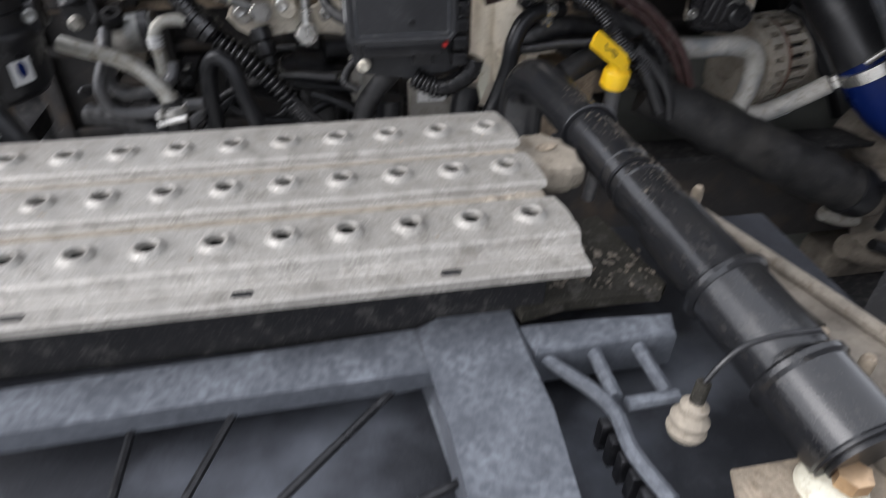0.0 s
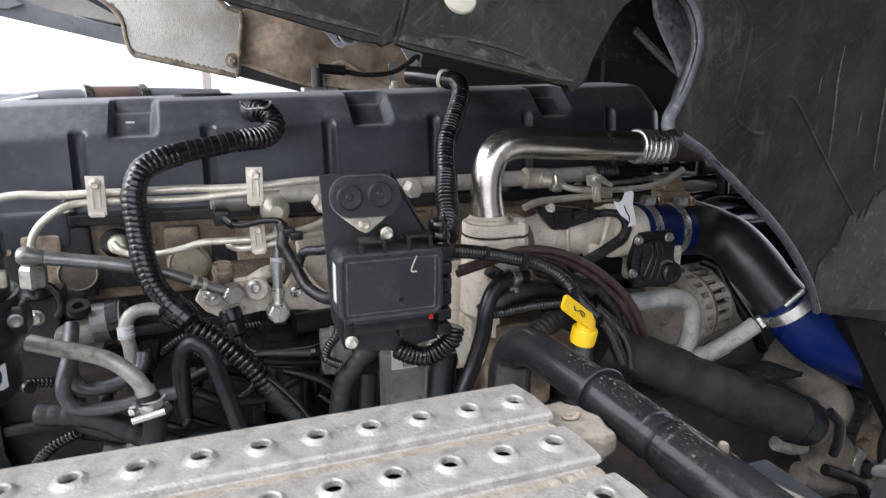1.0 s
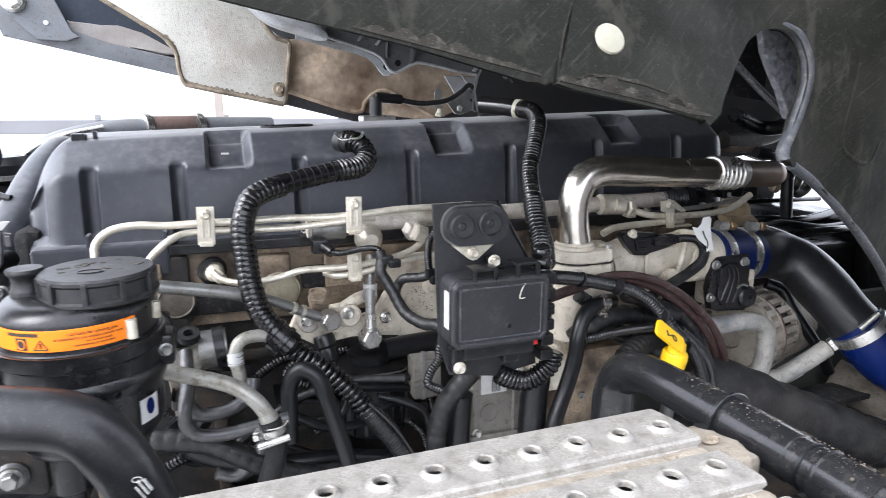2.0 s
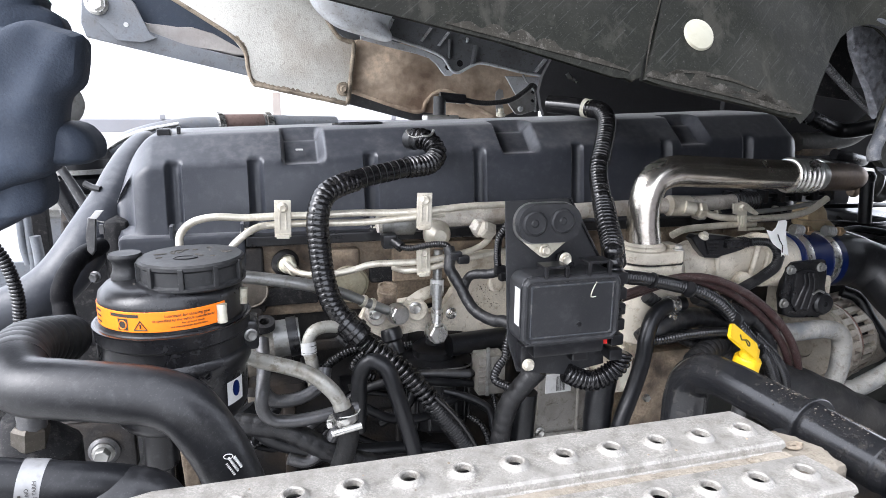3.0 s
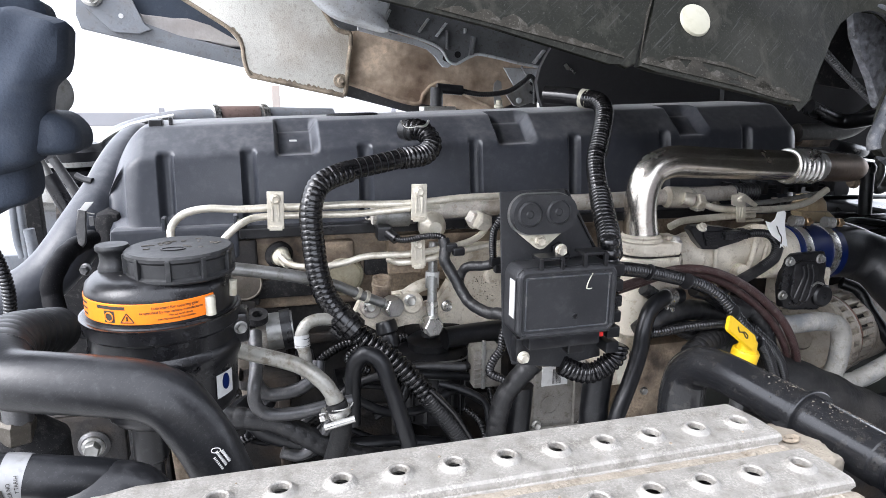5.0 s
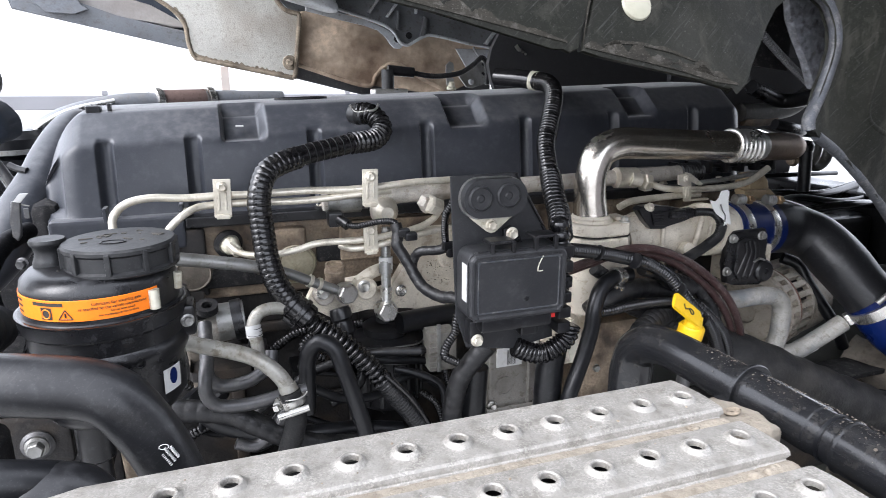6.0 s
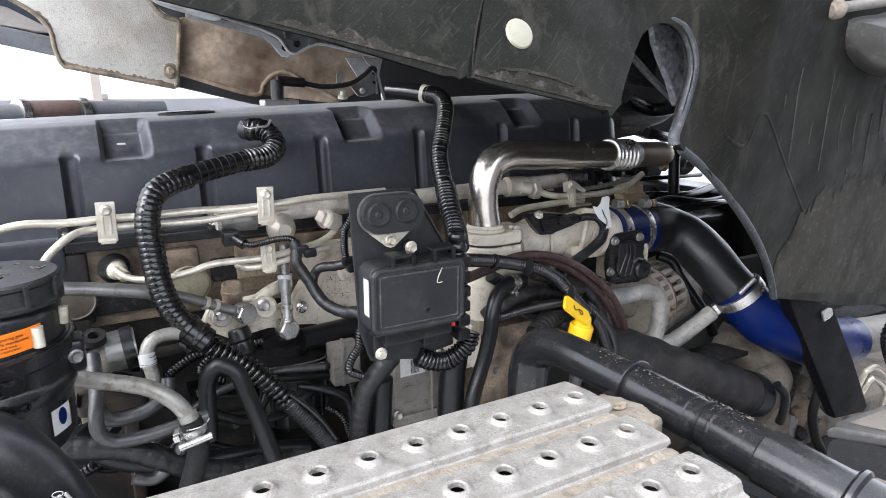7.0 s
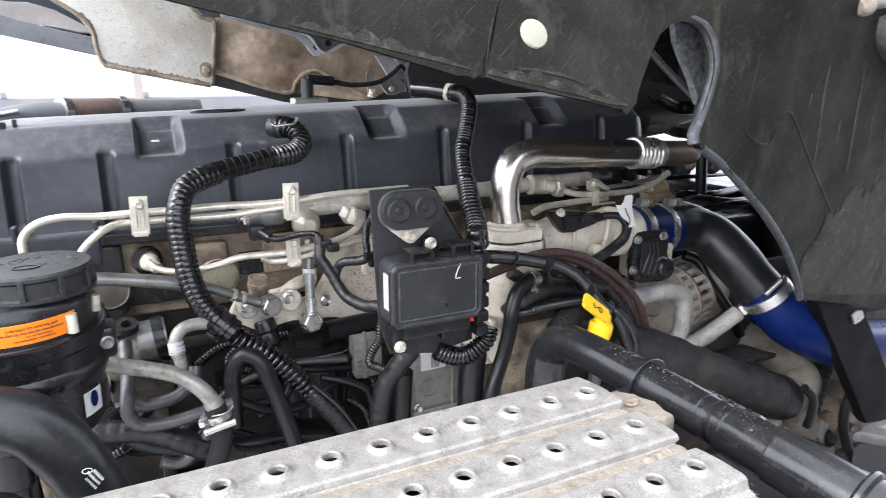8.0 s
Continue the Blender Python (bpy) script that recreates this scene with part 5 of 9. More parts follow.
part("end_plate", lathe([(0.0, 0.026), (0.060, 0.026), (0.060, 0.032), (0.050, 0.040), (0.022, 0.043), (0.020, 0.036), (0.0, 0.036)], ac, ax, 40), ALTERNATOR, al)
part("rear_shell", lathe([(0.0, -0.17), (0.060, -0.17), (0.075, -0.155), (0.075, -0.08), (0.0, -0.08)], ac, ax, 40), ALTERNATOR, al)
single("coolant_hose", tube([(0.761, 0.58, 1.222), (0.79, 0.56, 1.208), (0.802, 0.54, 1.171), (0.826, 0.52, 1.128), (0.858, 0.5, 1.075), (0.897, 0.5, 1.016)], 0.013, 18), RUBBER, "dusty rubber hose behind the alternator", "hose")

cp = thing("coolant_pipe", "corroded pale aluminium coolant pipe bent twice", "coolant pipe", (0.584, 0.43, 1.143))
part("pipe", tube([(0.441, 0.43, 1.205), (0.495, 0.43, 1.203), (0.56, 0.43, 1.203), (0.6, 0.43, 1.19), (0.613, 0.43, 1.157), (0.612, 0.43, 1.111), (0.605, 0.43, 1.085), (0.618, 0.43, 1.063), (0.65, 0.425, 1.067), (0.713, 0.42, 1.095), (0.763, 0.41, 1.127)], 0.0178, seg=26), CHALK, cp)
part("ferrule", tube([(0.622, 0.43, 1.064), (0.656, 0.426, 1.068)], 0.0192, 24), CHALK, cp)
part("sticker", tube([(0.669, 0.425, 1.073), (0.701, 0.423, 1.086)], 0.0182, 26), WHITE, cp, "white paper sticker")
for k in (-1, 0, 1):
    p = Vector((0.426, 0.43, 1.205)) + Vector((k * 0.0085, 0, 0))
    part("spring_clamp", lathe([(0.0205, -0.0018), (0.0225, -0.0018), (0.0225, 0.0018), (0.0205, 0.0018)], p, (1, 0.1, 0.05), 28), STEEL, cp)
part("hose_end", tube([(0.372, 0.43, 1.205), (0.409, 0.43, 1.206), (0.441, 0.43, 1.206)], 0.0205, 22), RUBBER, cp)
part("wire_hook", tube([(0.395, 0.4, 1.18), (0.427, 0.4, 1.159), (0.457, 0.398, 1.142), (0.48, 0.398, 1.132), (0.483, 0.398, 1.142)], 0.0022, 8), GREYTUBE, cp)

# ---- dipstick ----
dp = thing("dipstick", "bright yellow oil dipstick handle with embossed tag", "dipstick", (0.292, 0.32, 1.19))
d0 = Vector((0.291, 0.322, 1.204))
part("cap", lathe([(0.0, -0.014), (0.0205, -0.014), (0.0215, -0.010), (0.0215, 0.010), (0.019, 0.014), (0.0, 0.014)], d0, (0.1, -0.15, 1), 28), YELLOW, dp)
part("neck", lathe([(0.016, 0.012), (0.013, 0.03), (0.0, 0.034)], d0, (0.1, -0.15, 1), 24), YELLOW, dp)
tm = Matrix.Translation((0.268, 0.306, 1.253)) @ Matrix.Rotation(radians(38), 4, "Y") @ Matrix.Rotation(radians(-32), 4, "X")
part("tag", sheet(rounded(0.070, 0.027, 0.004), 0.006, lambda u, v, w: tm @ Vector((u, w, v)), 0.0015), YELLOW, dp)
part("symbol", tube([tm @ Vector(p) for p in ((-0.013, -0.0006, 0.004), (-0.008, -0.0006, -0.003), (0.001, -0.0006, 0.002), (0.008, -0.0006, -0.003), (0.013, -0.0006, -0.002), (0.012, -0.0006, 0.003), (0.004, -0.0006, 0.004), (0.0, -0.0006, 0.001))], 0.0011, 6), INK, dp, "black oil can symbol")
part("stem", tube([d0 + Vector((0, 0, -0.012)), d0 + Vector((0.005, 0.01, -0.10)), d0 + Vector((0.01, 0.04, -0.25))], 0.012), DARKTUBE, dp)


# ---- hoses and looms round the manifold ----
def loom(label, pts, r, material, wave=None, cat="cable", name="wiring_loom"):
    return single(name, tube(pts, r, wave=wave), material, label, cat)


loom("black corrugated loom leaving the control box", [(0.06, 0.34, 1.364), (0.108, 0.35, 1.354), (0.167, 0.36, 1.338), (0.221, 0.36, 1.321), (0.264, 0.355, 1.294), (0.306, 0.345, 1.244), (0.352, 0.345, 1.199), (0.4, 0.36, 1.124)], 0.0115, GLOSS, (0.0055, 0.0018))
loom("red-brown braided hose arching over the pipes", [(0.096, 0.4, 1.313), (0.142, 0.4, 1.324), (0.195, 0.4, 1.336), (0.246, 0.395, 1.336), (0.3, 0.39, 1.32), (0.358, 0.385, 1.287), (0.414, 0.38, 1.237), (0.449, 0.38, 1.185), (0.477, 0.39, 1.129)], 0.0072, BRAID, None, "hose", "braided_hose")
loom("second red-brown braided hose beside the first", [(0.096, 0.41, 1.303), (0.142, 0.41, 1.314), (0.195, 0.41, 1.326), (0.243, 0.405, 1.326), (0.295, 0.40, 1.309), (0.351, 0.395, 1.276), (0.405, 0.39, 1.228), (0.440, 0.39, 1.178), (0.468, 0.40, 1.124)], 0.0066, BRAID, None, "hose", "braided_hose")
ch = thing("coolant_hose", "black rubber hose with worm clamp hanging down", "hose", (0.141, 0.38, 1.187))
part("hose", tube([(0.223, 0.41, 1.287), (0.188, 0.4, 1.289), (0.156, 0.39, 1.276), (0.138, 0.38, 1.247), (0.131, 0.375, 1.21), (0.115, 0.37, 1.163), (0.088, 0.36, 1.106), (0.08, 0.36, 1.06)], 0.0135), RUBBER, ch)
h0, h1 = Vector((0.195, 0.402, 1.289)), Vector((0.214, 0.408, 1.287))
ring_clamp(ch, h0, h1 - h0, 0.0145, 0.017)
loom("thick taped wiring loom under the control box cables", [(0.139, 0.4, 1.23), (0.176, 0.4, 1.252), (0.232, 0.41, 1.259), (0.286, 0.42, 1.251), (0.347, 0.42, 1.235)], 0.018, TAPE, (0.022, 0.001))
loom("black corrugated loom beside the dipstick", [(0.14, 0.385, 1.235), (0.169, 0.38, 1.237), (0.219, 0.375, 1.243), (0.282, 0.37, 1.244), (0.34, 0.37, 1.232)], 0.009, GLOSS, (0.005, 0.0015))
loom("black corrugated loom crossing the manifold", [(0.242, 0.4, 1.302), (0.278, 0.4, 1.289), (0.315, 0.4, 1.265), (0.352, 0.4, 1.251)], 0.016, TAPE, (0.02, 0.001))
loom("black cable dropping behind the dipstick", [(0.331, 0.36, 1.236), (0.378, 0.36, 1.195), (0.412, 0.365, 1.152), (0.43, 0.37, 1.104)], 0.011, GLOSS, (0.005, 0.0015))
loom("ribbed conduit loop under the control box", [(0.063, 0.33, 1.246), (0.055, 0.33, 1.222), (0.026, 0.335, 1.201), (-0, 0.34, 1.202), (-0.027, 0.345, 1.215)], 0.0165, GLOSS, (0.007, 0.0035), "conduit", "conduit_loop")
loom("taped loom going down from the control box", [(-0.059, 0.37, 1.213), (-0.082, 0.38, 1.182), (-0.101, 0.39, 1.146), (-0.109, 0.4, 1.086), (-0.102, 0.42, 1.011)], 0.0165, TAPE, (0.016, 0.0008))
loom("ribbed conduit hanging beside the bracket", [(-0.098, 0.4, 1.264), (-0.105, 0.395, 1.247), (-0.109, 0.39, 1.23), (-0.123, 0.385, 1.215), (-0.129, 0.38, 1.198), (-0.109, 0.375, 1.186)], 0.0072, GLOSS, (0.0045, 0.0012))
loom("taped cable looping past the fuel lines", [(-0.173, 0.5, 1.388), (-0.171, 0.495, 1.373), (-0.174, 0.49, 1.355), (-0.168, 0.485, 1.342), (-0.159, 0.475, 1.325), (-0.152, 0.465, 1.308), (-0.143, 0.45, 1.292), (-0.131, 0.435, 1.284), (-0.119, 0.42, 1.281), (-0.107, 0.405, 1.284), (-0.095, 0.395, 1.279)], 0.0098, TAPE, (0.015, 0.0007))
loom("taped cable joining the loom", [(-0.154, 0.475, 1.315), (-0.149, 0.475, 1.334), (-0.141, 0.465, 1.347), (-0.119, 0.45, 1.351), (-0.107, 0.44, 1.356)], 0.0080, TAPE, (0.013, 0.0006))
loom("thin corrugated cable beside the bracket", [(-0.101, 0.42, 1.439), (-0.106, 0.42, 1.428), (-0.112, 0.425, 1.415), (-0.112, 0.43, 1.398), (-0.11, 0.435, 1.378), (-0.106, 0.44, 1.358)], 0.0062, GLOSS, (0.004, 0.0013))
loom("thin corrugated sensor cable", [(-0.253, 0.545, 1.385), (-0.233, 0.525, 1.383), (-0.196, 0.515, 1.39), (-0.174, 0.505, 1.389), (-0.166, 0.5, 1.372)], 0.0055, GLOSS, (0.004, 0.0012))
cn = thing("connector", "black plastic plug on the rail regulator", "connector", (-0.262, 0.55, 1.386))
part("plug", block((-0.275, 0.545, 1.378), (-0.249, 0.57, 1.403), 0.004), BLACK, cn)
part("boot", tube([(-0.257, 0.55, 1.391), (-0.245, 0.535, 1.383)], 0.009), BLACK, cn)
for p in [(-0.163, 0.49, 1.375), (-0.152, 0.485, 1.369), (-0.105, 0.435, 1.361), (-0.099, 0.43, 1.351)]:
    single("cable_tie", block(Vector(p) - Vector((0.010, 0.008, 0.007)), Vector(p) + Vector((0.010, 0.006, 0.007)), 0.003), BLACK, "black cable tie mount on the loom", "cable tie")
single("pressure_switch", join(lathe([(0.0, 0.0), (0.017, 0.0), (0.019, 0.006), (0.019, 0.02), (0.015, 0.024), (0.017, 0.03), (0.015, 0.046), (0.009, 0.05), (0.009, 0.064), (0, 0.064)], (-0.262, 0.56, 1.231), (0.22, -0.35, -1), 20), bmesh.new()), BLACK, "ribbed black pressure switch pointing down", "switch")
wt = thing("paper_tag", "white paper tag hanging from a cable", "tag", (0.482, 0.475, 1.328))
part("tag", sheet([(0.422, 1.399), (0.438, 1.395), (0.443, 1.402), (0.445, 1.415), (0.455, 1.418), (0.466, 1.412), (0.466, 1.391), (0.476, 1.364), (0.48, 1.347), (0.479, 1.334), (0.455, 1.334), (0.456, 1.346), (0.456, 1.359), (0.442, 1.371), (0.432, 1.384)], 0.0008, lambda u, v, w: (u, 0.452 + w + 6 * (u - 0.455) ** 2 + 0.004 * math.sin(u * 190), v), 0), TAGWHITE, wt)
part("tag_writing", tube([(0.441, 0.447, 1.391), (0.448, 0.447, 1.378), (0.455, 0.447, 1.369), (0.456, 0.447, 1.356)], 0.0010, 6), INK, wt)
mt = thing("paper_tag", "white folded label on the loom below the box", "tag", (0.092, 0.36, 1.191))
part("tag", sheet([(0.076, 1.19), (0.083, 1.229), (0.096, 1.218), (0.093, 1.193), (0.083, 1.164)], 0.0008, upright(0.355), 0), CREAM, mt)

# injector lines at the far end, with brass fittings
fr = thing("injector_lines", "steel injector lines with brass unions and clip", "fuel line", (0.458, 0.55, 1.41))
part("line", tube([(0.372, 0.575, 1.417), (0.398, 0.565, 1.406), (0.441, 0.56, 1.401), (0.488, 0.56, 1.399), (0.563, 0.56, 1.4), (0.623, 0.565, 1.409), (0.673, 0.57, 1.433)], 0.0068), ZINC, fr)
part("line", tube([(0.283, 0.54, 1.378), (0.309, 0.545, 1.386), (0.344, 0.55, 1.388), (0.443, 0.56, 1.389), (0.489, 0.56, 1.389)], 0.0068), ZINC, fr)
part("line", tube([(0.469, 0.563, 1.411), (0.538, 0.565, 1.414), (0.612, 0.57, 1.42), (0.678, 0.58, 1.426)], 0.005), GREYTUBE, fr)
part("clip", sheet([(0.422, 1.433), (0.442, 1.436), (0.454, 1.432), (0.461, 1.377), (0.442, 1.378), (0.438, 1.41), (0.425, 1.413)], 0.004, upright(0.548), 0.001), ZINC, fr)
for k in range(2):
    q = Vector((0.443, 0.546, 1.385)) + Vector((0.0065 * k, 0, 0))
    part("clip_bead", block(q, q + Vector((0.003, 0.003, 0.024)), 0.001), ZINC, fr)
part("clip_tongue", sheet([(0.44, 1.438), (0.457, 1.433), (0.489, 1.411), (0.484, 1.405), (0.453, 1.42)], 0.003, upright(0.552), 0.0006), ZINC, fr)
part("clip_jaw", block((0.463, 0.548, 1.377), (0.505, 0.56, 1.382), 0.002), ZINC, fr)
part("clip_jaw", block((0.461, 0.548, 1.395), (0.503, 0.56, 1.4), 0.002), ZINC, fr)
bolt((0.442, 0.547, 1.425), (0, -1, 0), fr, 0.0065, ZINC)
hex_nut(fr, (0.361, 0.578, 1.419), (1, 0.1, -0.15), 0.0165, 0.018)
part("nut_sleeve", tube([(0.338, 0.585, 1.424), (0.358, 0.58, 1.42)], 0.0135, 18), ZINC, fr)
part("rail_end", tube([(0.312, 0.6, 1.425), (0.358, 0.6, 1.423)], 0.021, 20), ZINC, fr)
for p in ((0.556, 0.5, 1.384), (0.64, 0.505, 1.377)):
    v = Vector(p)
    for k in range(4):
        part("fitting_ring", lathe([(0.006, -0.0025), (0.0105, -0.0025), (0.0115, 0), (0.0105, 0.0025), (0.006, 0.0025)], v - Vector((0.012 + 0.0058 * k, 0, -0.0006 * k)), (1, -0.05, -0.05), 20), GREYTUBE, fr)
    hex_nut(fr, v, (1, -0.1, -0.05), 0.0095, 0.011, BRASS)
    part("spigot", tube([v, v + Vector((0.018, 0, -0.002))], 0.004, 12), BRASS, fr)
part("bleed_line", tube([(0.657, 0.51, 1.376), (0.714, 0.52, 1.36), (0.773, 0.53, 1.34)], 0.0028, 10), GREYTUBE, fr)
part("cream_block", sheet([(0.651, 1.417), (0.677, 1.418), (0.691, 1.403), (0.7, 1.369), (0.644, 1.372), (0.64, 1.394)], 0.05, upright(0.58), 0.006), AMBER, fr)
part("cream_block", sheet([(0.617, 1.387), (0.69, 1.386), (0.707, 1.373), (0.7, 1.361), (0.621, 1.365)], 0.03, upright(0.57), 0.005), AMBER, fr)

tr = thing("cable_tray", "black moulded cable tray along the head", "cable tray", (0.607, 0.64, 1.407))
part("tray", block((0.37, 0.655, 1.424), (0.758, 0.69, 1.433), 0.005), BLACK, tr)
for k in range(7):
    p = Vector((0.497, 0.65, 1.428)) + Vector((0.045 * k, 0, 0))
    part("tooth", block(p - Vector((0.006, 0.006, 0.014)), p + Vector((0.006, 0.02, 0.014)), 0.002), BLACK, tr)


# ---- black intake pipe running out towards the side ----
ip = thing("intake_pipe", "glossy black stepped intake pipe, dusty on top", "intake pipe", (0.13, 0.0, 1.2))
path = [(0.113, 0.236, 1.00), (0.113, 0.236, 1.12), (0.113, 0.236, 1.204), (0.114, 0.222, 1.244), (0.1175, 0.178, 1.264), (0.128, 0.06, 1.264), (0.135, -0.05, 1.262), (0.144, -0.16, 1.258)]
part("elbow_run", tube(path[:7], lambda s: 0.0315 - 0.0052 * min(1.0, max(0.0, (s - 0.20) / 0.10)), seg=40), PIPE, ip)
LINE = [(0.128, 0.06, 1.264), (0.135, -0.05, 1.262), (0.146, -0.19, 1.256), (0.157, -0.262, 1.246), (0.173, -0.375, 1.228)]


def on_pipe(y):
    """The pipe's centre where it crosses y."""
    for p, q in zip(LINE, LINE[1:]):
        if y >= q[1]:
            return Vector(p).lerp(Vector(q), (y - p[1]) / (q[1] - p[1]))
    return Vector(LINE[-1])


def pipe_piece(name, y0, y1, r, edge=0.0015, label=""):
    p0, p1 = on_pipe(y0), on_pipe(y1)
    n = (p1 - p0).length
    return part(name, lathe([(r - 0.004, 0.0), (r - edge, 0.0), (r, edge), (r, n - edge), (r - edge, n), (r - 0.004, n)], p0, p1 - p0, 48), PIPE, ip, label)


pipe_piece("clamp_band", 0.050, 0.036, 0.0282, 0.001)
pipe_piece("clamp_lip", 0.0385, 0.033, 0.0345, 0.001)
pipe_piece("sleeve", 0.035, -0.054, 0.0276)
pipe_piece("neck", -0.052, -0.086, 0.0262)
pipe_piece("rim", -0.083, -0.0885, 0.0294, 0.002)
pipe_piece("sleeve", -0.087, -0.142, 0.0279)
pipe_piece("sleeve", -0.140, -0.226, 0.0308)
pipe_piece("collar", -0.222, -0.232, 0.0375, 0.003)
pipe_piece("wide_end", -0.230, -0.312, 0.0335)
pipe_piece("collar", -0.308, -0.318, 0.0385, 0.003)
pipe_piece("cuff", -0.316, -0.372, 0.0355)
part("end_ring", tube([on_pipe(-0.366), on_pipe(-0.374)], 0.0340, seg=40, hollow=0.8), RUBBER, ip)
part("clamp_lug", block((0.090, 0.034, 1.246), (0.108, 0.052, 1.258), 0.003), PIPE, ip)
part("clamp_stay", tube([(0.098, 0.043, 1.251), (0.060, 0.047, 1.245), (0.030, 0.045, 1.247), (0.012, 0.030, 1.250)], 0.0055, 12), PIPE, ip)
part("cable_tie", lathe([(0.0262, -0.002), (0.0275, -0.002), (0.0275, 0.002), (0.0262, 0.002)], on_pipe(-0.07), on_pipe(-0.08) - on_pipe(-0.06), 40), RUBBER, ip)


# ---- front corner: lower hose, castings, strut, chassis ----
lo_ = thing("radiator_hose", "thick dark rubber lower radiator hose", "hose", (0.594, 0.35, 1.053))
part("hose", tube([(0.40, 0.42, 1.135), (0.481, 0.385, 1.101), (0.615, 0.36, 1.035), (0.751, 0.36, 0.97), (0.886, 0.352, 0.91)], lambda s: 0.042 + 0.008 * min(1.0, s / 0.35) + 0.0012 * math.sin(s * 90) + 0.0008 * math.sin(s * 47 + 1), seg=36), DUSTHOSE, lo_)
part("end_band", tube([(0.842, 0.355, 0.929), (0.872, 0.353, 0.917)], 0.0535, seg=32), RUBBER, lo_)
part("band_strap", tube([(0.876, 0.300, 0.965), (0.905, 0.295, 0.935), (0.918, 0.30, 0.89), (0.925, 0.31, 0.85)], 0.010, 12), RUBBER, lo_)
single("cast_elbow", tube([(0.872, 0.353, 0.917), (0.95, 0.37, 0.895), (1.00, 0.40, 0.925), (0.985, 0.46, 0.965), (0.955, 0.53, 0.985)], lambda s: 0.046 + 0.004 * math.sin(s * 60), seg=28), DIRTCAST, "dirty cast aluminium coolant elbow", "elbow")
sg = thing("steering_gear", "greasy cast steering gear housing with bolts", "steering gear", (1.381, 0.5, 0.679))
part("housing", block((1.052, 0.5, 0.518), (2.321, 0.75, 0.624), 0.03), DIRTCAST, sg)
part("upper_housing", lathe([(0.0, -0.06), (0.085, -0.06), (0.095, -0.04), (0.095, 0.05), (0.075, 0.07), (0.04, 0.085), (0.0, 0.085)], (1.16, 0.52, 0.80), (-0.25, -0.6, 0.75), 32), DIRTCAST, sg)
part("side_cover", lathe([(0.0, 0.0), (0.06, 0.0), (0.062, 0.014), (0.05, 0.022), (0.02, 0.024), (0.0, 0.024)], (1.08, 0.44, 0.745), (-0.45, -0.85, 0.2), 28), DIRTCAST, sg)
part("pitman_shaft", tube([(1.00, 0.44, 0.775), (0.95, 0.43, 0.79), (0.90, 0.43, 0.81)], 0.017, 18), DULLZINC, sg)
part("dust_boot", tube([(1.16, 0.44, 0.90), (1.145, 0.44, 0.84), (1.125, 0.44, 0.76), (1.11, 0.44, 0.70)], 0.030, 22, wave=(0.018, 0.004)), DUSTHOSE, sg, "dusty ribbed boot")
part("mount_arm", tube([(1.20, 0.43, 0.83), (1.28, 0.42, 0.79), (1.36, 0.42, 0.72)], 0.026, 16), DIRTCAST, sg)
part("mount_arm", tube([(1.02, 0.45, 0.69), (1.10, 0.44, 0.66), (1.22, 0.43, 0.64)], 0.030, 16), DIRTCAST, sg)
part("hydraulic_line", tube([(1.05, 0.41, 0.72), (1.10, 0.40, 0.70), (1.17, 0.40, 0.66), (1.22, 0.40, 0.58)], 0.014, 14), RUBBER, sg)
part("hydraulic_line", tube([(1.19, 0.40, 0.90), (1.22, 0.39, 0.84), (1.21, 0.39, 0.76), (1.24, 0.39, 0.68), (1.30, 0.39, 0.60)], 0.013, 14), DUSTHOSE, sg)
part("plug", lathe([(0.024, 0), (0.026, 0.012), (0.022, 0.030), (0.014, 0.036), (0.014, 0.05), (0, 0.05)], (1.21, 0.43, 0.675), (-0.5, -0.7, 0.5), 20), BLACK, sg)
hk = thing("line_hook", "bent zinc-plated hydraulic lines beside the strut", "fuel line", (1.33, 0.30, 0.86))
part("line", tube(cornered([(1.250, 0.31, 0.86), (1.253, 0.30, 0.912), (1.298, 0.30, 0.916), (1.368, 0.30, 0.874), (1.440, 0.31, 0.81)], 0.3), 0.0075, 12), ZINC, hk)
part("line", tube(cornered([(1.275, 0.31, 0.84), (1.288, 0.30, 0.887), (1.344, 0.30, 0.857), (1.388, 0.30, 0.811), (1.40, 0.31, 0.75)], 0.3), 0.0075, 12), ZINC, hk)
single("conduit", tube([(1.36, 0.28, 1.10), (1.304, 0.28, 1.041), (1.289, 0.28, 1.0), (1.342, 0.28, 0.923), (1.411, 0.28, 0.861), (1.50, 0.30, 0.80)], 0.017, wave=(0.011, 0.0035)), GLOSS, "black corrugated conduit beside the blue sleeve", "conduit")
part("boss", lathe([(0.07, 0), (0.07, 0.04), (0.05, 0.055), (0.02, 0.055), (0.015, 0.07), (0, 0.07)], (1.235, 0.5, 0.718), (-0.2, -1, 0.2), 28), HEAD, sg)
for p in [(1.06, 0.49, 0.769), (1.319, 0.49, 0.756), (1.422, 0.49, 0.625)]:
    bolt(p, (0, -1, 0), sg, 0.014, HEAD)
part("port", tube([(1.196, 0.44, 0.722), (1.174, 0.43, 0.697), (1.178, 0.43, 0.624)], 0.02), GREYTUBE, sg)
stt = thing("support_strut", "flat black painted steel strut", "strut", (1.053, 0.26, 0.912))
part("bar", sheet([(0.815, 1.20), (0.995, 1.15), (1.12, 0.985), (1.238, 0.829), (1.222, 0.815), (1.094, 0.832), (0.879, 1.115)], 0.03, upright(0.27), 0.008), PAINT, stt)
part("chipped_end", sheet([(0.942, 1.142), (0.962, 1.150), (0.978, 1.147), (0.988, 1.130), (0.975, 1.122), (0.957, 1.118)], 0.006, upright(0.262), 0.002), STEEL, stt, "chipped bright metal edge")
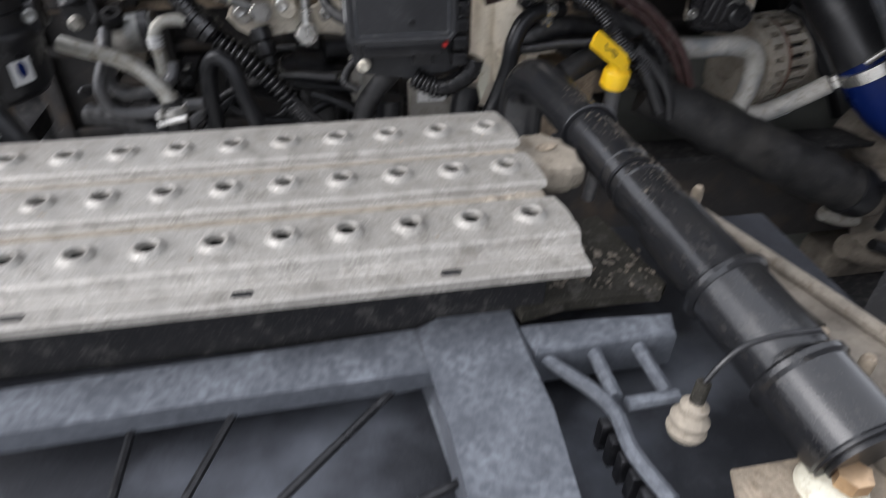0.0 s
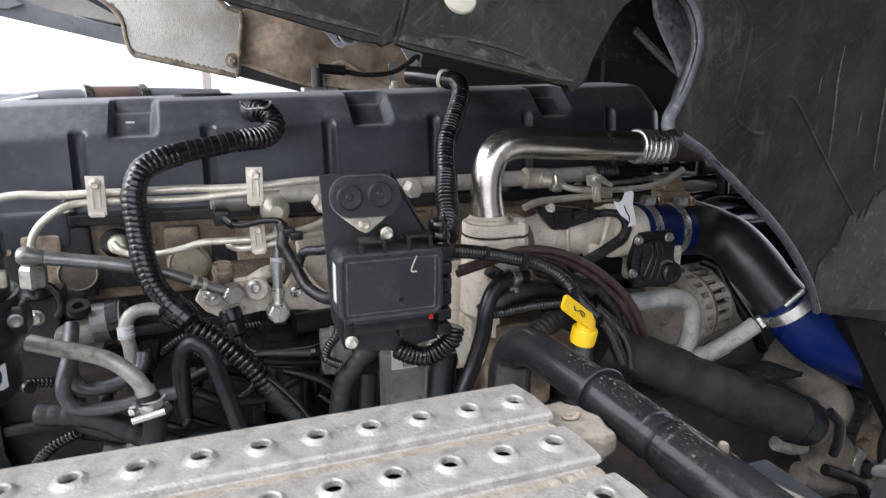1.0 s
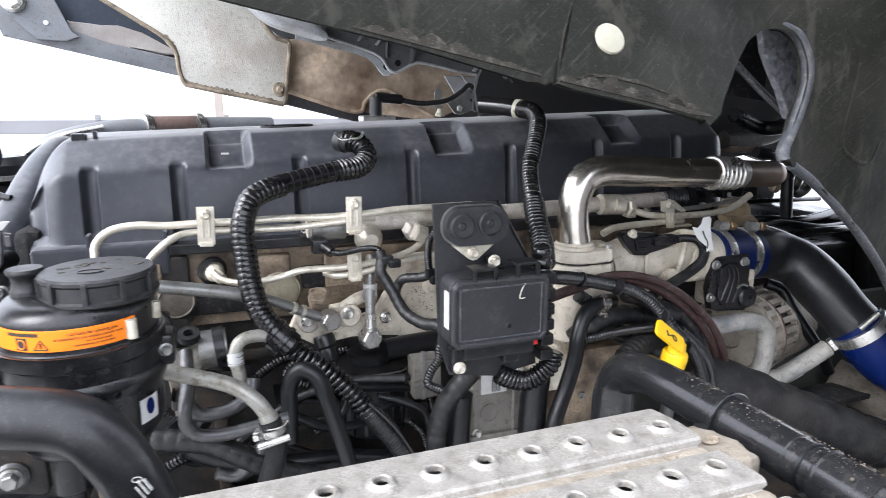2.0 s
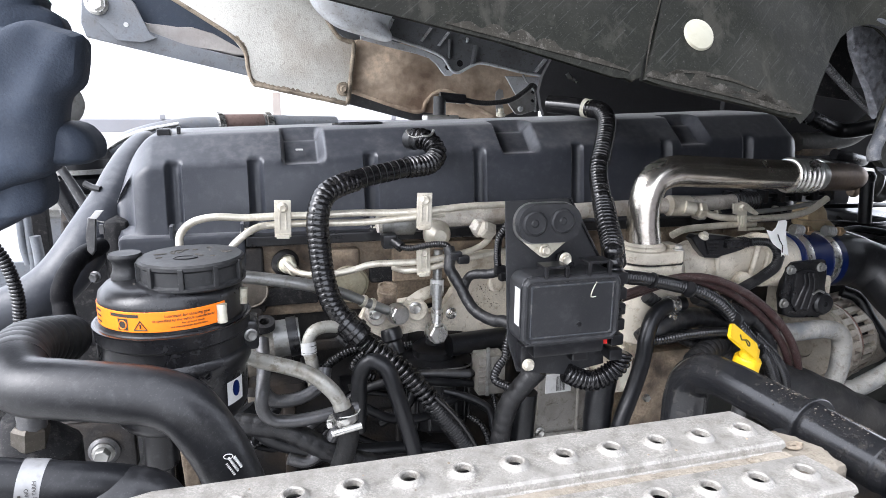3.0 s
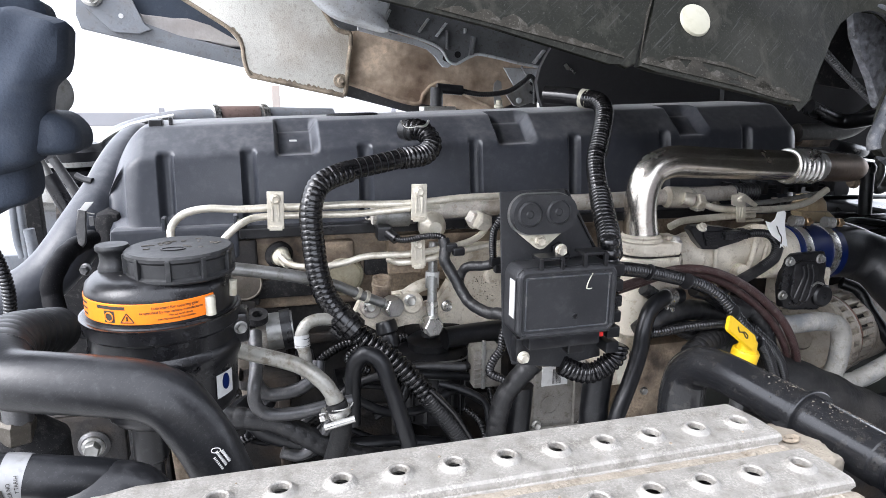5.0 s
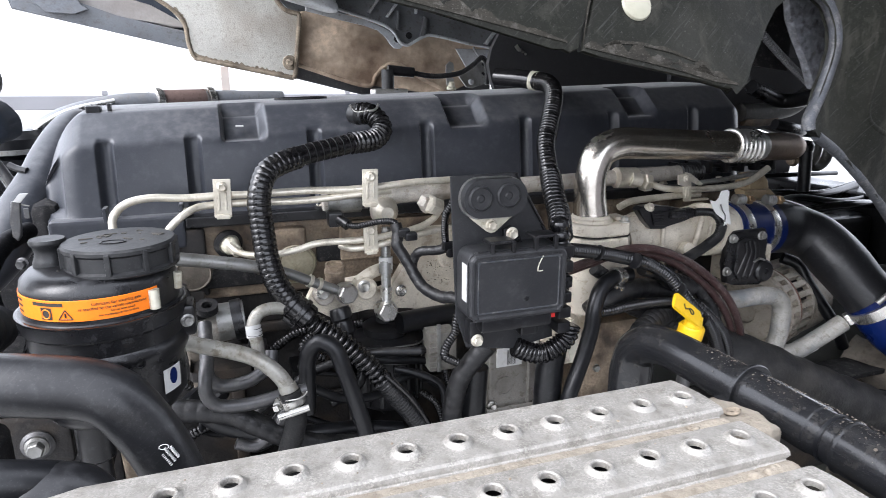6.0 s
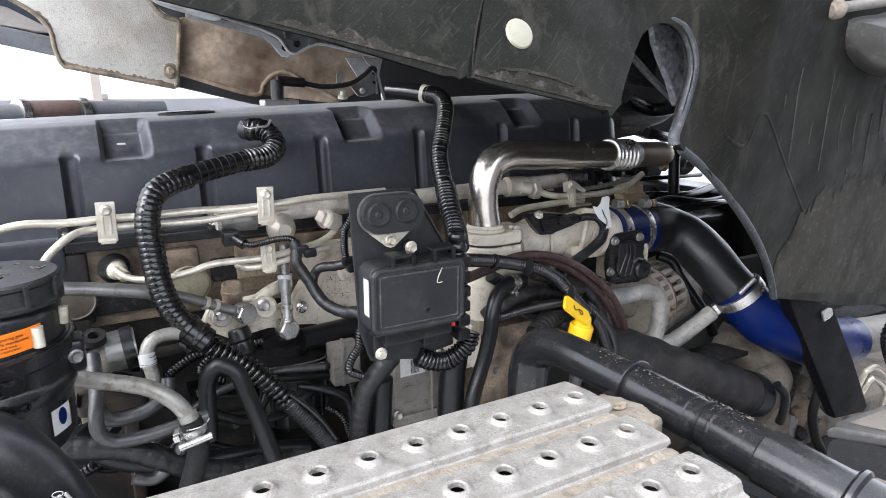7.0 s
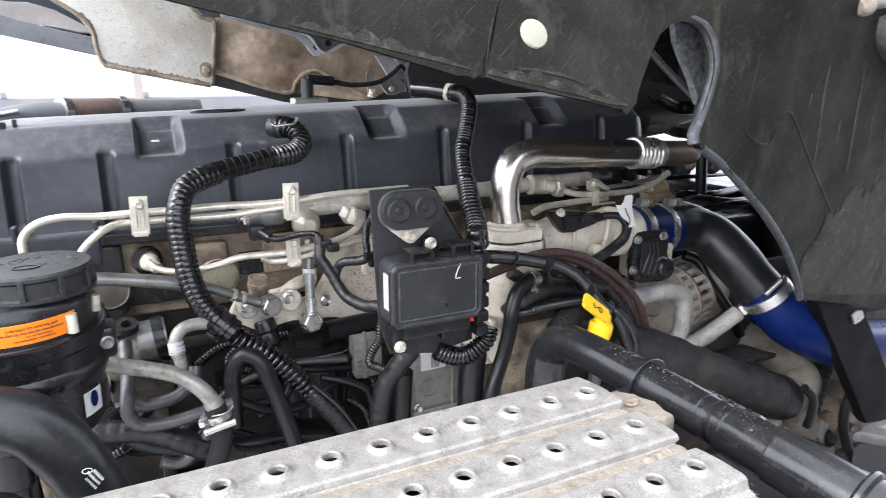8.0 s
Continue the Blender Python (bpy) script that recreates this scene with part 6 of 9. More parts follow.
bx = thing("step_box", "black plastic box with dusty beige lid", "box", (0.904, 0.1, 0.894))
lid_ = [(0.690, 0.080), (0.722, 0.084), (1.133, 0.066), (1.133, -0.16), (0.816, -0.075), (0.776, -0.017)]
part("box", sheet([(u + 0.004 if u < 0.8 else u, v - 0.004 if v > 0 else v + 0.004) for u, v in lid_], 0.32, lambda u, v, w: (u, v, 1.000 - w), 0.012), BLACK, bx)
part("lid", sheet(lid_, 0.022, lambda u, v, w: (u, v, 1.022 - w), 0.007), BOXLID, bx, "dusty lid")
part("lid_patch", sheet([(0.742, 0.070), (1.12, 0.055), (1.12, -0.14), (0.83, -0.068), (0.79, -0.010)], 0.001, lambda u, v, w: (u, v, 1.0235 - w), 0), BOXDUST, bx, "film of beige dust")
bolt((0.885, 0.0, 1.024), (0, 0, 1), bx, 0.007, RUST)
fr2 = thing("chassis_rail", "dark dirty steel chassis rail with crossmember", "chassis rail", (0.2, 0.45, 0.85))
part("near_web", block((-3.0, 0.50, 0.70), (1.6, 0.51, 0.98), 0.003), BLOCK, fr2)
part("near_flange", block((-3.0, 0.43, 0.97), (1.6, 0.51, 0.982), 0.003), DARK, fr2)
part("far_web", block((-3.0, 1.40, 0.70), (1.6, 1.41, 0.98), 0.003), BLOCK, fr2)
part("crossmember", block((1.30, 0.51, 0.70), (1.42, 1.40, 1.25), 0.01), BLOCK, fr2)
# inner_fender is a dark backdrop, its colour standing in for wheel-well shade
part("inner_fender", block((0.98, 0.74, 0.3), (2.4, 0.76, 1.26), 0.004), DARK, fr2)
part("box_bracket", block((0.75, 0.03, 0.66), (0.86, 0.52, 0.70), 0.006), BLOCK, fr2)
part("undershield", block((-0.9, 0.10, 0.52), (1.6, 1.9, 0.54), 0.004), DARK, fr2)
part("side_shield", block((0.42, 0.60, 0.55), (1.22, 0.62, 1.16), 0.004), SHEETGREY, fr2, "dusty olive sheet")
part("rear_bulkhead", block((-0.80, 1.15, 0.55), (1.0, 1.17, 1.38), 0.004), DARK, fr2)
rd = thing("cooling_pack", "black radiator frame with stacked hoses at the front", "radiator", (1.2, 0.9, 0.9))
part("frame", block((1.15, 0.62, 0.7), (1.30, 1.6, 1.325), 0.02), BLACK, rd)
# added block that keeps bright sky from showing over the frame
part("gap_filler", block((1.16, 1.06, 1.315), (1.29, 1.6, 1.405), 0.02), BLACK, rd, "black block added to close the sky gap above the frame")
for k, (y, z, r) in enumerate(((0.66, 1.300, 0.011), (0.70, 1.318, 0.007), (0.76, 1.335, 0.014), (0.82, 1.362, 0.006))):
    part("hose", tube([(0.80, y, z - 0.02), (0.92, y + 0.02, z + 0.012 * math.sin(k * 2.1)), (1.05, y - 0.01, z + 0.015 * math.cos(k * 1.7)), (1.22, y + 0.03, z - 0.005)], r, 14), RUBBER if k % 2 else GLOSS, rd)
part("tank", block((0.80, 0.66, 1.12), (1.15, 1.2, 1.28), 0.02), BLACK, rd)

rng = random.Random(21)
grit = bmesh.new()
for k in range(700):
    y = rng.uniform(-0.14, 0.12)
    g = radians(rng.gauss(62, 34))
    x = 0.1315 - 0.065 * y + 0.0277 * math.cos(g)
    r = abs(rng.gauss(0.0002, 0.00045)) + 0.0002
    d = Vector((math.cos(g), rng.uniform(-0.5, 0.5), math.sin(g)))
    lathe([(r * rng.uniform(0.6, 1.4), 0), (r * 0.7, r * 0.5), (0, r * 0.6)], (x, y, 1.2630 + 0.0277 * math.sin(g)), d, 5, grit)
tagged(part("grit", grit, GRIT, ip, "dry grit scattered over the pipe"), kind="stuff")
bm = sheet([(0.024, 0.02), (0.05, 0.036), (0.072, 0.036), (0.092, 0.02), (0.097, -0.01), (0.097, -0.042), (0.080, -0.048), (0.062, -0.044), (0.045, -0.034), (0.028, -0.02)], 0.03, lambda u, v, w: (u, v, 1.268 - w), 0.008)
bmesh.ops.subdivide_edges(bm, edges=bm.edges[:], cuts=5, use_grid_fill=True)
for v in bm.verts:
    v.co.z += 0.0035 * noise.noise(v.co * 60) + 0.0018 * noise.noise(v.co * 240)
part("mud_cake", bm, TAN, ip, "caked mud against the pipe", sharp=80)
part("mud_hollow", tube([Vector((0.066 + 0.011 * f * math.cos(a), -0.004 + 0.007 * f * math.sin(a), 1.2705)) for f, a in ((1 - k / 60, k * 0.33) for k in range(48))], 0.0016, 8), MUD, ip, "coil of dry leaf")
for label, pts, r in (
    ("black taped loom bundle under the braided hoses", [(0.201, 0.43, 1.255), (0.242, 0.42, 1.223), (0.304, 0.42, 1.196), (0.381, 0.42, 1.155), (0.456, 0.43, 1.131)], 0.017),
    ("black cable bundle beside the coolant hose", [(0.157, 0.42, 1.302), (0.204, 0.42, 1.273), (0.262, 0.42, 1.253), (0.327, 0.42, 1.204)], 0.012),
    ("black cable running down beside the dipstick", [(0.314, 0.4, 1.275), (0.364, 0.4, 1.25), (0.406, 0.4, 1.204), (0.427, 0.4, 1.147), (0.422, 0.4, 1.091)], 0.010),
    ("black hose stub behind the dipstick", [(0.218, 0.36, 1.197), (0.271, 0.38, 1.214), (0.333, 0.4, 1.211), (0.39, 0.42, 1.181)], 0.020),
):
    loom(label, pts, r, TAPE, (0.010, 0.001))
for p in [(0.117, 0.348, 1.352), (0.186, 0.345, 1.333), (0.276, 0.34, 1.275), (0.325, 0.334, 1.22)]:
    single("cable_tie", lathe([(0.0118, -0.0018), (0.0132, -0.0018), (0.0132, 0.0018), (0.0118, 0.0018)], p, (1, 0, -0.4), 18), BLACK, "black cable tie round the loom", "cable tie")



# ---- steering fluid reservoir ----
def reservoir():
    cx, cy = -0.5690, 0.262
    t = thing("fluid_reservoir", "black steering fluid reservoir with screw cap and orange label", "reservoir", (cx, cy, 1.19))
    R = 0.0768
    body = [(0.0, 1.255), (0.055, 1.256), (0.068, 1.262), (0.0750, 1.274), (0.0770, 1.318), (0.0815, 1.327), (0.0830, 1.337), (0.0810, 1.343), (0.0785, 1.346), (0.0785, 1.362), (0.0830, 1.366), (0.0838, 1.380), (0.0800, 1.3835)]
    part("lower_body", lathe([(r, z - 1.255) for r, z in body], (cx, cy, 1.255), seg=64), BLACK, t)
    part("outlet_neck", lathe([(0.0, 0.0), (0.013, 0.0), (0.013, 0.11), (0.019, 0.115), (0.019, 0.16), (0.024, 0.168)], (-0.594, 0.245, 1.09), seg=24), BLACK, t)
    part("seam_bead", lathe([(0.0825, 0.0), (0.0848, 0.0006), (0.0848, 0.0022), (0.0825, 0.0028)], (cx, cy, 1.3795), seg=64), GLOSS, t)
    top = [(R, 1.362), (R, 1.410), (0.0750, 1.418), (0.068, 1.425), (0.055, 1.429), (0.0, 1.430)]
    part("upper_body", lathe([(r, z - 1.362) for r, z in top], (cx, cy, 1.362), seg=64), BLACK, t)
    # orange wrap label over the front of the band, slightly slanted
    bm, rows = bmesh.new(), []
    g0, g1 = radians(-178), radians(-40)
    for k in range(61):
        g = g0 + (g1 - g0) * k / 60
        rows.append([bm.verts.new((cx + r * math.cos(g), cy + r * math.sin(g), z)) for r, z in ((R + 0.0003, 1.3870), (R + 0.0008, 1.3875), (R + 0.0008, 1.4085), (R + 0.0003, 1.4090))])
    for a, b in zip(rows, rows[1:]):
        for k in range(3):
            bm.faces.new((a[k], a[k + 1], b[k + 1], b[k]))
    label = part("wrap_label", bm, ORANGE, t, "orange printed warning label")

    def on_band(g, z, r=0.0779):
        return Vector((cx + r * math.cos(g), cy + r * math.sin(g), z))

    def wrapped_text(words, g_start, z, size, parent):
        font = bpy.data.curves.new("words", "FONT")
        font.body, font.size, font.extrude = words, size, 0.00015
        ob = bpy.data.objects.new("words", font)
        scene.collection.objects.link(ob)
        dg = bpy.context.evaluated_depsgraph_get()
        me = bpy.data.meshes.new_from_object(ob.evaluated_get(dg))
        bm2 = bmesh.new()
        bm2.from_mesh(me)
        bpy.data.objects.remove(ob)
        bpy.data.curves.remove(font)
        bpy.data.meshes.remove(me)
        for v in bm2.verts:
            v.co = on_band(g_start + v.co.x / 0.078, z + v.co.y, 0.0778 + v.co.z)
        return part("printed_line", bm2, INK, parent)

    wrapped_text("Lubricant for steering gear", radians(-89), 1.4026, 0.0044, label)
    wrapped_text("as specified by the vehicle manufacturer", radians(-98), 1.3982, 0.0040, label)
    wrapped_text("For oil level check", radians(-77), 1.3944, 0.0032, label)
    wrapped_text("see maintenance instructions", radians(-85), 1.3909, 0.0032, label)

    def bar(g, z, w, h, name="printed_bar"):
        b = bmesh.new()
        n = 6
        lo = [b.verts.new(on_band(g + w / 0.078 * i / n, z)) for i in range(n + 1)]
        hi = [b.verts.new(on_band(g + w / 0.078 * i / n, z + h)) for i in range(n + 1)]
        for i in range(n):
            b.faces.new((lo[i], lo[i + 1], hi[i + 1], hi[i]))
        return part(name, b, INK, label)

    bar(radians(-133), 1.4031, 0.034, 0.0035)
    for k in range(3):
        bar(radians(-158), 1.4031 - 0.006 * k, 0.014, 0.0025)
    bar(radians(-126), 1.3890, 0.0125, 0.0125, "logo_square")
    ring = [on_band(radians(-121.6) + 0.0046 * math.cos(a) / 0.078, 1.3950 + 0.0046 * math.sin(a), 0.0782) for a in (2 * math.pi * k / 20 for k in range(21))]
    part("logo_ring", tube(ring, 0.0006, 6), ORANGE, label)
    tri = [on_band(radians(-112), 1.3898), on_band(radians(-102), 1.3898), on_band(radians(-107), 1.3997), on_band(radians(-112), 1.3898)]
    for a, b in zip(tri, tri[1:]):
        part("warning_triangle", tube([a, b], 0.0006, 6), INK, label)
    part("warning_mark", tube([on_band(radians(-107), 1.3917), on_band(radians(-107), 1.3963)], 0.0009, 6), INK, label)
    g = radians(-45)
    part("label_end", tube([on_band(g, 1.3864, 0.0796), on_band(g, 1.4069, 0.0796)], 0.0055, 12), CREAM, t, "curled white label end")
    g = radians(-14)
    part("label_end", tube([on_band(g, 1.3950, 0.0796), on_band(g, 1.4130, 0.0810)], 0.0045, 12), CREAM, t, "curled white label end")
    # screw cap
    lx, ly, lz = -0.5445, 0.2500, 1.4235
    cap_ = part("cap", lathe([(0.0, 0.0), (0.0555, 0.0), (0.0575, 0.002), (0.0575, 0.005), (0.0540, 0.007), (0.0540, 0.0215), (0.0565, 0.024), (0.0565, 0.0275), (0.0540, 0.0298), (0.030, 0.0305), (0.0, 0.0305)], (lx, ly, lz), (0, 0, 1), 64), CAPBLACK, t, "dusty black screw cap")
    for k in range(10):
        m = Matrix.Translation((lx, ly, lz)) @ Matrix.Rotation(2 * math.pi * (k + 0.35) / 10, 4, "Z")
        part("grip", block((0.051, -0.0028, 0.004), (0.0580, 0.0028, 0.027), 0.0012, m), CAPBLACK, cap_)
    crumb = random.Random(12)
    for k in range(26):
        on_cap = k < 15
        a, d = crumb.uniform(0, 6.28), crumb.uniform(0.008, 0.047)
        at = Vector((lx + d * math.cos(a), ly + d * math.sin(a), lz + 0.0306)) if on_cap else Vector((cx + crumb.uniform(-0.052, 0.004), cy - crumb.uniform(0.026, 0.060), 0))
        if not on_cap:
            rr = math.hypot(at.x - cx, at.y - cy)
            if math.hypot(at.x - lx, at.y - ly) < 0.060 or rr > 0.064:
                continue
            at.z = 1.4302 - 0.0028 * max(0.0, rr - 0.042) / 0.013 - 0.004 * max(0.0, rr - 0.055) / 0.013
        w, ph, turn = crumb.uniform(0.003, 0.010), crumb.uniform(0, 6), crumb.uniform(0, 3.1)
        rim = []
        for j in range(18):
            g2 = 2 * math.pi * j / 18
            r2 = w * (0.6 + 0.25 * math.sin(2 * g2 + ph) + 0.15 * math.sin(5 * g2 + 2 * ph))
            u, v = r2 * math.cos(g2), 0.5 * r2 * math.sin(g2)
            rim.append((at.x + u * math.cos(turn) - v * math.sin(turn), at.y + u * math.sin(turn) + v * math.cos(turn)))
        part("dry_dirt", sheet(rim, 0.0009, lambda u, v, w2: (u, v, at.z - 0.0002 + w2), 0), CRUST, cap_ if on_cap else t, "patch of dried dirt")
    oval = lathe([(0.013, 0.0), (0.013, 0.0012), (0.011, 0.0012), (0.011, 0.0004)], (0, 0, 0), seg=28)
    for v in oval.verts:
        v.co = Vector((lx - 0.004 + v.co.x, ly - 0.018 + v.co.y * 0.6, lz + 0.0305 + v.co.z))
    part("oval_mark", oval, BLACK, cap_)
    nx, ny = -0.6145, 0.262
    part("breather", lathe([(0.0165, 0.0), (0.0165, 0.011), (0.0150, 0.014), (0.0135, 0.020), (0.0145, 0.027), (0.0172, 0.030), (0.0176, 0.033), (0.0165, 0.0355), (0.013, 0.0352), (0, 0.0358)], (nx, ny, 1.421), (0, 0, 1), 32), CAPBLACK, t, "small round breather cap")
    bm3, rows = bmesh.new(), []
    for k in range(9):
        g = radians(-44 + 20 * k / 8)
        rows.append([bm3.verts.new((cx + (r + 0.0006) * math.cos(g), cy + (r + 0.0006) * math.sin(g), z)) for r, z in ((0.0764, 1.285), (0.0772, 1.313))])
    for a, b in zip(rows, rows[1:]):
        bm3.faces.new((a[0], b[0], b[1], a[1]))
    st = part("sticker", bm3, WHITE, t, "white sticker with a blue oval")
    g = radians(-34)
    o = lathe([(0.0095, 0), (0.0095, 0.0006), (0, 0.0006)], (0, 0, 0), seg=28)
    mo = Matrix.Translation((cx + 0.0779 * math.cos(g), cy + 0.0779 * math.sin(g), 1.302)) @ axes_of((math.cos(g), math.sin(g), 0))
    for v in o.verts:
        v.co = mo @ Vector((v.co.x * 0.6, v.co.y, v.co.z))
    part("oval_mark", o, BLUE, st)
    part("mount_lug", block((cx + 0.068, cy - 0.018, 1.335), (cx + 0.092, cy + 0.02, 1.372), 0.005), BLACK, t)
    bolt((cx + 0.083, cy - 0.018, 1.355), (0.3, -1, 0), t, 0.0062, GREYTUBE)
    for k in range(2):
        part("moulded_mark", lathe([(0.0055, 0), (0.0055, 0.0012), (0.0038, 0.0012), (0.0038, 0)], on_band(radians(-72 + 9 * k), 1.333, 0.0822), (math.cos(radians(-70)), math.sin(radians(-70)), 0), 18), BLACK, t)
    return t


reservoir()
single("steel_rod", tube([(-0.574, 0.285, 1.240), (-0.569, 0.285, 1.150), (-0.565, 0.285, 1.06)], 0.009, 14), HEAD, "rusty beige steel rod below the reservoir", "rod")

# ---- hoses round the reservoir ----
bg = thing("radiator_hose", "thick black rubber hose bending below the reservoir", "hose", (-0.611, 0.13, 1.345))
part("hose", tube([(-0.710, 0.36, 1.330), (-0.715, 0.3, 1.345), (-0.718, 0.25, 1.359), (-0.709, 0.19, 1.364), (-0.691, 0.155, 1.356), (-0.661, 0.14, 1.355), (-0.616, 0.13, 1.351), (-0.572, 0.125, 1.343), (-0.545, 0.12, 1.329), (-0.527, 0.12, 1.3), (-0.515, 0.12, 1.274), (-0.506, 0.12, 1.247), (-0.496, 0.12, 1.214)], 0.0285, seg=36), HOSE, bg)
part("cuff", tube([(-0.706, 0.335, 1.336), (-0.711, 0.315, 1.342), (-0.716, 0.29, 1.349), (-0.718, 0.25, 1.359), (-0.713, 0.205, 1.363), (-0.705, 0.18, 1.362)], 0.0302, seg=36, wave=(0.016, 0.0015)), CAPBLACK, bg, "ribbed dusty cuff")
rng = random.Random(12)
slant = Matrix.Rotation(radians(62), 4, "Y")
for row in range(3):
    u = 0.0
    while u < 0.020 - 0.004 * row:
        w = rng.uniform(0.0007, 0.0015)
        if row > 0 or u > 0.006:
            p = Vector((-0.5125 + 0.0052 * row, 0.0925, 1.2865)) + (slant @ Vector((u, 0, 0)))
            part("printed_bar", block((0, -0.0004, -0.0010), (w, 0.0030, 0.0010), 0.0, Matrix.Translation(p) @ slant), WHITE, bg)
        u += w + 0.0009
ring_ = [Vector((-0.5075 + 0.0042 * math.cos(a), 0.0922, 1.2885 + 0.0026 * math.sin(a))) for a in (2 * math.pi * k / 16 for k in range(17))]
part("printed_mark", tube(ring_, 0.0004, 6), WHITE, bg)
lh = thing("coolant_hose", "black hose with a printed white label", "hose", (-0.649, 0.05, 1.311))
part("hose", tube([(-0.735, 0.05, 1.330), (-0.684, 0.05, 1.319), (-0.657, 0.05, 1.313), (-0.625, 0.05, 1.306), (-0.595, 0.06, 1.293), (-0.575, 0.09, 1.266)], 0.0178, seg=28), RUBBER, lh)
part("label", tube([(-0.6655, 0.05, 1.3148), (-0.648, 0.05, 1.3112)], 0.0183, seg=28), FOIL, lh, "white label with rows of print")

axis_y, axis_z = 0.05, 1.313
x_lab = -0.666
for k, words in enumerate(("", "PARCA NO", "MALAT TARIH")):
    if not words:
        b = block((0, 0, 0), (0.022, 0.0032, 0.0002), 0)
        bmesh.ops.subdivide_edges(b, edges=b.edges[:], cuts=6, use_grid_fill=True)
    else:
        font = bpy.data.curves.new("words", "FONT")
        font.body, font.size, font.extrude = words, 0.0058, 0.0001
        ob = bpy.data.objects.new("words", font)
        scene.collection.objects.link(ob)
        me = bpy.data.meshes.new_from_object(ob.evaluated_get(bpy.context.evaluated_depsgraph_get()))
        b = bmesh.new()
        b.from_mesh(me)
        bpy.data.objects.remove(ob)
        bpy.data.curves.remove(font)
        bpy.data.meshes.remove(me)
    for v in b.verts:
        g = radians(-52) + v.co.x * 0.72 / 0.0184
        r = 0.0185 + v.co.z
        v.co = Vector((x_lab + 0.0058 * k + 0.0048 - v.co.y * 0.72, axis_y - r * math.cos(g), axis_z + r * math.sin(g)))
    part("printed_bar" if not words else "printed_line", b, INK, lh)
single("elbow_hose", tube([(-0.632, 0.04, 1.256), (-0.620, 0.05, 1.272), (-0.596, 0.055, 1.284), (-0.572, 0.06, 1.274), (-0.558, 0.07, 1.236)], 0.0255, seg=24), BLACK, "black moulded hose elbow beside the step plate", "hose")
dd = thing("air_duct", "large black plastic air duct curving down behind the engine", "air duct", (-0.826, 0.8, 1.375))
DUCT = [(-0.696, 0.98, 1.535), (-0.706, 0.94, 1.528), (-0.718, 0.88, 1.5), (-0.734, 0.82, 1.454), (-0.755, 0.77, 1.408), (-0.779, 0.73, 1.363), (-0.817, 0.71, 1.315), (-0.862, 0.69, 1.284), (-0.95, 0.68, 1.25)]
part("duct", tube(DUCT, lambda s: 0.024 + 0.012 * min(1.0, s / 0.16) + 0.006 * min(1.0, max(0.0, s - 0.2) / 0.1), seg=36), COVER, dd)
part("seam", tube([(x - 0.026, y - 0.024, z - 0.004) for x, y, z in DUCT[2:7]], 0.0028, 8), COVER, dd)
part("strap", tube([(-0.778, 0.785, 1.474), (-0.764, 0.780, 1.467), (-0.750, 0.775, 1.464)], 0.006, 10), BLACK, dd, "black strap end")

ap = thing("air_pipe", "grey corrugated air pipe above the engine", "pipe", (-0.533, 1.6, 1.563))
part("pipe", tube([(-0.97, 1.5, 1.33), (-0.945, 1.52, 1.40), (-0.916, 1.55, 1.452), (-0.867, 1.55, 1.492), (-0.79, 1.55, 1.522), (-0.689, 1.57, 1.542), (-0.584, 1.6, 1.546), (-0.449, 1.65, 1.549), (-0.229, 1.7, 1.545)], 0.030, seg=28), CABGREY, ap)
part("bright_seam", tube([(-0.93, 1.515, 1.452), (-0.875, 1.515, 1.500), (-0.80, 1.515, 1.535), (-0.70, 1.53, 1.556)], 0.006, 10), STEEL, ap, "bright edge strip")
part("joint", tube([(-0.587, 1.6, 1.551), (-0.466, 1.64, 1.552)], 0.0315, seg=28), JOINT, ap, "rust-brown flexible joint")
for p in ([(-0.606, 1.59, 1.552), (-0.59, 1.6, 1.551)], [(-0.463, 1.64, 1.552), (-0.446, 1.65, 1.552)]):
    part("clamp", tube(p, 0.038, seg=28), STEEL, ap)

# steel and rubber tubes low on the engine
sp = thing("oil_pipe", "dull zinc steel pipe clamped to a rubber hose", "pipe", (-0.41, 0.33, 1.244))
part("pipe", tube([(-0.508, 0.36, 1.285), (-0.479, 0.35, 1.278), (-0.443, 0.34, 1.269), (-0.414, 0.33, 1.259), (-0.389, 0.32, 1.239), (-0.377, 0.315, 1.22), (-0.373, 0.313, 1.209)], 0.0106, seg=20), DULLZINC, sp)
part("collar", tube([(-0.377, 0.316, 1.221), (-0.374, 0.313, 1.212)], 0.0125, 20), DULLZINC, sp)
part("hose", tube([(-0.374, 0.313, 1.212), (-0.37, 0.31, 1.193), (-0.369, 0.31, 1.164), (-0.381, 0.32, 1.116), (-0.394, 0.33, 1.067)], 0.0145, seg=20), DUSTHOSE, sp)
part("clamp_screw", tube([(-0.392, 0.291, 1.188), (-0.352, 0.289, 1.197)], 0.0048, 12), STEEL, sp)
k0, k1 = Vector((-0.371, 0.311, 1.199)), Vector((-0.368, 0.31, 1.187))
ring_clamp(sp, k0, k1 - k0, 0.0150, 0.010)
part("wire_clip", tube([(-0.381, 0.3, 1.206), (-0.368, 0.296, 1.208), (-0.357, 0.3, 1.209), (-0.352, 0.305, 1.213)], 0.0010, 6), STEEL, sp)
up = thing("steel_pipe", "grey steel pipe with printed sticker bending behind hose", "pipe", (-0.407, 0.45, 1.227))
part("pipe", tube([(-0.404, 0.44, 1.184), (-0.406, 0.45, 1.227), (-0.411, 0.46, 1.25), (-0.403, 0.465, 1.27), (-0.384, 0.47, 1.276), (-0.355, 0.475, 1.271), (-0.328, 0.48, 1.26)], 0.0098, seg=18), DULLZINC, up)
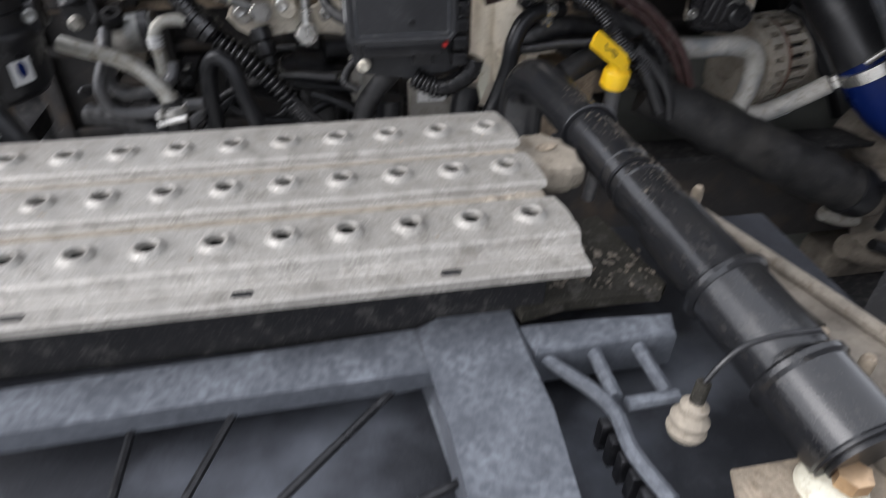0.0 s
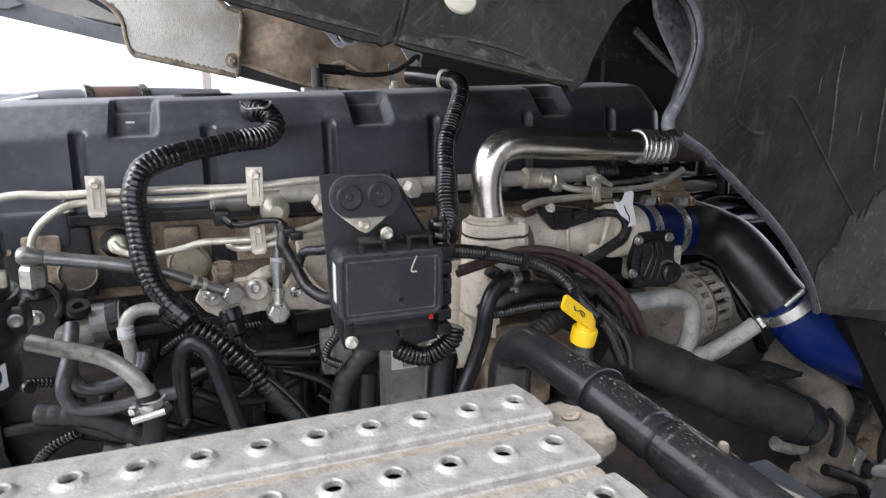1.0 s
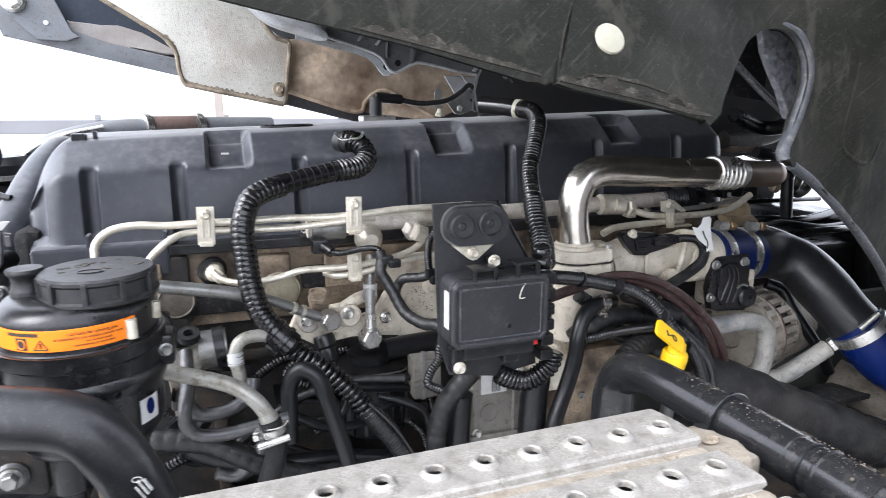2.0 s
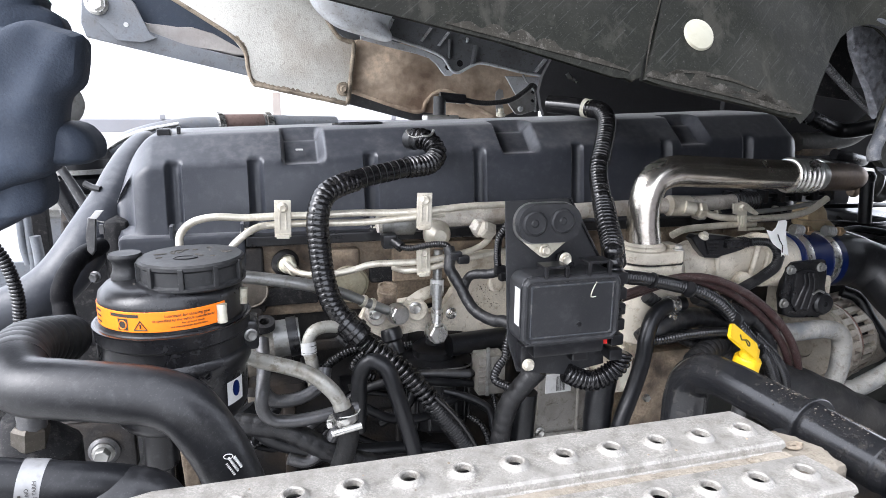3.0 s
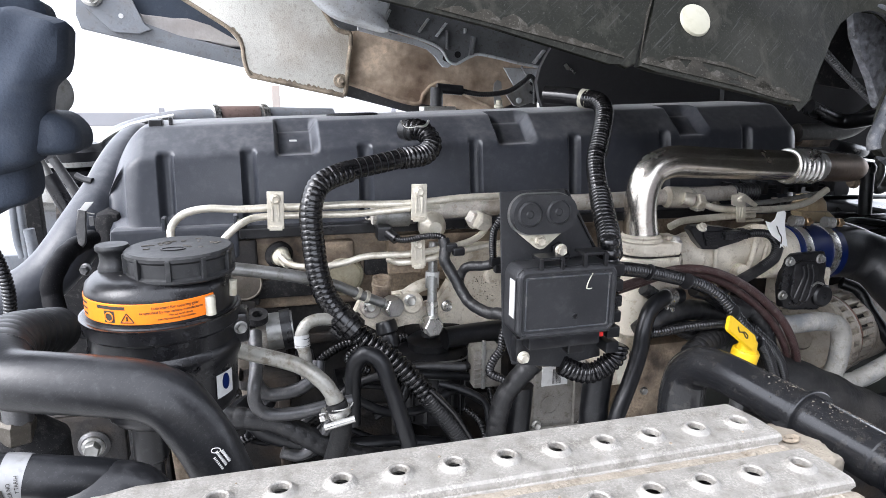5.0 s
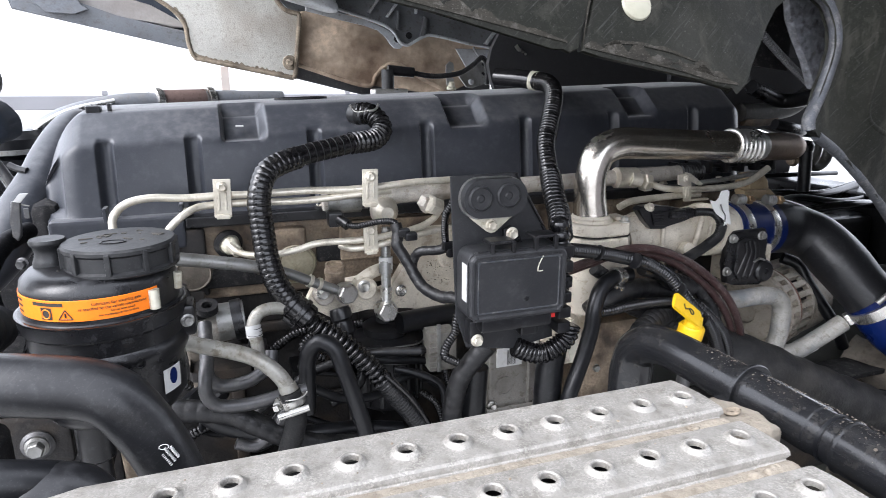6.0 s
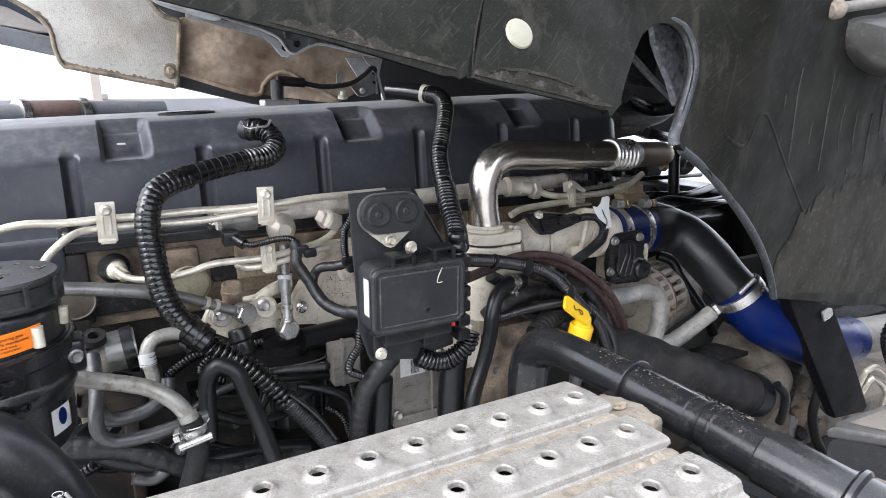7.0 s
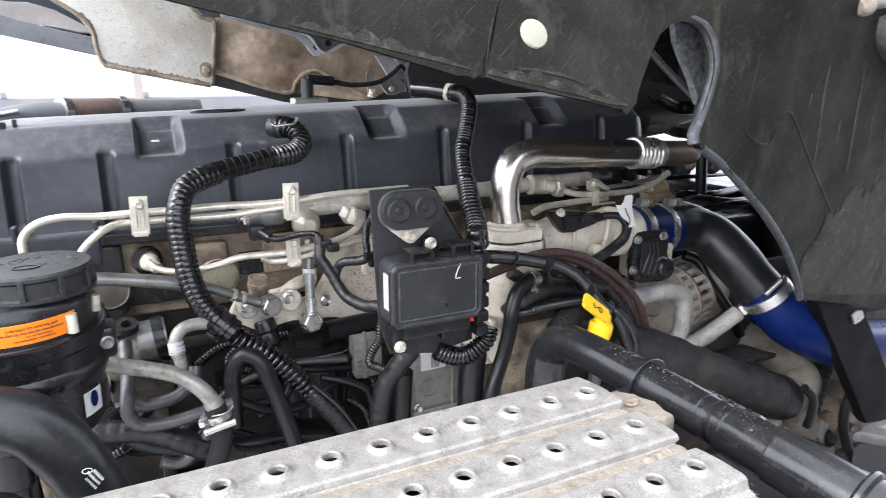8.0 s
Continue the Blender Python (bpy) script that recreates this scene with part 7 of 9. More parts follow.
part("sticker", tube([(-0.409, 0.455, 1.239), (-0.41, 0.46, 1.256)], 0.0119, 18), WHITE, up, "white printed sticker")
for q in ([(-0.409, 0.456, 1.243), (-0.409, 0.456, 1.244)], [(-0.409, 0.458, 1.248), (-0.409, 0.458, 1.249)], [(-0.409, 0.459, 1.253), (-0.409, 0.459, 1.254)]):
    part("printed_bar", tube(q, 0.01205, 18), INK, up)
for label, pts, r, material in (
    ("dark steel pipe in a U bend", [(-0.478, 0.46, 1.267), (-0.478, 0.42, 1.234), (-0.479, 0.42, 1.202), (-0.465, 0.42, 1.184), (-0.44, 0.42, 1.182), (-0.415, 0.42, 1.188), (-0.392, 0.43, 1.201), (-0.387, 0.44, 1.22)], 0.0100, DARKTUBE),
    ("dark steel pipe bending under the U bend", [(-0.474, 0.42, 1.247), (-0.481, 0.38, 1.216), (-0.481, 0.38, 1.19), (-0.466, 0.38, 1.172), (-0.426, 0.38, 1.168), (-0.377, 0.38, 1.174), (-0.344, 0.38, 1.177)], 0.0095, DARKTUBE),
    ("black rubber hose arching up and down", [(-0.34, 0.42, 1.118), (-0.338, 0.42, 1.176), (-0.335, 0.42, 1.213), (-0.319, 0.41, 1.236), (-0.298, 0.4, 1.227), (-0.286, 0.39, 1.193), (-0.271, 0.38, 1.139), (-0.256, 0.37, 1.08)], 0.0128, RUBBER),
    ("thin steel pipe low on the block", [(-0.449, 0.4, 1.097), (-0.421, 0.4, 1.088), (-0.394, 0.4, 1.108), (-0.376, 0.4, 1.134), (-0.358, 0.41, 1.145)], 0.009, DARKTUBE),
    ("black rubber hose low on the block", [(-0.51, 0.48, 1.149), (-0.478, 0.47, 1.101), (-0.426, 0.46, 1.079), (-0.355, 0.45, 1.064), (-0.262, 0.45, 1.055), (-0.183, 0.45, 1.038)], 0.015, RUBBER),
    ("thin black hose across the block", [(-0.323, 0.47, 1.13), (-0.276, 0.47, 1.104), (-0.215, 0.48, 1.096), (-0.149, 0.5, 1.115), (-0.096, 0.5, 1.086)], 0.008, RUBBER),
    ("black hose behind the filter", [(-0.156, 0.55, 1.192), (-0.088, 0.56, 1.192), (-0.028, 0.57, 1.189)], 0.02, RUBBER),
    ("thin black cable low on the block", [(-0.185, 0.48, 1.139), (-0.148, 0.47, 1.129), (-0.11, 0.46, 1.108), (-0.102, 0.45, 1.069)], 0.006, RUBBER),
):
    single("pipe" if "pipe" in label else "hose", tube(pts, r, seg=16), material, label, "pipe" if "pipe" in label else "hose")

rng = random.Random(404)
for k in range(16):
    x, z = rng.uniform(-0.52, -0.16), rng.uniform(1.03, 1.15)
    y = rng.uniform(0.50, 0.62)
    pts = [(x, y, z)]
    step = Vector((rng.uniform(-0.05, 0.07), 0, rng.uniform(-0.04, 0.04)))
    for i in range(4):
        step = step + Vector((rng.uniform(-0.03, 0.03), rng.uniform(-0.012, 0.012), rng.uniform(-0.035, 0.025)))
        p = Vector(pts[-1]) + step
        pts.append((p.x, min(0.63, max(0.47, p.y)), max(0.99, min(1.17, p.z))))
    if k % 3:
        loom("thin black cable among the clutter low on the block", pts, rng.uniform(0.004, 0.008), TAPE if k % 2 else RUBBER)
    else:
        loom("black corrugated cable among the clutter low on the block", pts, 0.009, GLOSS, (0.006, 0.0018))
loom("thick black taped loom crossing below the steel pipes", [(-0.53, 0.43, 1.150), (-0.456, 0.41, 1.142), (-0.415, 0.40, 1.120), (-0.369, 0.395, 1.092), (-0.312, 0.40, 1.066), (-0.22, 0.41, 1.05)], 0.017, TAPE, (0.018, 0.001))
for x, y, z in ((-0.40, 0.60, 1.145), (-0.33, 0.60, 1.10), (-0.47, 0.60, 1.10), (-0.26, 0.60, 1.13)):
    cb_ = thing("connector", "black plastic plug clipped to the engine block", "connector", (x, y, z))
    part("plug", block((x - 0.016, y - 0.02, z - 0.012), (x + 0.016, y + 0.05, z + 0.012), 0.003), BLACK, cb_)
    part("collar", lathe([(0.010, 0.0), (0.012, 0.004), (0.012, 0.018), (0.008, 0.022), (0, 0.022)], (x, y - 0.02, z), (0.2, -1, -0.3), 16), BLACK, cb_)
    part("lock", block((x - 0.005, y - 0.022, z + 0.011), (x + 0.005, y, z + 0.015), 0.001), GREYTUBE, cb_)
single("bracket", sheet([(-0.52, 1.22), (-0.46, 1.225), (-0.452, 1.19), (-0.475, 1.165), (-0.478, 1.11), (-0.51, 1.10)], 0.03, upright(0.58), 0.006), DIRTCAST, "pale dusty cast bracket behind the steel pipes", "bracket")

pb = thing("pump_housing", "grey cast pump housing beside the reservoir", "pump", (-0.47, 0.5, 1.242))
part("housing", block((-0.514, 0.5, 1.218), (-0.455, 0.6, 1.245), 0.01), ECU, pb)
part("drum", tube([(-0.461, 0.52, 1.244), (-0.42, 0.52, 1.247)], 0.030, 28), GREYTUBE, pb)
part("cap", tube([(-0.438, 0.519, 1.246), (-0.422, 0.519, 1.248)], 0.0325, 28), BLACK, pb)
part("port", lathe([(0.016, 0), (0.016, 0.012), (0.008, 0.012), (0.008, 0)], (-0.474, 0.5, 1.273), (0, -0.4, 1), 20), DARK, pb)
part("foot", block((-0.511, 0.52, 1.15), (-0.414, 0.62, 1.158), 0.012), BLOCK, pb)

ec = thing("engine_controller", "grey cast engine control unit with a white barcode label", "control unit", (0.014, 0.46, 1.07))
part("case", block((-0.017, 0.46, 1.019), (0.096, 0.5, 1.152), 0.006), ECU, ec)
part("case_ridge", block((-0.022, 0.452, 1.044), (0.084, 0.462, 1.032), 0.002), ECU, ec)
part("case_ridge", block((0.057, 0.454, 1.04), (0.062, 0.462, 1.161), 0.002), ECU, ec)
part("barcode_label", block((-0.004, 0.458, 1.122), (0.045, 0.46, 1.158), 0.0003), WHITE, ec, "white barcode label")
for k in range(8):
    p = Vector((0.016, 0.458, 1.125)) + Vector((0.0022 * k, 0, 0))
    part("printed_bar", block(p, p + Vector((0.0012 if k % 3 else 0.0018, 0.0004, 0.028)), 0.0), INK, ec)
part("embossed_oval", lathe([(0.018, 0), (0.018, 0.002), (0.015, 0.002), (0.015, 0.001)], (0.013, 0.46, 1.084), (0, -1, 0), 28), ECU, ec)
part("side_plate", block((-0.115, 0.5, 1.111), (-0.064, 0.54, 1.184), 0.003), ECU, ec)
for k in range(6):
    q = Vector((-0.115, 0.498, 1.118)) + Vector((0, 0, 0.0095 * k))
    part("cooling_fin", block(q, q + Vector((0.023, 0.004, 0.003)), 0.0008), ECU, ec)
part("side_column", block((-0.102, 0.496, 1.111), (-0.095, 0.502, 1.202), 0.0015), GREYTUBE, ec)
for p in [(-0.011, 0.459, 1.049), (0.074, 0.459, 1.037), (0.069, 0.459, 1.161)]:
    bolt(p, (0, -1, 0), ec, 0.007, STEEL)

st_ = thing("starter_cover", "beige cast housing above the intake pipe", "housing", (0.178, 0.4, 1.164))
part("housing", block((0.187, 0.492, 0.97), (0.343, 0.62, 1.166), 0.02), HEAD, st_)
single("hose", tube([(0.074, 0.4, 1.175), (0.066, 0.395, 1.137), (0.061, 0.39, 1.078), (0.061, 0.39, 1.003)], 0.024, seg=20, wave=(0.03, 0.001)), RUBBER, "black rubber hose going down beside the control unit", "hose")
single("hose", tube([(-0.056, 0.43, 1.146), (-0.059, 0.43, 1.095), (-0.062, 0.43, 1.031), (-0.064, 0.43, 0.988)], 0.022, seg=20), RUBBER, "black rubber hose beside the control unit", "hose")
bolt((0.224, 0.495, 1.071), (0, -1, 0), st_, 0.008, GREYTUBE)

# sensor on the cover's back edge
cs = thing("camshaft_sensor", "black sensor with cable on the cover top", "sensor", (0.02, 1.28, 1.572))
part("body", tube([(0.025, 1.30, 1.57), (0.025, 1.30, 1.640)], 0.018), CAPBLACK, cs)
part("plug", tube([(0.025, 1.30, 1.638), (0.10, 1.30, 1.632)], 0.014), BLACK, cs)
part("base", block((-0.02, 1.27, 1.570), (0.075, 1.33, 1.588), 0.004), STEEL, cs)
part("cable", tube([(0.09, 1.30, 1.632), (0.16, 1.30, 1.622), (0.24, 1.31, 1.630), (0.29, 1.32, 1.655), (0.32, 1.33, 1.675), (0.34, 1.34, 1.655), (0.345, 1.345, 1.60)], 0.0075, wave=(0.006, 0.001)), TAPE, cs)

# ---- things behind the reservoir, at the back of the engine ----
asp = thing("air_spring", "grey cab air spring with bellows and steel plates", "air spring", (-0.978, 1.5, 1.307))
part("bellows", lathe([(0.08, 0.0), (0.10, 0.02), (0.10, 0.05), (0.085, 0.06), (0.10, 0.07), (0.10, 0.10), (0.08, 0.12)], (-0.969, 1.5, 1.363), (0, 0, 1), 28), RUBBER, asp)
part("top_plate", lathe([(0.0, 0), (0.11, 0.0), (0.11, 0.012), (0.04, 0.012), (0.04, 0.03), (0, 0.03)], (-0.962, 1.5, 1.426), (0, 0, 1), 28), GREYTUBE, asp)
part("base", lathe([(0.0, 0), (0.09, 0.0), (0.09, 0.04), (0.0, 0.04)], (-0.972, 1.5, 1.331), (0, 0, 1), 28), GREYTUBE, asp)
part("column", tube([(-0.972, 1.5, 1.331), (-1.001, 1.5, 1.073), (-1.04, 1.5, 0.756)], 0.05, 16), BLOCK, asp)
sst = thing("shock_absorber", "slim black cab shock absorber", "shock absorber", (-0.87, 1, 1.361))
part("rod", tube([(-0.903, 1, 1.492), (-0.874, 1, 1.422)], 0.010), GREYTUBE, sst)
part("tube", tube([(-0.886, 1, 1.451), (-0.84, 1, 1.341), (-0.817, 1, 1.29)], 0.017), BLACK, sst)
atk = thing("air_tank", "pale grey cylindrical air tank behind the engine", "air tank", (-1.135, 1.6, 1.33))
part("tank", tube([(-1.386, 1.6, 1.353), (-1.133, 1.6, 1.34), (-1.048, 1.6, 1.336)], 0.055, 24), CABGREY, atk)
part("end_band", tube([(-1.082, 1.6, 1.337), (-1.042, 1.6, 1.335)], 0.058, 24), GREYTUBE, atk)
rfr = thing("rear_frame", "dark steel brackets and air lines behind the engine", "bracket", (-1.059, 1.3, 1.197))
part("upright", block((-1.044, 1.3, 1.211), (-1.003, 1.33, 1.41), 0.004), DARK, rfr)
part("upright", block((-0.969, 1.3, 1.206), (-0.948, 1.33, 1.319), 0.004), BLOCK, rfr)
part("plate", block((-1.065, 1.35, 0.907), (-0.813, 1.45, 1.226), 0.006), DARK, rfr)
part("back_plate", block((-1.732, 1.9, 0.776), (-1.19, 1.95, 1.085), 0.006), CABGREY, rfr)
part("back_plate", block((-1.224, 1.85, 0.742), (-1.024, 1.9, 1.374), 0.01), CABGREY, rfr)
part("slant_brace", tube([(-0.903, 1.1, 1.478), (-0.877, 1.1, 1.426), (-0.847, 1.1, 1.365)], 0.010, 12), DARKTUBE, rfr)
part("ladder_rail", tube([(-1.002, 1.2, 1.303), (-0.999, 1.2, 1.254), (-0.999, 1.2, 1.19)], 0.012, 12), CABGREY, rfr)
for p in ([(-1.042, 1.25, 1.434), (-1.047, 1.25, 1.281), (-1.04, 1.25, 1.223)], [(-1.03, 1.25, 1.434), (-1.03, 1.25, 1.28), (-1.029, 1.25, 1.208)]):
    part("air_line", tube(p, 0.009), CABGREY, rfr)
crc = thing("corrugated_pipe", "black corrugated cable conduit hanging at the back", "conduit", (-0.841, 0.6, 1.326))
part("conduit", tube([(-0.875, 0.6, 1.418), (-0.854, 0.6, 1.377), (-0.844, 0.6, 1.326), (-0.846, 0.6, 1.28), (-0.846, 0.58, 1.24)], 0.010, wave=(0.006, 0.002)), GLOSS, crc)
rbr = thing("reservoir_bracket", "black steel bracket with pale clip behind the reservoir", "bracket", (-0.71, 0.55, 1.393))
part("bracket", sheet([(-0.721, 1.449), (-0.709, 1.451), (-0.713, 1.419), (-0.715, 1.398), (-0.720, 1.391), (-0.726, 1.398), (-0.726, 1.42)], 0.010, upright(0.55), 0.003), DARKTUBE, rbr, "scuffed grey strap")
part("clip", sheet([(-0.716, 1.450), (-0.707, 1.461), (-0.696, 1.461), (-0.707, 1.448)], 0.003, upright(0.543), 0.0006), WHITE, rbr, "pale metal clip")
part("tab", block((-0.705, 0.543, 1.425), (-0.698, 0.547, 1.440), 0.001), DARKTUBE, rbr)
part("wire", tube([(-0.707, 0.545, 1.446), (-0.702, 0.545, 1.444), (-0.697, 0.545, 1.443)], 0.0012, 6), GREYTUBE, rbr)
bolt((-0.713, 0.53, 1.363), (-0.3, -1, 0), rbr, 0.0075, DARKTUBE)
hsb = thing("heater_hose", "black bent rubber hose behind the reservoir", "hose", (-0.734, 0.5, 1.347))
part("hose", tube([(-0.722, 0.62, 1.392), (-0.742, 0.56, 1.385), (-0.752, 0.51, 1.360), (-0.753, 0.5, 1.332), (-0.741, 0.48, 1.307), (-0.711, 0.46, 1.297), (-0.682, 0.44, 1.295)], 0.0145, 20, wave=(0.03, 0.001)), PAINT, hsb)
ltr = thing("lower_bracket", "grey cast bracket with steel bolts under the hose", "bracket", (-0.699, 0.3, 1.202))
part("body", block((-0.77, 0.34, 1.126), (-0.605, 0.5, 1.137), 0.02), DARK, ltr)
part("plate", block((-0.682, 0.36, 1.286), (-0.631, 0.42, 1.33), 0.01), DARK, ltr)
part("valve", tube([(-0.715, 0.2, 1.261), (-0.706, 0.2, 1.293), (-0.706, 0.2, 1.312)], 0.014), DARKTUBE, ltr, "hose fitting")
hex_nut(ltr, (-0.71, 0.2, 1.267), (0.1, 0, 1), 0.018, 0.026, FITTING)
part("housing", lathe([(0.05, 0), (0.05, 0.06), (0.03, 0.08), (0.02, 0.1), (0, 0.1)], (-0.719, 0.22, 1.196), (0, 0, 1), 20), DARK, ltr)
part("washer", lathe([(0.019, 0.0), (0.019, 0.003), (0.015, 0.006), (0.0, 0.006)], (-0.678, 0.336, 1.181), (0, -1, 0), 28), DARKTUBE, ltr)
part("bolt_plate", block((-0.735, 0.336, 1.145), (-0.640, 0.350, 1.222), 0.010), BLOCK, ltr)
bolt((-0.678, 0.33, 1.181), (0, -1, 0), ltr, 0.011, GREYTUBE)
part("splash_plate", block((-1.171, 0.66, 0.877), (-0.79, 0.68, 1.174), 0.004), DARK, ltr)



# ---- tilted cab: near wheel-arch liner ----
def liner_y(x, z):
    """The liner leans back behind the seam and forward over the arch."""
    k = max(0.0, min(1.0, (x - 0.13) / 0.30))
    k = k * k * (3 - 2 * k)
    lean = 0.40 - 0.52 * k
    foot = 1.66 - 0.26 * k
    return 0.072 + 0.012 * max(0.0, min(1.0, x / 0.1)) + max(0.0, x - 0.1) * 0.19 + lean * (z - foot)


def on_liner(u, v, w):
    return (u, liner_y(u, v) + w, v)


def liner(outline, thick=0.010, bevel=0.004):
    """A liner sheet, cut into strips in x so that it can bend."""
    bm = sheet(outline, thick, lambda u, v, w: (u, w, v), bevel)
    xs = [p[0] for p in outline]
    for k in range(1, 70):
        x = min(xs) + (max(xs) - min(xs)) * k / 70
        bmesh.ops.bisect_plane(bm, geom=bm.verts[:] + bm.edges[:] + bm.faces[:], plane_co=(x, 0, 0), plane_no=(1, 0, 0))
    for k in range(1, 40):
        bmesh.ops.bisect_plane(bm, geom=bm.verts[:] + bm.edges[:] + bm.faces[:], plane_co=(0, 0, 1.10 + 0.03 * k), plane_no=(0, 0, 1))
    for v in bm.verts:
        v.co = Vector(on_liner(v.co.x, v.co.z, v.co.y))
    return bm


wl_ = thing("wheel_arch_liner", "scratched black plastic wheel-arch liner of the tilted cab", "liner", (0.2, 0.1, 1.3))
part("rear_panel", liner([(-0.676, 1.7655), (-0.3801, 1.7038), (-0.2478, 1.6764), (-0.1322, 1.65), (-0.1162, 1.642), (-0.1054, 1.646), (-0.0863, 1.691), (-0.0626, 1.7402), (-0.06, 1.85), (-0.03, 2.3), (-0.66, 2.3)]), ARCH, wl_)
ARCH_EDGE = [(0.089, 1.606), (0.101, 1.612), (0.123, 1.646), (0.148, 1.68), (0.177, 1.702), (0.212, 1.717), (0.243, 1.722), (0.269, 1.72), (0.288, 1.707), (0.3, 1.681), (0.302, 1.654), (0.294, 1.627), (0.278, 1.597), (0.252, 1.571), (0.251, 1.558)]
part("front_panel", liner([(-0.1029, 1.644), (-0.0851, 1.64), (0.0065, 1.6226), (0.073, 1.6075), (0.0919, 1.6094)] + ARCH_EDGE + [ (0.2724, 1.5497), (0.331, 1.5218), (0.3887, 1.4822), (0.4623, 1.4338), (0.5464, 1.3743), (0.6113, 1.3185), (0.656, 1.2736), (0.6856, 1.2335), (1.1475, 1.1045), (1.7251, 0.9716), (1.5, 1.10), (1.5, 2.3), (-0.024, 2.3), (-0.054, 1.85), (-0.0583, 1.7402), (-0.0822, 1.691)], 0.014, 0.005), ARCH, wl_)
part("round_plug", lathe([(0.0, 0.0034), (0.010, 0.0030), (0.0155, 0.0018), (0.0168, 0.0), (0.0168, -0.004)], (-0.034, liner_y(-0.034, 1.690) - 0.0005, 1.690), (0, -1, 0.40), 36), PLUG, wl_, "round cream plug")
for pts in ([(0.327, 1.753), (0.351, 1.711), (0.368, 1.683), (0.366, 1.623), (0.362, 1.585), (0.371, 1.564), (0.406, 1.548), (0.424, 1.555), (0.435, 1.588), (0.453, 1.595), (0.48, 1.581), (0.563, 1.515), (0.68, 1.426), (0.749, 1.374)],
            [(0.888, 1.44), (1.095, 1.396), (1.126, 1.405), (1.13, 1.455), (1.261, 1.451)], [(0.892, 1.353), (1.128, 1.311), (1.175, 1.279), (1.193, 1.184), (1.256, 1.144)], [(0.761, 1.305), (0.801, 1.268), (0.887, 1.237), (0.917, 1.254), (0.879, 1.297)]):
    part("pressed_line", tube([(x, liner_y(x, z) + 0.0046, z) for x, z in ((q.x, q.z) for q in spline([Vector((x, 0, z)) for x, z in pts], 0.012))], 0.0056, 14), ARCH, wl_)
part("worn_inner_face", sheet([(0.276, 1.735), (0.301, 1.742), (0.335, 1.735), (0.362, 1.700), (0.364, 1.660), (0.344, 1.605), (0.328, 1.64), (0.307, 1.676), (0.288, 1.694)], 0.012, upright(0.20), 0.004), PITTED, wl_, "pitted grey inner face of the arch")
part("worn_rim", tube([(x + 0.002, liner_y(x, z) + 0.0058, z) for x, z in ARCH_EDGE[4:15]], lambda s: 0.0015 + 0.0062 * min(1.0, s / 0.12), 16), WORN_GLINT, wl_, "scuffed pale rim of the arch")
part("worn_rim", tube([(x + 0.004, liner_y(x, z) + 0.0062, z) for x, z in ((0.2724, 1.5497), (0.331, 1.5218), (0.3887, 1.4822), (0.4623, 1.4338), (0.5464, 1.3743), (0.6113, 1.3185), (0.656, 1.2736), (0.6856, 1.2335))], 0.0066, 14), WORN_GLINT, wl_, "scuffed pale rim of the arch")

def smear(pts, height, seed, name="dust_smear"):
    """An irregular thin film of dried dirt along an edge of the liner."""
    line = spline([Vector((x, 0, z)) for x, z in pts], 0.0015)
    n = len(line)
    outline = [(q.x, q.z + 0.002) for q in line]
    outline += [(q.x, q.z + 0.0025 + height * math.sin(math.pi * (i + 0.5) / n) ** 0.5 * (0.25 + abs(noise.noise((q.x * 38, seed, 0))) + 0.22 * abs(noise.noise((q.x * 190, seed, 3))))) for i, q in list(enumerate(line))[::-1]]
    return part(name, sheet(outline, 0.0006, lambda u, v, w: (u, liner_y(u, v) - 0.0008 + w, v), 0), SMEAR, wl_, "dried dust along the edge")


smear([(-0.100, 1.646), (-0.0468, 1.6355), (0.0077, 1.6245), (0.0526, 1.6145), (0.085, 1.611)], 0.022, 3)
smear([(-0.062, 1.742), (-0.074, 1.716), (-0.086, 1.690), (-0.096, 1.664), (-0.101, 1.650)], 0.007, 9)
smear([(-0.078, 1.648), (-0.05, 1.650), (-0.01, 1.644), (0.03, 1.634)], 0.008, 11)
smear([(0.0183, 1.6284), (0.0449, 1.6217), (0.0717, 1.616)], 0.018, 4)
smear([(-0.2969, 1.6885), (-0.1984, 1.6672), (-0.118, 1.650)], 0.016, 5)
def drip(pts, width, seed):
    """A dried run of muddy water down the liner, ragged and tapering."""
    line = spline([Vector((x, 0, z)) for x, z in pts], 0.003)
    n = len(line)
    half = [width * (0.25 + 0.75 * math.sin(math.pi * (k + 0.5) / n) ** 0.6) * (0.35 + abs(noise.noise((k * 0.35, seed, 1.0)))) for k in range(n)]
    outline = [(q.x - h, q.z) for q, h in zip(line, half)] + [(q.x + h * 0.7, q.z) for q, h in list(zip(line, half))[::-1]]
    return part("dried_drip", sheet(outline, 0.0006, lambda u, v, w: (u, liner_y(u, v) - 0.0008 + w, v), 0), SPLASH, wl_, "dried muddy drip")


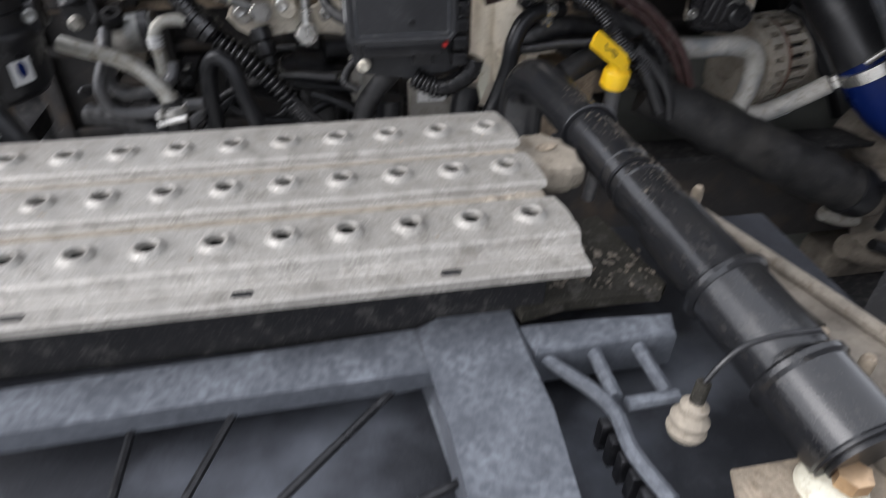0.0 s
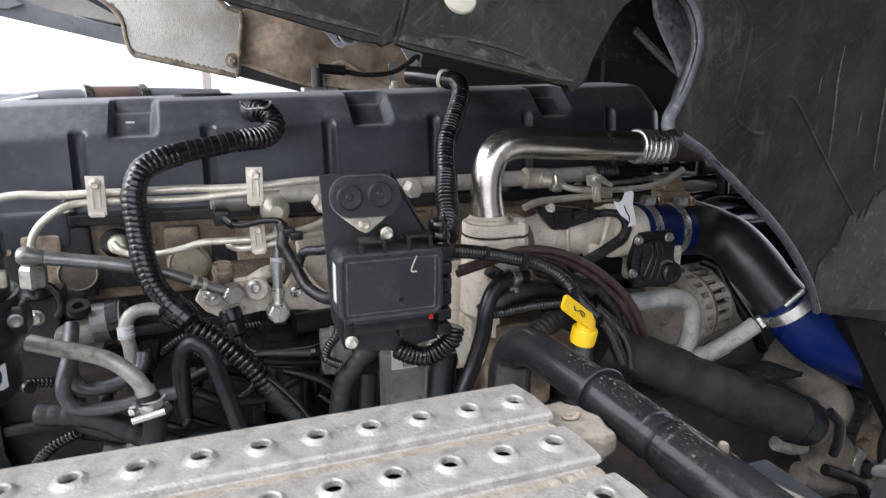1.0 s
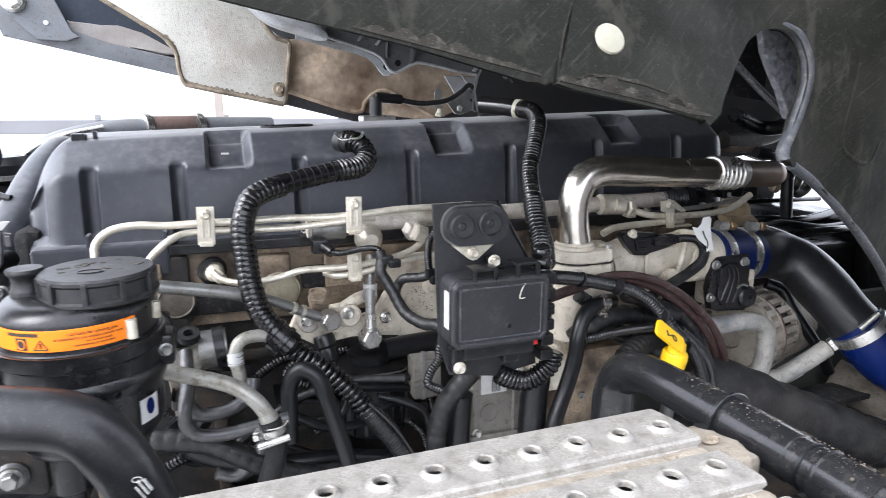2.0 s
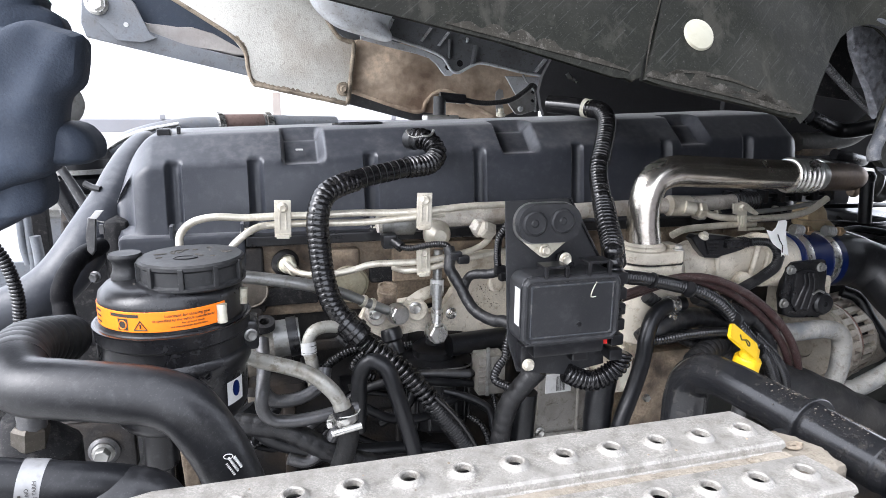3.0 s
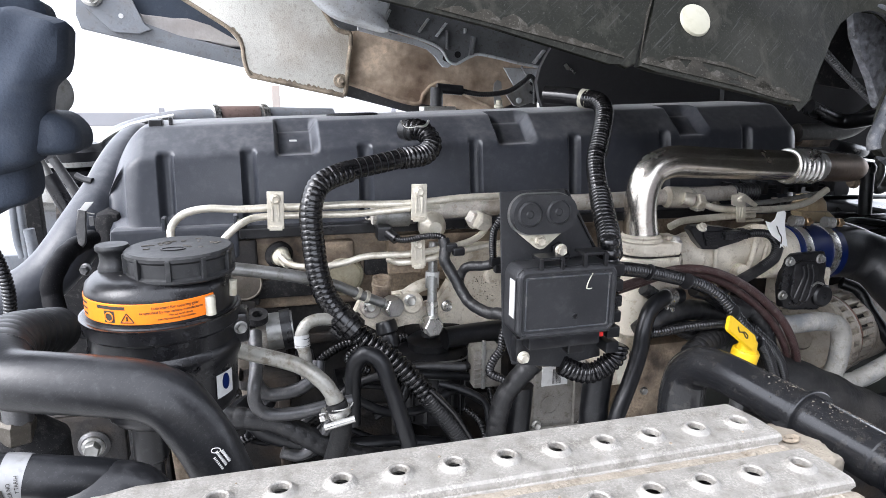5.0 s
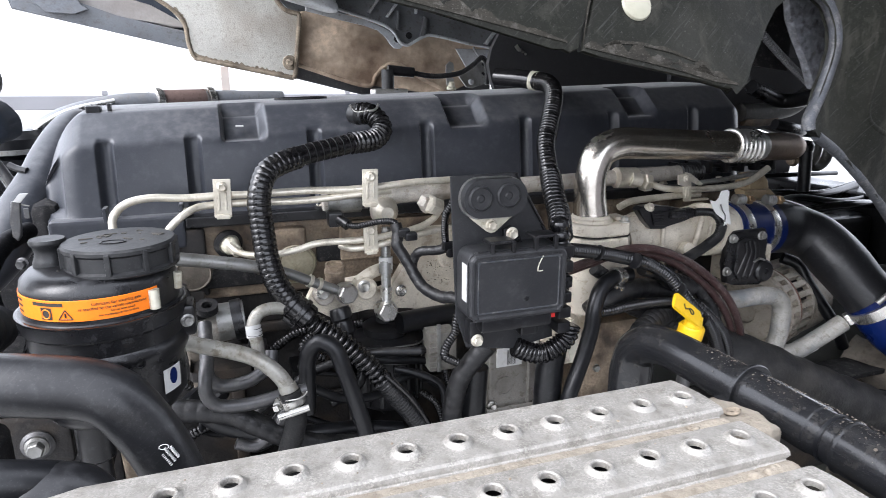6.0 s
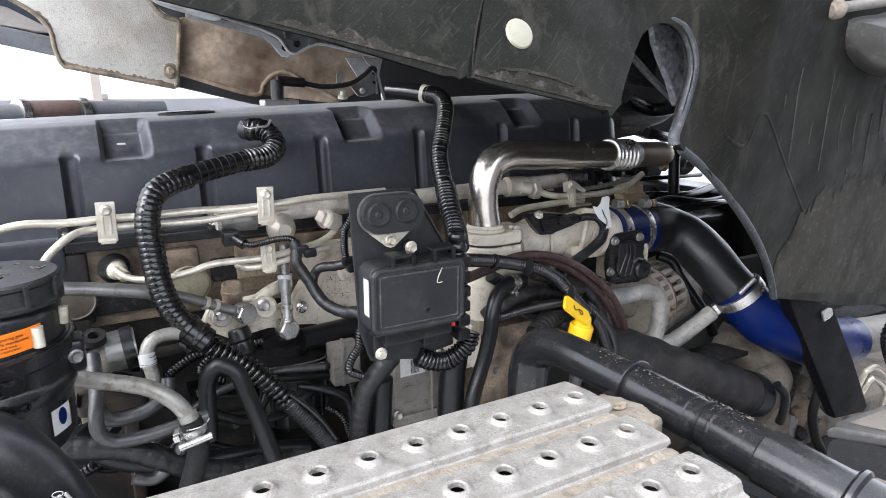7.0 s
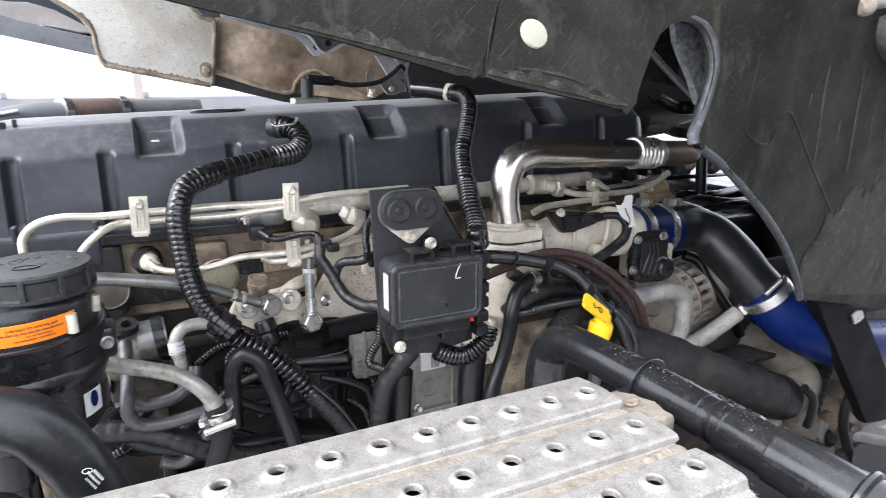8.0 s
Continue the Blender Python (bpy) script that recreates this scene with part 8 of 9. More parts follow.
for k, (pts, width) in enumerate((([(0.548, 1.663), (0.553, 1.621), (0.568, 1.569), (0.586, 1.5)], 0.0042),
                                  ([(0.677, 1.657), (0.686, 1.619), (0.7, 1.563), (0.723, 1.481)], 0.0046),
                                  ([(0.962, 1.597), (0.976, 1.57), (0.995, 1.529)], 0.006),
                                  ([(0.767, 1.601), (0.771, 1.56), (0.789, 1.516)], 0.004),
                                  ([(0.836, 1.591), (0.847, 1.55), (0.867, 1.504)], 0.005),
                                  ([(0.917, 1.581), (0.943, 1.512), (0.955, 1.468)], 0.006),
                                  ([(1.07, 1.56), (1.094, 1.495), (1.103, 1.455)], 0.006),
                                  ([(0.638, 1.577), (0.646, 1.537)], 0.003),
                                  ([(0.869, 1.478), (0.876, 1.435)], 0.005),
                                  ([(1.009, 1.455), (1.016, 1.408)], 0.006),
                                  ([(0.512, 1.622), (0.515, 1.6)], 0.003),
                                  ([(1.151, 1.506), (1.168, 1.468)], 0.005))):
    drip(pts, width, k * 3.7)
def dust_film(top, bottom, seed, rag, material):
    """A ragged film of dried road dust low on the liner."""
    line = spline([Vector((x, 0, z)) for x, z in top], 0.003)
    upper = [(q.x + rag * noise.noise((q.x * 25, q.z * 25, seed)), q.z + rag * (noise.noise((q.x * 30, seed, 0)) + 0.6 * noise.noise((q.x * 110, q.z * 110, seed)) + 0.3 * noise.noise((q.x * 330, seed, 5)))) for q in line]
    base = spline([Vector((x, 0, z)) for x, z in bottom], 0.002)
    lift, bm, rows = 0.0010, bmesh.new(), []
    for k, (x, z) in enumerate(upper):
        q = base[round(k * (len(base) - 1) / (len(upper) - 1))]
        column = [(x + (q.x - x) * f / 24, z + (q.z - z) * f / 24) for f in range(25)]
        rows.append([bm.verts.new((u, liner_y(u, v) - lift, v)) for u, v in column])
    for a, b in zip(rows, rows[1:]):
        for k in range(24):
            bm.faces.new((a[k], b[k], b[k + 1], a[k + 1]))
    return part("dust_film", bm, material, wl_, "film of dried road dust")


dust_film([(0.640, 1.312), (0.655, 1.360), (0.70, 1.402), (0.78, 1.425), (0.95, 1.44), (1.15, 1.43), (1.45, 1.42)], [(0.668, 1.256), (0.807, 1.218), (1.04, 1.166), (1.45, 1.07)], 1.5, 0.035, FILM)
# lamp bracket on the liner's front
part("lamp_rod", tube([(0.612, 0.135, 1.7535), (0.631, 0.135, 1.756), (0.719, 0.135, 1.768), (0.83, 0.135, 1.782), (0.942, 0.14, 1.796)], 0.0085, 16), ECU, wl_, "dirty grey metal rod")
part("rod_end", lathe([(0.0, -0.014), (0.010, -0.012), (0.015, -0.004), (0.015, 0.006), (0.009, 0.013), (0, 0.014)], (0.603, 0.133, 1.751), (0.9, -0.2, 0.2), 20), TAN, wl_, "pale rod end")
part("lamp_back", pillow([(0.667, 1.741), (0.676, 1.713), (0.695, 1.694), (0.732, 1.677), (0.786, 1.662), (0.853, 1.652), (0.942, 1.646), (1.021, 1.648), (0.972, 1.777), (0.785, 1.755), (0.701, 1.747)], 0.165, 0.040, 0.03, 0.0), LAMPGREY, wl_, "grimy grey lamp housing")
for x in (0.822, 0.866):
    bolt((x, 0.142, 1.659), (-0.2, -1, -0.2), wl_, 0.007, RUST)
part("lamp_stay", sheet([(0.86, 1.638), (1.027, 1.634), (1.07, 1.521), (0.94, 1.519), (0.893, 1.528)], 0.03, upright(0.150), 0.008), LAMPGREY, wl_, "grey lamp stay")

# cab floor over the engine, from the liner back to the far beam
cf = thing("cab_floor", "underside of the tilted cab, grey steel, dark sheet for shade", "cab floor", (0.0, 1.0, 1.7))
bm = bmesh.new()
q = [(-0.62, 0.10, 2.05), (1.6, 0.36, 1.75), (1.6, 2.15, 1.80), (0.60, 2.15, 1.90), (-0.25, 2.15, 2.15), (-0.62, 2.15, 2.25)]
lo = [bm.verts.new(p) for p in q]
hi = [bm.verts.new((x, y, z + 0.4)) for x, y, z in q]
bm.faces.new(lo[::-1]), bm.faces.new(hi)
for k in range(len(q)):
    bm.faces.new((lo[k], lo[(k + 1) % len(q)], hi[(k + 1) % len(q)], hi[k]))
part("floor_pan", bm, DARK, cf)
part("rail_end", pillow([(-0.314, 1.972), (-0.287, 1.922), (-0.253, 1.888), (-0.208, 1.86), (-0.133, 1.839), (-0.046, 1.82), (-0.033, 1.839), (-0.044, 1.864), (-0.028, 1.916), (-0.039, 1.951), (-0.13, 1.99)], 1.70, 0.05, 0.05, 0.0), RAIL, cf, "pale blue-grey end of the pressed rail")
part("rail_flange", sheet([(-0.125, 1.848), (-0.026, 1.833), (0.085, 1.808), (0.147, 1.787), (0.183, 1.767), (0.207, 1.736), (0.213, 1.726), (0.2, 1.716), (0.179, 1.718), (0.162, 1.735), (0.149, 1.76), (0.124, 1.781), (0.075, 1.791), (-0.007, 1.807), (-0.125, 1.833)], 0.012, upright(1.80), 0.004), RAIL, cf, "pale flange under the rail")
# web and its ribs carry painted shade, unlike the rail's lip
part("rail_web", sheet([(-0.043, 1.853), (-0.011, 1.837), (0.079, 1.812), (0.14, 1.791), (0.172, 1.771), (0.193, 1.738), (0.219, 1.727), (0.246, 1.74), (0.277, 1.756), (0.309, 1.763), (0.386, 1.751), (0.452, 1.736), (0.545, 1.722), (0.63, 1.793), (0.626, 1.869), (0.402, 1.9), (0.19, 1.938), (-0.01, 1.975), (-0.034, 1.919)], 0.015, upright(1.775), 0.003), WEB, cf, "recessed web of the rail, its shade put into the colour")
part("rail_lip", tube([(-0.04, 1.765, 1.881), (-0.046, 1.765, 1.851), (-0.013, 1.765, 1.836), (0.077, 1.765, 1.811), (0.138, 1.765, 1.79), (0.169, 1.765, 1.77), (0.19, 1.765, 1.738), (0.216, 1.765, 1.727), (0.243, 1.765, 1.739), (0.274, 1.765, 1.755), (0.306, 1.765, 1.762), (0.382, 1.765, 1.75), (0.448, 1.765, 1.736), (0.541, 1.765, 1.722)], 0.0052, 12), RAIL, cf, "bright folded lip of the rail")
for p, r in (((0.191, 1.798, 1.749), 0.0105), ((0.226, 1.773, 1.76), 0.0095)):
    # raised near-black disc: the hole's shade is only colour
    part("hole", lathe([(r * 1.2, 0), (r * 1.2, 0.0015), (r, 0.002), (0, 0.0022)], p, (0, -1, 0), 18), DARK, cf)
for q in ([(-0.02, 1.901), (-0.013, 1.898), (-0.034, 1.853), (-0.042, 1.857)],
          [(0.113, 1.877), (0.121, 1.874), (0.087, 1.829), (0.079, 1.832)],
          [(0.177, 1.865), (0.185, 1.862), (0.149, 1.816), (0.141, 1.819)],
          [(0.247, 1.849), (0.255, 1.847), (0.253, 1.832), (0.247, 1.832)],
          [(0.549, 1.784), (0.56, 1.78), (0.52, 1.734), (0.509, 1.737)]):
    part("fin", sheet(q, 0.016, upright(1.758), 0.001), RAIL, cf, "bright edge of a fin")
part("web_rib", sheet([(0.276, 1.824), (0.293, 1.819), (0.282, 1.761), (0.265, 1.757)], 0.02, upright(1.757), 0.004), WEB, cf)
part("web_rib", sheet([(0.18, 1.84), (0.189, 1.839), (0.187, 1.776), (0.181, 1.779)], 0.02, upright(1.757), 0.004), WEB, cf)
part("bracket", sheet([(0.408, 1.72), (0.549, 1.719), (0.557, 1.705), (0.545, 1.674), (0.513, 1.665), (0.493, 1.652), (0.457, 1.644)], 0.01, upright(1.79), 0.003), RAIL, cf, "galvanised gusset")
part("bracket_fold", tube([(0.475, 1.785, 1.725), (0.498, 1.785, 1.695), (0.538, 1.785, 1.682)], 0.004, 10), RAIL, cf)
part("slot_plate", sheet([(0.457, 1.663), (0.479, 1.673), (0.536, 1.6), (0.5, 1.591)], 0.006, upright(1.715), 0.001), STEELGREY, cf, "grey slotted plate")
part("hinge_plate", sheet([(0.388, 1.621), (0.449, 1.663), (0.498, 1.6), (0.439, 1.581), (0.417, 1.585)], 0.010, upright(1.70), 0.002), STEELGREY, cf, "grey steel hinge plate")
part("hinge_pin", lathe([(0.0105, 0), (0.0105, 0.006), (0.008, 0.009), (0, 0.010)], (0.433, 1.698, 1.603), (0, -1, 0), 20), RAIL, cf)
# slots drawn as near-black rods, shade put in as colour
for q in ([(0.481, 1.713, 1.665), (0.492, 1.713, 1.658)], [(0.482, 1.713, 1.635), (0.491, 1.713, 1.628)]):
    part("slot", tube(q, 0.0045, 10), DARK, cf)
part("cable_clip", sheet([(0.325, 1.66), (0.337, 1.672), (0.352, 1.666), (0.355, 1.641), (0.345, 1.641), (0.343, 1.622), (0.354, 1.614), (0.355, 1.589), (0.329, 1.589), (0.324, 1.632)], 0.004, upright(1.66), 0.0008), STEELGREY, cf, "grey cable clip")
part("clip_foot", lathe([(0.016, 0), (0.016, 0.008), (0.011, 0.012), (0.010, 0.026), (0, 0.028)], (0.337, 1.64, 1.578), (0, -0.2, 1), 20), CREAM, cf, "pale clip foot")
part("tunnel_wall", sheet([(0.396, 1.788), (0.354, 1.761), (0.338, 1.736), (0.318, 1.698), (0.308, 1.657), (0.317, 1.614), (0.33, 1.582)] + [(0.568, 1.566), (1.278, 1.531), (1.421, 1.505), (1.923, 1.489), (1.785, 2.064), (0.363, 1.99)], 0.02, upright(1.25), 0), TUNNEL, cf)
part("swing_arm", tube([(0.99, 1.0, 1.522), (1.10, 1.0, 1.524), (1.17, 1.0, 1.533), (1.224, 1.0, 1.562), (1.27, 1.0, 1.60), (1.30, 0.98, 1.68)], 0.026, 18), LAMPGREY, cf, "black cab suspension arm")
part("swing_arm", tube([(0.923, 0.9, 1.595), (1.039, 0.9, 1.558), (1.054, 0.8, 1.575)], 0.02, 14), BLACK, cf)
part("hinge_block", sheet([(1.056, 1.546), (1.406, 1.529), (1.763, 1.518), (1.778, 1.459), (1.403, 1.452), (1.261, 1.444), (1.116, 1.488)], 0.04, upright(1.1), 0.004), BLOCK, cf)
part("tunnel_lip", sheet([(0.78, 1.43), (1.0, 1.455), (1.10, 1.466), (1.19, 1.476), (1.305, 1.473), (1.45, 1.444), (1.60, 1.44), (1.60, 1.66), (0.78, 1.70)], 0.02, upright(1.05), 0.004), TUNNEL, cf)
part("link_post", tube([(0.806, 0.6, 1.476), (0.809, 0.6, 1.447), (0.817, 0.6, 1.370)], 0.0135, 18), RUBBER, cf)
part("link_cap", lathe([(0.0135, -0.006), (0.0165, 0.0), (0.0165, 0.010), (0.011, 0.018), (0.0, 0.020)], (0.806, 0.6, 1.466), (0.02, 0, 1), 20), BLACK, cf)
part("ball_joint", lathe([(0, -0.014), (0.010, -0.011), (0.015, 0.0), (0.010, 0.011), (0, 0.014)], (0.795, 0.62, 1.439), (1, 0.2, 0), 18), HEAD, cf)
part("swing_link", tube([(0.769, 0.66, 1.517), (0.82, 0.66, 1.508), (0.90, 0.70, 1.496), (0.98, 0.80, 1.486), (1.08, 0.80, 1.474)], 0.012, 16), BLACK, cf)
part("swing_link", tube([(0.855, 0.62, 1.492), (0.866, 0.62, 1.465), (0.862, 0.62, 1.440), (0.852, 0.62, 1.428)], 0.009, 14), LAMPGREY, cf, "brown-grey rod")
part("swing_link", tube([(0.93, 0.65, 1.50), (0.936, 0.65, 1.456), (0.928, 0.65, 1.428), (0.908, 0.65, 1.416), (0.885, 0.65, 1.420)], 0.012, 16), LAMPGREY, cf, "brown-grey rod")
part("arm_boss", tube([(1.0, 1.0, 1.503), (1.06, 1.0, 1.499), (1.12, 1.0, 1.502)], 0.018, 16), HEAD, cf, "rusty arm end")
# near-black sheet put behind the arch opening as its shade
part("arch_shade", sheet([(0.03, 1.675), (0.40, 1.63), (0.40, 1.90), (0.03, 1.90)], 0.01, upright(0.30), 0), DARK, cf)
part("coil_cable", tube([(0.289, 0.25, 1.682), (0.335, 0.25, 1.649), (0.397, 0.25, 1.609)], 0.0055, wave=(0.004, 0.002)), DARKTUBE, cf, "coiled cable")
part("wing_clip", sheet([(0.384, 1.704), (0.394, 1.692), (0.406, 1.690), (0.418, 1.680), (0.422, 1.684), (0.410, 1.696), (0.400, 1.698), (0.392, 1.710)], 0.006, upright(1.238), 0.001), STEEL, cf, "bright wing clip")
part("cavity_clip", tube([(0.554, 1.6, 1.72), (0.569, 1.6, 1.709), (0.587, 1.6, 1.696)], 0.008, 8), STEEL, cf)

hs = thing("heat_shield", "pale dusty pressed-metal heat shield with rusty edges", "heat shield", (-0.3, 1.95, 1.6))
part("plate", sheet([(-1.0, 2.20), (-0.75, 1.965), (-0.62, 1.885), (-0.545, 1.835), (-0.512, 1.79), (-0.505, 1.73), (-0.490, 1.684), (-0.45, 1.672), (-0.158, 1.612), (-0.150, 1.64), (-0.128, 1.828), (-0.175, 1.846), (-0.20, 1.87), (-0.235, 1.93), (-0.268, 1.98), (-0.35, 2.20)], 0.012, upright(1.945), 0.005), SHIELD, hs)
part("rim", tube([(x, 1.943, z) for x, z in ((-0.75, 1.965), (-0.62, 1.885), (-0.545, 1.835), (-0.512, 1.79), (-0.505, 1.73), (-0.490, 1.684), (-0.45, 1.672), (-0.16, 1.613))], 0.007, 10), MUD, hs, "rust-brown folded rim")
bolt((-0.172, 1.93, 1.668), (0, -1, 0), hs, 0.012, MUD)
part("side_rim", tube([(x, 1.941, z) for x, z in ((-0.160, 1.613), (-0.152, 1.64), (-0.140, 1.735), (-0.129, 1.826), (-0.150, 1.838), (-0.176, 1.847), (-0.20, 1.872), (-0.236, 1.932))], 0.008, 10), MUD, hs, "rust-brown folded rim")
line = spline([Vector((x, 0, z)) for x, z in ((-0.545, 1.835), (-0.512, 1.79), (-0.505, 1.73), (-0.490, 1.684), (-0.45, 1.672), (-0.30, 1.641), (-0.158, 1.612))], 0.004)
band = [(q.x, q.z) for q in line] + [(q.x + 0.005 + 0.005 * abs(noise.noise((q.z * 40, q.x * 40, 2))), q.z + 0.010 + 0.014 * abs(noise.noise((q.x * 60, q.z * 60, 0)))) for q in line[::-1]]
part("rust_band", sheet(band, 0.0008, upright(1.9442), 0), MUD, hs, "rust-brown stained edge")
part("bolt_pad", lathe([(0.026, 0), (0.024, 0.004), (0, 0.004)], (-0.171, 1.942, 1.668), (0, -1, 0), 24), MUD, hs)
ins = thing("insulation_panel", "scorched brown insulation panel under the cab", "insulation", (0.2, 1.97, 1.57))
part("panel", sheet([(-0.133, 1.848), (-0.108, 1.838), (0.616, 1.824), (0.636, 1.637), (0.551, 1.603), (0.431, 1.548), (0.173, 1.582), (0.105, 1.592), (-0.151, 1.665)], 0.04, upright(1.97), 0.01), FIBRE, ins)
part("lip", tube([(-0.152, 1.96, 1.665), (0.103, 1.96, 1.588), (0.148, 1.96, 1.625), (0.182, 1.96, 1.657), (0.238, 1.96, 1.668), (0.331, 1.96, 1.614), (0.427, 1.96, 1.57)], 0.008, 10), FIBRE, ins)
part("lower_edge", sheet([(-0.163, 1.686), (0.109, 1.603), (0.46, 1.581), (0.631, 1.603), (0.636, 1.489), (0.461, 1.509), (0.108, 1.551), (-0.159, 1.616)], 0.03, upright(1.985), 0.004), DARKTUBE, ins)
part("backing", sheet([(-0.32, 2.062), (-0.184, 1.881), (-0.102, 1.812), (0.768, 1.741), (0.747, 2.155), (-0.258, 2.103)], 0.03, upright(2.02), 0), CABGREY, ins)

cb = thing("cab_rear_beam", "blue-grey painted cab cross beam with gusset", "beam", (-0.9, 2.05, 1.8))
part("beam", sheet([(-1.05, 1.878), (-1.037, 1.832), (-0.787, 1.776), (-0.49, 1.709), (-0.457, 1.746), (-0.516, 1.775), (-0.727, 1.82), (-0.836, 1.852), (-0.892, 1.939), (-0.903, 2.003), (-1.036, 1.997)], 0.05, upright(2.05), 0.006), CABGREY, cb)
part("gusset", sheet([(-0.902, 1.981), (-0.869, 1.946), (-0.833, 1.85), (-0.807, 1.836), (-0.854, 1.819), (-0.936, 1.823), (-1.016, 1.904), (-0.964, 1.979)], 0.008, upright(2.03), 0.002), CABGREY, cb)
part("padding", sheet([(-0.927, 2.006), (-0.874, 1.896), (-0.841, 1.849), (-0.73, 1.827), (-0.517, 1.775), (-0.475, 1.798), (-0.531, 1.867), (-0.714, 2.016)], 0.08, upright(2.08), 0.02), BLUEGREY, cb, "grey sound-deadening pad")
part("cloth_strip", sheet([(-0.851, 1.892), (-0.781, 1.875), (-0.695, 1.881), (-0.62, 1.86), (-0.553, 1.822), (-0.491, 1.787), (-0.556, 1.786), (-0.653, 1.808), (-0.748, 1.818), (-0.814, 1.828), (-0.843, 1.854)], 0.02, upright(2.07), 0.008), CLOTH, cb, "pale grey felt strip")
bolt((-0.987, 2.02, 1.94), (0, -1, 0), cb, 0.03, STEEL)
part("rust_hole", lathe([(0.008, 0), (0.008, 0.002), (0, 0.002)], (-0.903, 2.028, 1.876), (0, -1, 0), 16), WHITE, cb)

def rubber_boot():
    """A crumpled rubber boot: four overlapping folds."""
    t = thing("rubber_boot", "large crumpled blue-grey rubber boot hanging behind the cab", "rubber boot", (-0.8, 0.24, 1.4))
    part("top_fold", pillow([(-0.86, 1.76), (-0.69, 1.735), (-0.674, 1.716), (-0.659, 1.708), (-0.656, 1.690), (-0.678, 1.676), (-0.70, 1.66), (-0.86, 1.62)], 0.285, 0.016, 0.05, 0.6, 1.0, flat_=9.0), BLUEGREY, t)
    part("main_fold", pillow([(-0.86, 1.70), (-0.707, 1.689), (-0.682, 1.694), (-0.667, 1.696), (-0.642, 1.689), (-0.626, 1.684), (-0.625, 1.671), (-0.632, 1.639), (-0.647, 1.624), (-0.653, 1.601), (-0.663, 1.56), (-0.69, 1.540), (-0.86, 1.51)], 0.238, 0.020, 0.04, 0.9, 3.0, flat_=10.0), BLUEGREY, t)
    part("side_fold", pillow([(-0.72, 1.605), (-0.664, 1.600), (-0.652, 1.599), (-0.640, 1.594), (-0.629, 1.578), (-0.631, 1.560), (-0.645, 1.555), (-0.672, 1.553), (-0.72, 1.545)], 0.256, 0.022, 0.05, 0.5, 5.0, flat_=5.0), BLUEGREY, t)
    part("lower_fold", pillow([(-0.86, 1.57), (-0.72, 1.565), (-0.688, 1.553), (-0.680, 1.535), (-0.684, 1.508), (-0.705, 1.500), (-0.732, 1.486), (-0.86, 1.43)], 0.256, 0.018, 0.05, 0.9, 8.0, flat_=8.0), BLUEGREY, t)
    part("metal_rim", lathe([(0.020, 0.0), (0.030, 0.002), (0.030, 0.010), (0.020, 0.012)], (-0.748, 0.60, 1.616), (0.8, -0.6, 0), 28), GREYTUBE, t, "steel end ring")
    return t


rubber_boot()

# ---- support frame under the step plate ----
fr_ = thing("battery_box_cover", "dusty black moulded cover with ribbed recesses", "plastic cover", (-0.05, -0.32, 1.15))


def flat(z):
    return lambda u, v, w: (u, v, z - w)


part("long_beam", sheet([(-0.471, -0.212), (-0.415, -0.208), (-0.254, -0.202), (-0.075, -0.191), (-0.08, -0.243), (-0.123, -0.244), (-0.27, -0.246), (-0.401, -0.251), (-0.453, -0.254)], 0.02, flat(1.215), 0.005), BLACK_DUSTY, fr_)
part("cross_beam", sheet([(-0.107, -0.198), (-0.068, -0.179), (-0.021, -0.153), (-0.019, -0.194), (-0.013, -0.233), (-0.015, -0.296), (-0.021, -0.375), (-0.025, -0.411), (-0.09, -0.399), (-0.091, -0.359), (-0.093, -0.302), (-0.093, -0.243)], 0.045, flat(1.219), 0.006), BLACK_DUSTY, fr_)
part("side_beam", sheet([(-0.022, -0.206), (0.044, -0.21), (0.12, -0.212), (0.112, -0.238), (0.043, -0.237), (-0.011, -0.24)], 0.04, flat(1.217), 0.005), BLACK_DUSTY, fr_)
part("mud_tray", sheet([(0.028, -0.075), (0.109, -0.067), (0.129, -0.181), (0.117, -0.195), (0.03, -0.188), (-0.012, -0.202), (-0.022, -0.156)], 0.01, flat(1.222), 0.003), SMEAR, fr_, "tray filled with dried mud and leaves")
part("rear_shelf", sheet([(-0.568, -0.055), (-0.391, 0.025), (0.026, -0.021), (-0.009, -0.164), (-0.107, -0.177), (-0.302, -0.184), (-0.501, -0.202)], 0.01, flat(1.20), 0.003), PAN, fr_)
part("pan", block((-0.75, -0.75, 1.145), (0.36, 0.0, 1.155), 0.004), PAN, fr_)
for p in ([(-0.321, -0.237, 1.195), (-0.323, -0.304, 1.195)], [(-0.244, -0.232, 1.195), (-0.276, -0.313, 1.195)], [(-0.118, -0.232, 1.195), (-0.213, -0.323, 1.195)], [(-0.079, -0.325, 1.195), (-0.121, -0.339, 1.195)]):
    part("rib", tube(p, 0.0035, 8), BLACK, fr_)
for p in ([(-0.001, -0.237, 1.205), (0.032, -0.289, 1.205), (0.033, -0.333, 1.205), (0.043, -0.374, 1.205)], [(0.041, -0.228, 1.205), (0.04, -0.285, 1.205)], [(0.079, -0.227, 1.205), (0.081, -0.287, 1.205)], [(0.046, -0.292, 1.205), (0.088, -0.291, 1.205)]):
    part("rib", tube(p, 0.006, 8), BLACK_DUSTY, fr_)
for k in range(5):
    q0 = Vector((0.032, -0.301, 1.2)).lerp(Vector((0.038, -0.361, 1.2)), k / 4)
    part("tooth", block(q0 - Vector((0.010, 0.005, 0.03)), q0 + Vector((0.004, 0.005, 0.0)), 0.002), BLACK, fr_)

